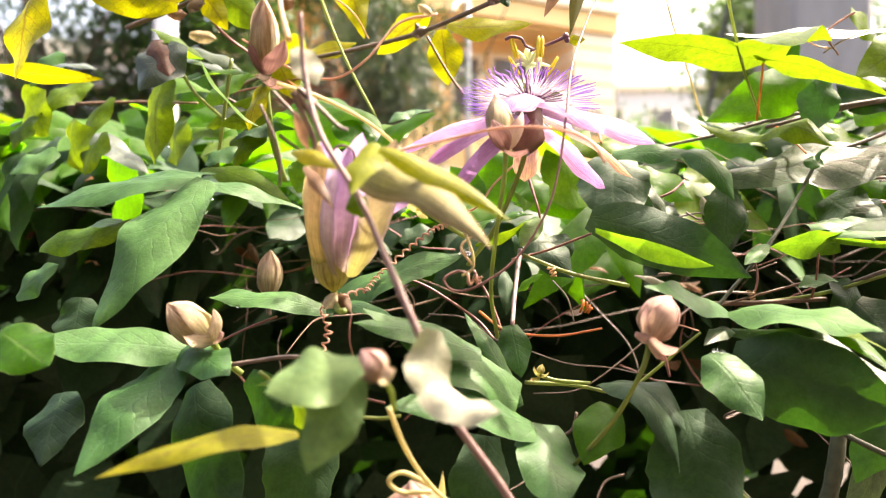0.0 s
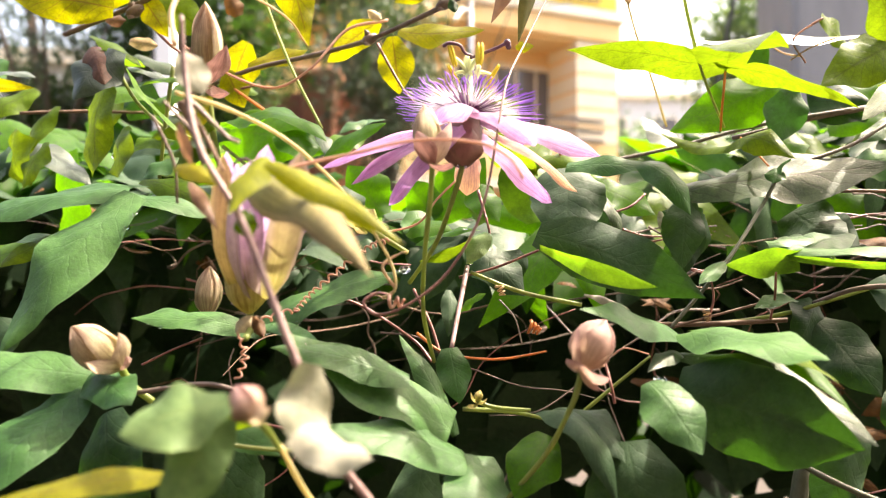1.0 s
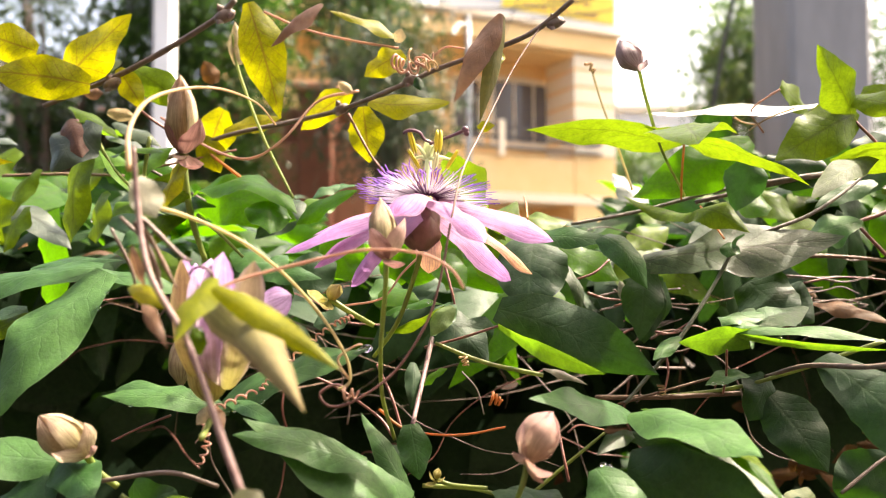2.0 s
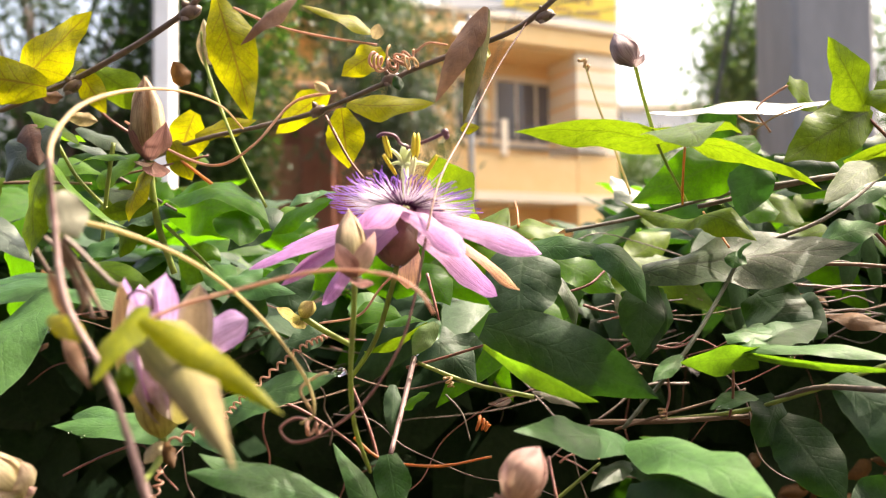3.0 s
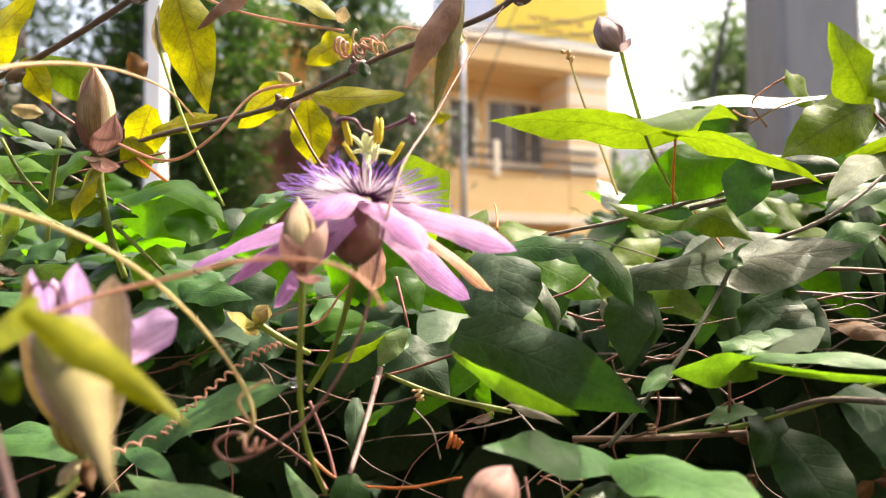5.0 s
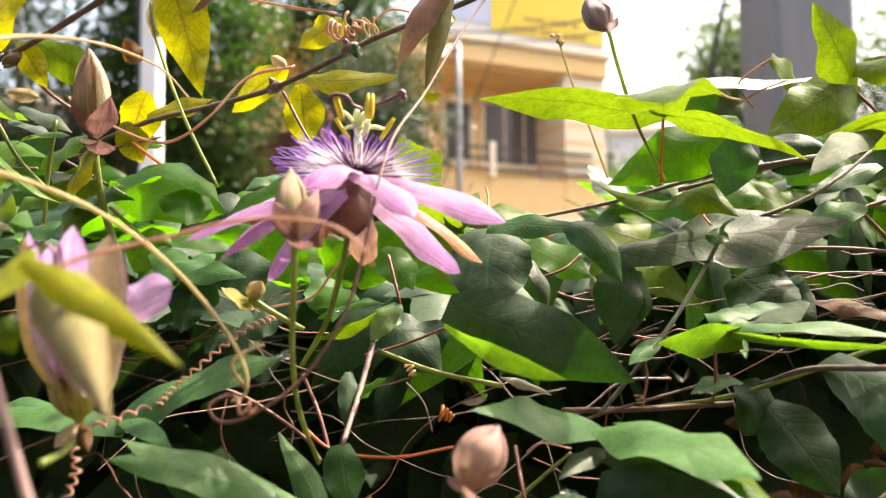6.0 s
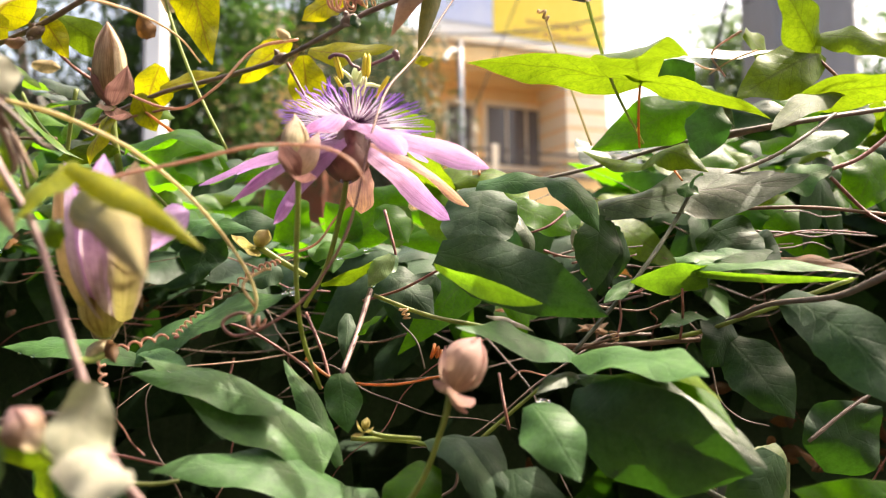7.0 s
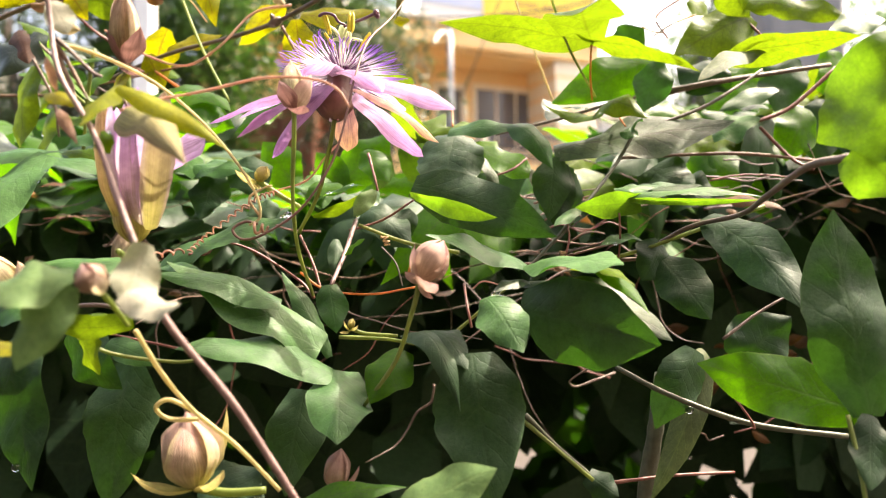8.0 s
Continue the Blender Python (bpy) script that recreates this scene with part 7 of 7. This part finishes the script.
leaf(vine, "lime", (0.1, -0.8, 0.6), ((-0.1892, 0.4800, 1.5217), (-0.2072, 0.4600, 1.4991), 0.0185, 0.05, 0.2, 0.4, 0.5))
leaf(vine, "lime", (-0.5, -0.8, -0.15), ((-0.1865, 0.4500, 1.4913), (-0.1693, 0.4400, 1.4634), 0.0261, 0.05, 0.2, 0.4, 0.5))
leaf(vine, "blue", (0.2, -0.7, 0.8), ((-0.1818, 0.4300, 1.4739), (-0.2017, 0.4200, 1.4616), 0.0166, 0.05, 0.2, 0.4, 0.5))
leaf(vine, "lime", (-0.5, -0.8, -0.15), ((-0.1670, 0.4600, 1.5081), (-0.1803, 0.4500, 1.4763), 0.0178, 0.05, 0.2, 0.4, 0.5))
leaf(vine, "fresh", (0.1, -0.7, 0.7), ((-0.1079, 0.4400, 1.5010), (-0.0846, 0.4400, 1.5154), 0.0172, 0.05, 0.2, 0.4, 0.5))
leaf(vine, "lime", (-0.5, -0.8, -0.15), ((-0.0788, 0.4300, 1.4905), (-0.0870, 0.4200, 1.4640), 0.0221, 0.05, 0.2, 0.4, 0.5))
leaf(vine, "lime", (0.1, -0.7, 0.7), ((-0.0968, 0.4000, 1.4620), (-0.0500, 0.3800, 1.4425), 0.0151, 0.06, 0.2, 0.3, 0.5))
leaf(vine, "dusty", (0.1, -0.6, 0.8), ((-0.0745, 0.4300, 1.4876), (-0.1049, 0.4400, 1.4995), 0.0159, 0.05, 0.2, 0.3, 0.5))
leaf(vine, "lime", (0.1, -0.9, 0.3), ((-0.0787, 0.4400, 1.5038), (-0.1107, 0.4400, 1.4836), 0.0098, 0.08, 0.2, 0.4, 0.5))
leaf(vine, "fresh", (0.1, -0.8, 0.5), ((-0.1539, 0.3600, 1.4228), (-0.1184, 0.3500, 1.4285), 0.0137, 0.05, 0.2, 0.3, 0.5))
leaf(vine, "lime", (0.1, -0.8, 0.5), ((-0.1271, 0.3400, 1.4228), (-0.1004, 0.3400, 1.4338), 0.0087, 0.05, 0.2, 0.3, 0.5))
leaf(vine, "blue", (0.1, -0.7, 0.7), ((-0.1538, 0.3400, 1.4030), (-0.1360, 0.3400, 1.4162), 0.0152, 0.05, 0.2, 0.3, 0.5))
leaf(shoot, "yellow", (-0.1, -1, 0.1), ((-0.1039, 0.3850, 1.5355), (-0.1485, 0.3800, 1.5403), 0.0211, 0.04, 0.15, 0.35, 0.45))
leaf(shoot, "yellow", (-0.1, -1, 0.1), ((-0.1311, 0.3900, 1.5522), (-0.1570, 0.3850, 1.5611), 0.0174, 0.04, 0.15, 0.35, 0.45))
leaf(shoot, "yellow", (-0.5, -0.8, -0.15), ((-0.1591, 0.3700, 1.5402), (-0.1659, 0.3600, 1.4955), 0.0260, 0.05, 0.2, 0.35, 0.5))
leaf(shoot, "yellow", (-0.4, -0.7, -0.3), ((-0.1920, 0.3900, 1.5077), (-0.1356, 0.3800, 1.4997), 0.0090, 0.05, 0.2, 0.35, 0.5))
leaf(vine, "sky_sheen", (0.2, -0.5, 0.85), ((-0.1903, 0.4400, 1.5202), (-0.1617, 0.4300, 1.5164), 0.0090, 0.05, 0.2, 0.35, 0.5))
leaf(shoot, "yellow", (-0.5, -0.8, -0.15), ((-0.0696, 0.4100, 1.5047), (-0.0753, 0.4000, 1.4791), 0.0140, 0.05, 0.2, 0.35, 0.5))
leaf(vine, "lime", (-0.5, -0.8, -0.15), ((-0.0668, 0.4100, 1.4881), (-0.0901, 0.4000, 1.4818), 0.0090, 0.05, 0.2, 0.35, 0.5))
leaf(vine, "lime", (-0.5, -0.8, -0.15), ((-0.1621, 0.4400, 1.4851), (-0.1678, 0.4300, 1.4611), 0.0200, 0.05, 0.2, 0.35, 0.5))
leaf(vine, "lime", (-0.5, -0.8, -0.15), ((-0.2105, 0.4600, 1.4979), (-0.2174, 0.4500, 1.4778), 0.0180, 0.05, 0.2, 0.35, 0.5))
leaf(vine, "sky_sheen", (0.2, -0.5, 0.85), ((-0.1119, 0.4200, 1.5185), (-0.0863, 0.4100, 1.5075), 0.0070, 0.05, 0.2, 0.35, 0.5))
stem(vine, "twig_dry", 0.0009, 0.0008, (-0.1868, 0.4600, 1.5044), (-0.1538, 0.4600, 1.5051), (-0.1176, 0.4550, 1.5033))
stem(vine, "stem_green", 0.0009, 0.0008, (-0.1171, 0.4200, 1.5177), (-0.1076, 0.4200, 1.5015), (-0.0876, 0.4100, 1.4846))
leaf(vine, "lime", (-0.4, -0.8, -0.35), ((-0.0055, 0.2560, 1.3803), (-0.0300, 0.2500, 1.3795), 0.0085, 0.06, 0.2, 0.5, 0.5))
leaf(vine, "lime", (-0.4, -0.8, -0.35), ((-0.0244, 0.2640, 1.3767), (-0.0175, 0.2600, 1.3639), 0.0115, 0.06, 0.2, 0.6, 0.45))
leaf(vine, "blue", (0.1, -0.6, 0.8), ((0.0326, 0.2960, 1.3854), (-0.0103, 0.2880, 1.3966), 0.0135, 0.06, 0.2, 0.6, 0.45))
# right side greenery
leaf(vine, "blue", (0, -0.5, 0.9), ((0.1688, 0.3380, 1.4268), (0.2181, 0.3180, 1.4236), 0.0085, 0.05, 0.15, 0.5, 0.4), ((0.1707, 0.3380, 1.4268), (0.1830, 0.3600, 1.4350), 0.0119, 0.05, 0.15, 0.5, 0.4))
leaf(vine, "blue", (0.2, -0.35, 0.95), ((0.0526, 0.3020, 1.3605), (0.0561, 0.2700, 1.3386), 0.0234, 0.05, 0.12, 0.6, 0.5))
leaf(vine, "young", (-0.2, -1, 0.3), ((0.0329, 0.4500, 1.4466), (0.0608, 0.4600, 1.4797), 0.0299, 0.05, 0.15, 0.4, 0.45), ((0.0361, 0.4500, 1.4465), (0.0197, 0.4550, 1.4683), 0.0188, 0.05, 0.15, 0.5, 0.45))
leaf(vine, "fresh", (0.2, -1, 0.3), ((0.0864, 0.4400, 1.4444), (0.0736, 0.4500, 1.4839), 0.0293, 0.05, 0.15, 0.4, 0.45))
leaf(vine, "young", (0, -1, 0.4), ((0.0078, 0.4500, 1.4486), (-0.0117, 0.4600, 1.4762), 0.0252, 0.05, 0.15, 0.4, 0.45))
leaf(vine, "fresh", (0, -0.8, 0.6), ((0.1023, 0.4600, 1.4579), (0.1224, 0.4700, 1.4756), 0.0225, 0.05, 0.15, 0.4, 0.45))
leaf(vine, "blue", (0, -0.8, 0.6), ((0.2730, 0.4400, 1.4957), (0.2378, 0.4300, 1.4817), 0.0120, 0.05, 0.15, 0.3, 0.5))
leaf(vine, "young", (0.1, -1, 0.3), ((0.2951, 0.4600, 1.4899), (0.2802, 0.4500, 1.4579), 0.0252, 0.05, 0.15, 0.4, 0.5))
leaf(vine, "mature", (-0.1, -1, 0.3), ((0.3126, 0.4700, 1.4952), (0.3017, 0.4600, 1.4575), 0.0290, 0.05, 0.15, 0.4, 0.5))
leaf(vine, "young", (-0.2, -1, 0.3), ((0.2786, 0.4900, 1.5248), (0.2470, 0.4800, 1.4920), 0.0302, 0.05, 0.15, 0.4, 0.5))
leaf(vine, "mature", (-0.1, -1, 0.2), ((0.3068, 0.5000, 1.5307), (0.2910, 0.4900, 1.4934), 0.0308, 0.05, 0.15, 0.4, 0.5))
leaf(vine, "young", (0.2, -1, 0.2), ((0.3313, 0.5000, 1.5337), (0.3351, 0.4900, 1.4926), 0.0308, 0.05, 0.15, 0.4, 0.5))
leaf(vine, "lime", (0.1, -0.9, 0.4), ((0.2292, 0.5000, 1.5003), (0.2498, 0.4800, 1.4751), 0.0204, 0.05, 0.15, 0.4, 0.5))
leaf(vine, "lime", (-0.1, -0.8, 0.4), ((0.2565, 0.4700, 1.4764), (0.2272, 0.4600, 1.4653), 0.0161, 0.05, 0.15, 0.4, 0.5))
leaf(vine, "young", (0.2, -1, 0.2), ((0.3479, 0.4800, 1.5138), (0.3506, 0.4700, 1.4714), 0.0362, 0.05, 0.15, 0.4, 0.5))
leaf(vine, "lime", (-0.2, -1, 0.15), ((0.2532, 0.4200, 1.5292), (0.2215, 0.4100, 1.5059), 0.0230, 0.05, 0.15, 0.4, 0.5))
leaf(vine, "lime", (-0.2, -0.9, 0.3), ((0.2671, 0.4400, 1.5420), (0.3044, 0.4200, 1.5281), 0.0161, 0.05, 0.15, 0.4, 0.5))
leaf(vine, "mature", (0.2, -1, 0.3), ((0.1905, 0.4600, 1.5229), (0.2045, 0.4500, 1.5340), 0.0221, 0.05, 0.15, 0.4, 0.5))
leaf(vine, "blue", (0, -0.8, 0.6), ((0.2990, 0.3800, 1.5145), (0.2688, 0.3700, 1.5038), 0.0156, 0.05, 0.15, 0.3, 0.5))
stem(vine, "stem_brown", 0.00114, 0.00114, (0.1824, 0.4400, 1.4859), (0.2317, 0.4300, 1.4964), (0.2978, 0.4300, 1.5057))
stem(vine, "stem_red", 0.00111, 0.00088, (0.2960, 0.4200, 1.5015), (0.2718, 0.4200, 1.4812), (0.2541, 0.4200, 1.4741))
stem(vine, "stem_red", 0.00088, 0.00088, (0.2554, 0.4200, 1.4711), (0.2708, 0.4200, 1.4547), (0.2777, 0.4100, 1.4471))
stem(vine, "twig_dry", 0.00088, 0.00088, (0.1835, 0.4200, 1.4563), (0.2418, 0.4200, 1.4575), (0.2852, 0.4200, 1.4529))
stem(vine, "straw_stem", 0.00078, 0.00065, (0.0170, 0.2500, 1.3510), (0.0087, 0.2480, 1.3515), (0.0053, 0.2460, 1.3552), (0.0094, 0.2460, 1.3575), (0.0164, 0.2480, 1.3534), (0.0235, 0.2500, 1.3470), name="tendril")
leaf(vine, "mature", (0, -1, 0.15), ((0.2176, 0.3600, 1.3561), (0.2429, 0.3600, 1.3754), 0.0299, 0.05, 0.2, 0.4, 0.4))
# ---- the hedge behind the named leaves ----
def filler_mesh(seed, lobes):
    rng = random.Random(seed)
    bm = bmesh.new()
    for ang, ln, w in lobes:
        d = Vector((math.sin(ang), math.cos(ang), rng.uniform(-0.15, 0.05)))
        add_blade(bm, (0, 0, 0.0), d * ln, w, (0, 0, 1), rng.uniform(0.02, 0.10), rng.uniform(0.05, 0.3), 0.55, 0.42, 0.35, 9, 5, rng.uniform(-0.3, 0.3), 1.5, seed * 0.1)
    me = bpy.data.meshes.new("leaf")
    bm.to_mesh(me)
    bm.free()
    me.polygons.foreach_set("use_smooth", [True] * len(me.polygons))
    return me


def crest(x, y):
    """Height of the hedge's top."""
    k = 0.082 + 0.105 * max(0.0, min(1.0, (x - 0.16) / 0.14)) + 0.085 * max(0.0, min(1.0, (-0.06 - x) / 0.10))
    return 1.445 + k * (min(y, 0.8) - 0.06) - 0.10 * max(0.0, y - 0.8)


def gap(p):
    """A thin place low in the hedge, where the sunny ground behind shows through."""
    return abs(p.x - 0.095 - 0.214 * p.y) < 0.15 * p.y + 0.035 and 1.37 - 0.28 * p.y < p.z < 1.43 - 0.185 * p.y and noise.noise((p.x * 11, 3.0, p.z * 9)) > -0.22


SHAPES = [((0.0, 0.062, 0.026), (1.05, 0.048, 0.022), (-1.05, 0.048, 0.022)), ((0.0, 0.075, 0.024), (0.9, 0.050, 0.019), (-0.9, 0.052, 0.020)), ((0.0, 0.078, 0.034),),
          ((0.0, 0.068, 0.030), (1.2, 0.050, 0.026), (-1.15, 0.046, 0.024)), ((0.0, 0.07, 0.030), (0.8, 0.04, 0.02))]
KINDS = ["mature", "mature", "blue", "young", "mature", "young", "lime", "dusty"]
filler = []
for i, s in enumerate(SHAPES):
    for kd in dict.fromkeys(KINDS):
        me = filler_mesh(i * 7 + 1, s)
        me.materials.append(M[kd])
        filler.append((kd, me))
hedge = thing("hedge", (0.1, 0.65, 0), "tangled green passion vine hedge along a fence", "hedge")
rng = random.Random(21)


def filler_place(deep):
    while True:
        x = rng.uniform(-0.55, 0.75)
        y = rng.uniform(0.44, 0.95)
        top = crest(x, y)
        z = top - (abs(rng.gauss(0, 0.022)) if not deep else rng.uniform(0.04, 0.12)) - 0.012
        if z > 1.425 and y < 0.46:
            continue
        if z < top - 0.035 and y < 0.60:
            continue
        return Vector((x, y, z)), top


def filler_matrix(p, top):
    tilt = rng.gauss(0.55, 0.35)
    return Matrix.Translation(p) @ Matrix.Rotation(rng.uniform(-math.pi, math.pi), 4, "Z") @ Matrix.Rotation(rng.uniform(-0.5, 0.5), 4, "X") @ Matrix.Rotation(rng.uniform(-0.5, 0.5), 4, "Y") \
        @ Matrix.Scale(rng.uniform(0.7, 1.15), 4) if rng.random() < 0.3 else \
        Matrix.Translation(p) @ Matrix.Rotation(rng.uniform(-0.9, 0.9), 4, "Z") @ Matrix.Rotation(tilt + 0.5, 4, "X") @ Matrix.Rotation(rng.uniform(2.0, 4.2), 4, "Z") @ Matrix.Scale(rng.uniform(0.7, 1.15), 4)


back = Matrix.Translation(-hedge.location)
for k in range(290):
    p, top = filler_place(k % 4 == 0)
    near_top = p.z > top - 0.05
    # darker kinds low down and to the right stand in for shade
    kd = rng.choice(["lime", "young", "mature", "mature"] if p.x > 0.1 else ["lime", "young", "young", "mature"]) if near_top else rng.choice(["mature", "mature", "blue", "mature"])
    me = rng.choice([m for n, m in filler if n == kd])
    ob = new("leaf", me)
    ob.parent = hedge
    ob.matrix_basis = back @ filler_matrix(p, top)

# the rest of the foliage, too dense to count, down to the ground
# shade by colour: dark leaves fill the depth, bright ones only the crest
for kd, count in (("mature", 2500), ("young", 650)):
    srcs = [m for n, m in filler if n == kd]
    verts, faces, uvs = [], [], []
    for k in range(count):
        if k % 3:
            p = Vector((rng.uniform(-0.9, 1.1), rng.uniform(0.50, 1.0), 0))
            p.z = crest(p.x, p.y) - 0.03 - rng.uniform(0, 1) * (0.02 if kd == "young" else 0.05)
            if p.y < 0.60 and p.z < crest(p.x, p.y) - 0.045:
                p.y += 0.12
        elif kd == "young":
            continue
        else:
            p = Vector((rng.uniform(-0.9, 1.1), rng.uniform(0.40, 1.0), rng.uniform(0.08, 1.12)))
        if gap(p):
            continue
        me = rng.choice(srcs)
        mt = filler_matrix(p, 0)
        co = np.empty(len(me.vertices) * 3, np.float32)
        me.vertices.foreach_get("co", co)
        R = np.array(mt)
        base = len(verts)
        verts.extend((co.reshape(-1, 3) @ R[:3, :3].T + R[:3, 3]).tolist())
        uvd = np.empty(len(me.loops) * 2, np.float32)
        me.uv_layers[0].data.foreach_get("uv", uvd)
        uvs.append(uvd)
        faces.extend([tuple(v + base for v in pl.vertices) for pl in me.polygons])
    big = bpy.data.meshes.new("foliage")
    big.from_pydata(verts, [], faces)
    big.uv_layers.new(name="UVMap").data.foreach_set("uv", np.concatenate(uvs))
    big.polygons.foreach_set("use_smooth", [True] * len(big.polygons))
    big.materials.append(M[kd])
    ob = new("foliage", big)
    ob.parent = hedge
    settle(ob)
    tagged(ob, kind="stuff")

# the dense back of the hedge
verts, faces = [], []
for k in range(24000):
    p = Vector((rng.uniform(-2.4, 2.7), rng.uniform(0.66, 1.02), 0))
    p.z = crest(p.x, p.y) - 0.06 - rng.uniform(0, 1) * (1.0 if k % 3 else 1.4)
    if p.z < 0.03 or gap(p):
        continue
    d = Vector((rng.uniform(-1, 1), rng.uniform(-0.6, 0.2), rng.uniform(-1, 0.3))).normalized() * rng.uniform(0.06, 0.10)
    s = d.cross(Vector((rng.uniform(-0.5, 0.5), -1, rng.uniform(-0.2, 0.8)))).normalized() * d.length * rng.uniform(0.26, 0.38)
    i = len(verts)
    verts += [p, p + d * 0.25 + s * 0.8, p + d * 0.3, p + d * 0.25 - s * 0.8, p + d * 0.6 + s * 0.8, p + d * 0.65, p + d * 0.6 - s * 0.8, p + d]
    faces += [(i, i + 1, i + 2), (i, i + 2, i + 3), (i + 1, i + 4, i + 5, i + 2), (i + 2, i + 5, i + 6, i + 3), (i + 4, i + 7, i + 5), (i + 5, i + 7, i + 6)]
me = bpy.data.meshes.new("foliage")
me.from_pydata([tuple(v) for v in verts], [], faces)
me.uv_layers.new(name="UVMap")
me.materials.append(M["mature"])
ob = new("foliage", me)
ob.parent = hedge
settle(ob)
tagged(ob, kind="stuff")

# dry twigs and dead stems inside the hedge, wandering as they grew
def wander(p, d, length, bend):
    pts, step = [Vector(p)], length / 6
    for _ in range(6):
        d = (d + Vector((rng.gauss(0, bend), rng.gauss(0, bend), rng.gauss(0, bend * 0.8)))).normalized()
        pts.append(pts[-1] + d * step)
    return spline(pts, 4)


for mname, count, r in (("twig_dry", 9, 0.0006), ("stem_brown", 28, 0.0007), ("stem_red", 14, 0.0006)):
    bm = bmesh.new()
    for k in range(count):
        p = Vector((rng.uniform(-0.25, 0.45), rng.uniform(0.42, 0.60), 0))
        p.z = crest(p.x, p.y) - rng.uniform(0.05, 0.10)
        d = Vector((rng.choice((-1, 1)), rng.uniform(-0.4, 0.4), rng.uniform(-0.3, 0.05))).normalized()
        add_tube(bm, wander(p, d, rng.uniform(0.06, 0.17), 0.28), r * rng.uniform(0.5, 1.1), r * 0.3, 5)
    tagged(grown("twig", bm, mname, hedge), kind="stuff")
# fine bare stems tangled in the shade below the flower
for mname, count in (("stem_brown", 8), ("stem_red", 6)):
    bm = bmesh.new()
    for k in range(count):
        p = Vector((rng.uniform(-0.12, 0.28), rng.uniform(0.43, 0.54), rng.uniform(1.30, 1.42)))
        d = Vector((rng.uniform(-1, 1), rng.uniform(-0.3, 0.3), rng.uniform(-1.0, 0.6))).normalized()
        add_tube(bm, wander(p, d, rng.uniform(0.05, 0.12), 0.35), rng.uniform(0.0004, 0.0008), 0.0003, 5)
    tagged(grown("twig", bm, mname, hedge), kind="stuff")
bm = bmesh.new()
for k in range(46):
    p = Vector((rng.uniform(-0.3, 0.5), rng.uniform(0.47, 0.66), 0))
    p.z = crest(p.x, p.y) - rng.uniform(0.05, 0.11)
    d = Vector((rng.uniform(-1, 1), rng.uniform(-1, 1), rng.uniform(-0.4, 0.2))).normalized() * rng.uniform(0.012, 0.030)
    add_blade(bm, p, p + d, d.length * 0.4, (rng.uniform(-0.5, 0.5), -0.5, 1), rng.uniform(-0.1, 0.2), 0.4, 0.1, 0.45, 0.4, 5, 4)
for k in range(60):
    p = Vector((rng.gauss(0.33, 0.06), rng.uniform(0.52, 0.60), rng.gauss(1.335, 0.018)))
    d = Vector((rng.uniform(-1, 1), rng.uniform(-1, 1), rng.uniform(-0.6, 0.4))).normalized() * rng.uniform(0.012, 0.026)
    add_blade(bm, p, p + d, d.length * 0.45, (rng.uniform(-0.6, 0.6), -0.8, 0.3), rng.uniform(-0.1, 0.2), 0.4, 0.1, 0.45, 0.4, 5, 4)
tagged(grown("dead_leaves", bm, "dry", hedge), kind="stuff")
for k in range(9):
    x = -0.7 + 0.2 * k + rng.uniform(-0.05, 0.05)
    stem(hedge, "stem_grey", 0.008, 0.004, (x, 0.66, 0.0), (x + rng.uniform(-0.05, 0.05), 0.64, 0.5), (x + rng.uniform(-0.08, 0.08), 0.70, 0.85), (x + rng.uniform(-0.1, 0.1), 0.74, 1.12), name="trunk")
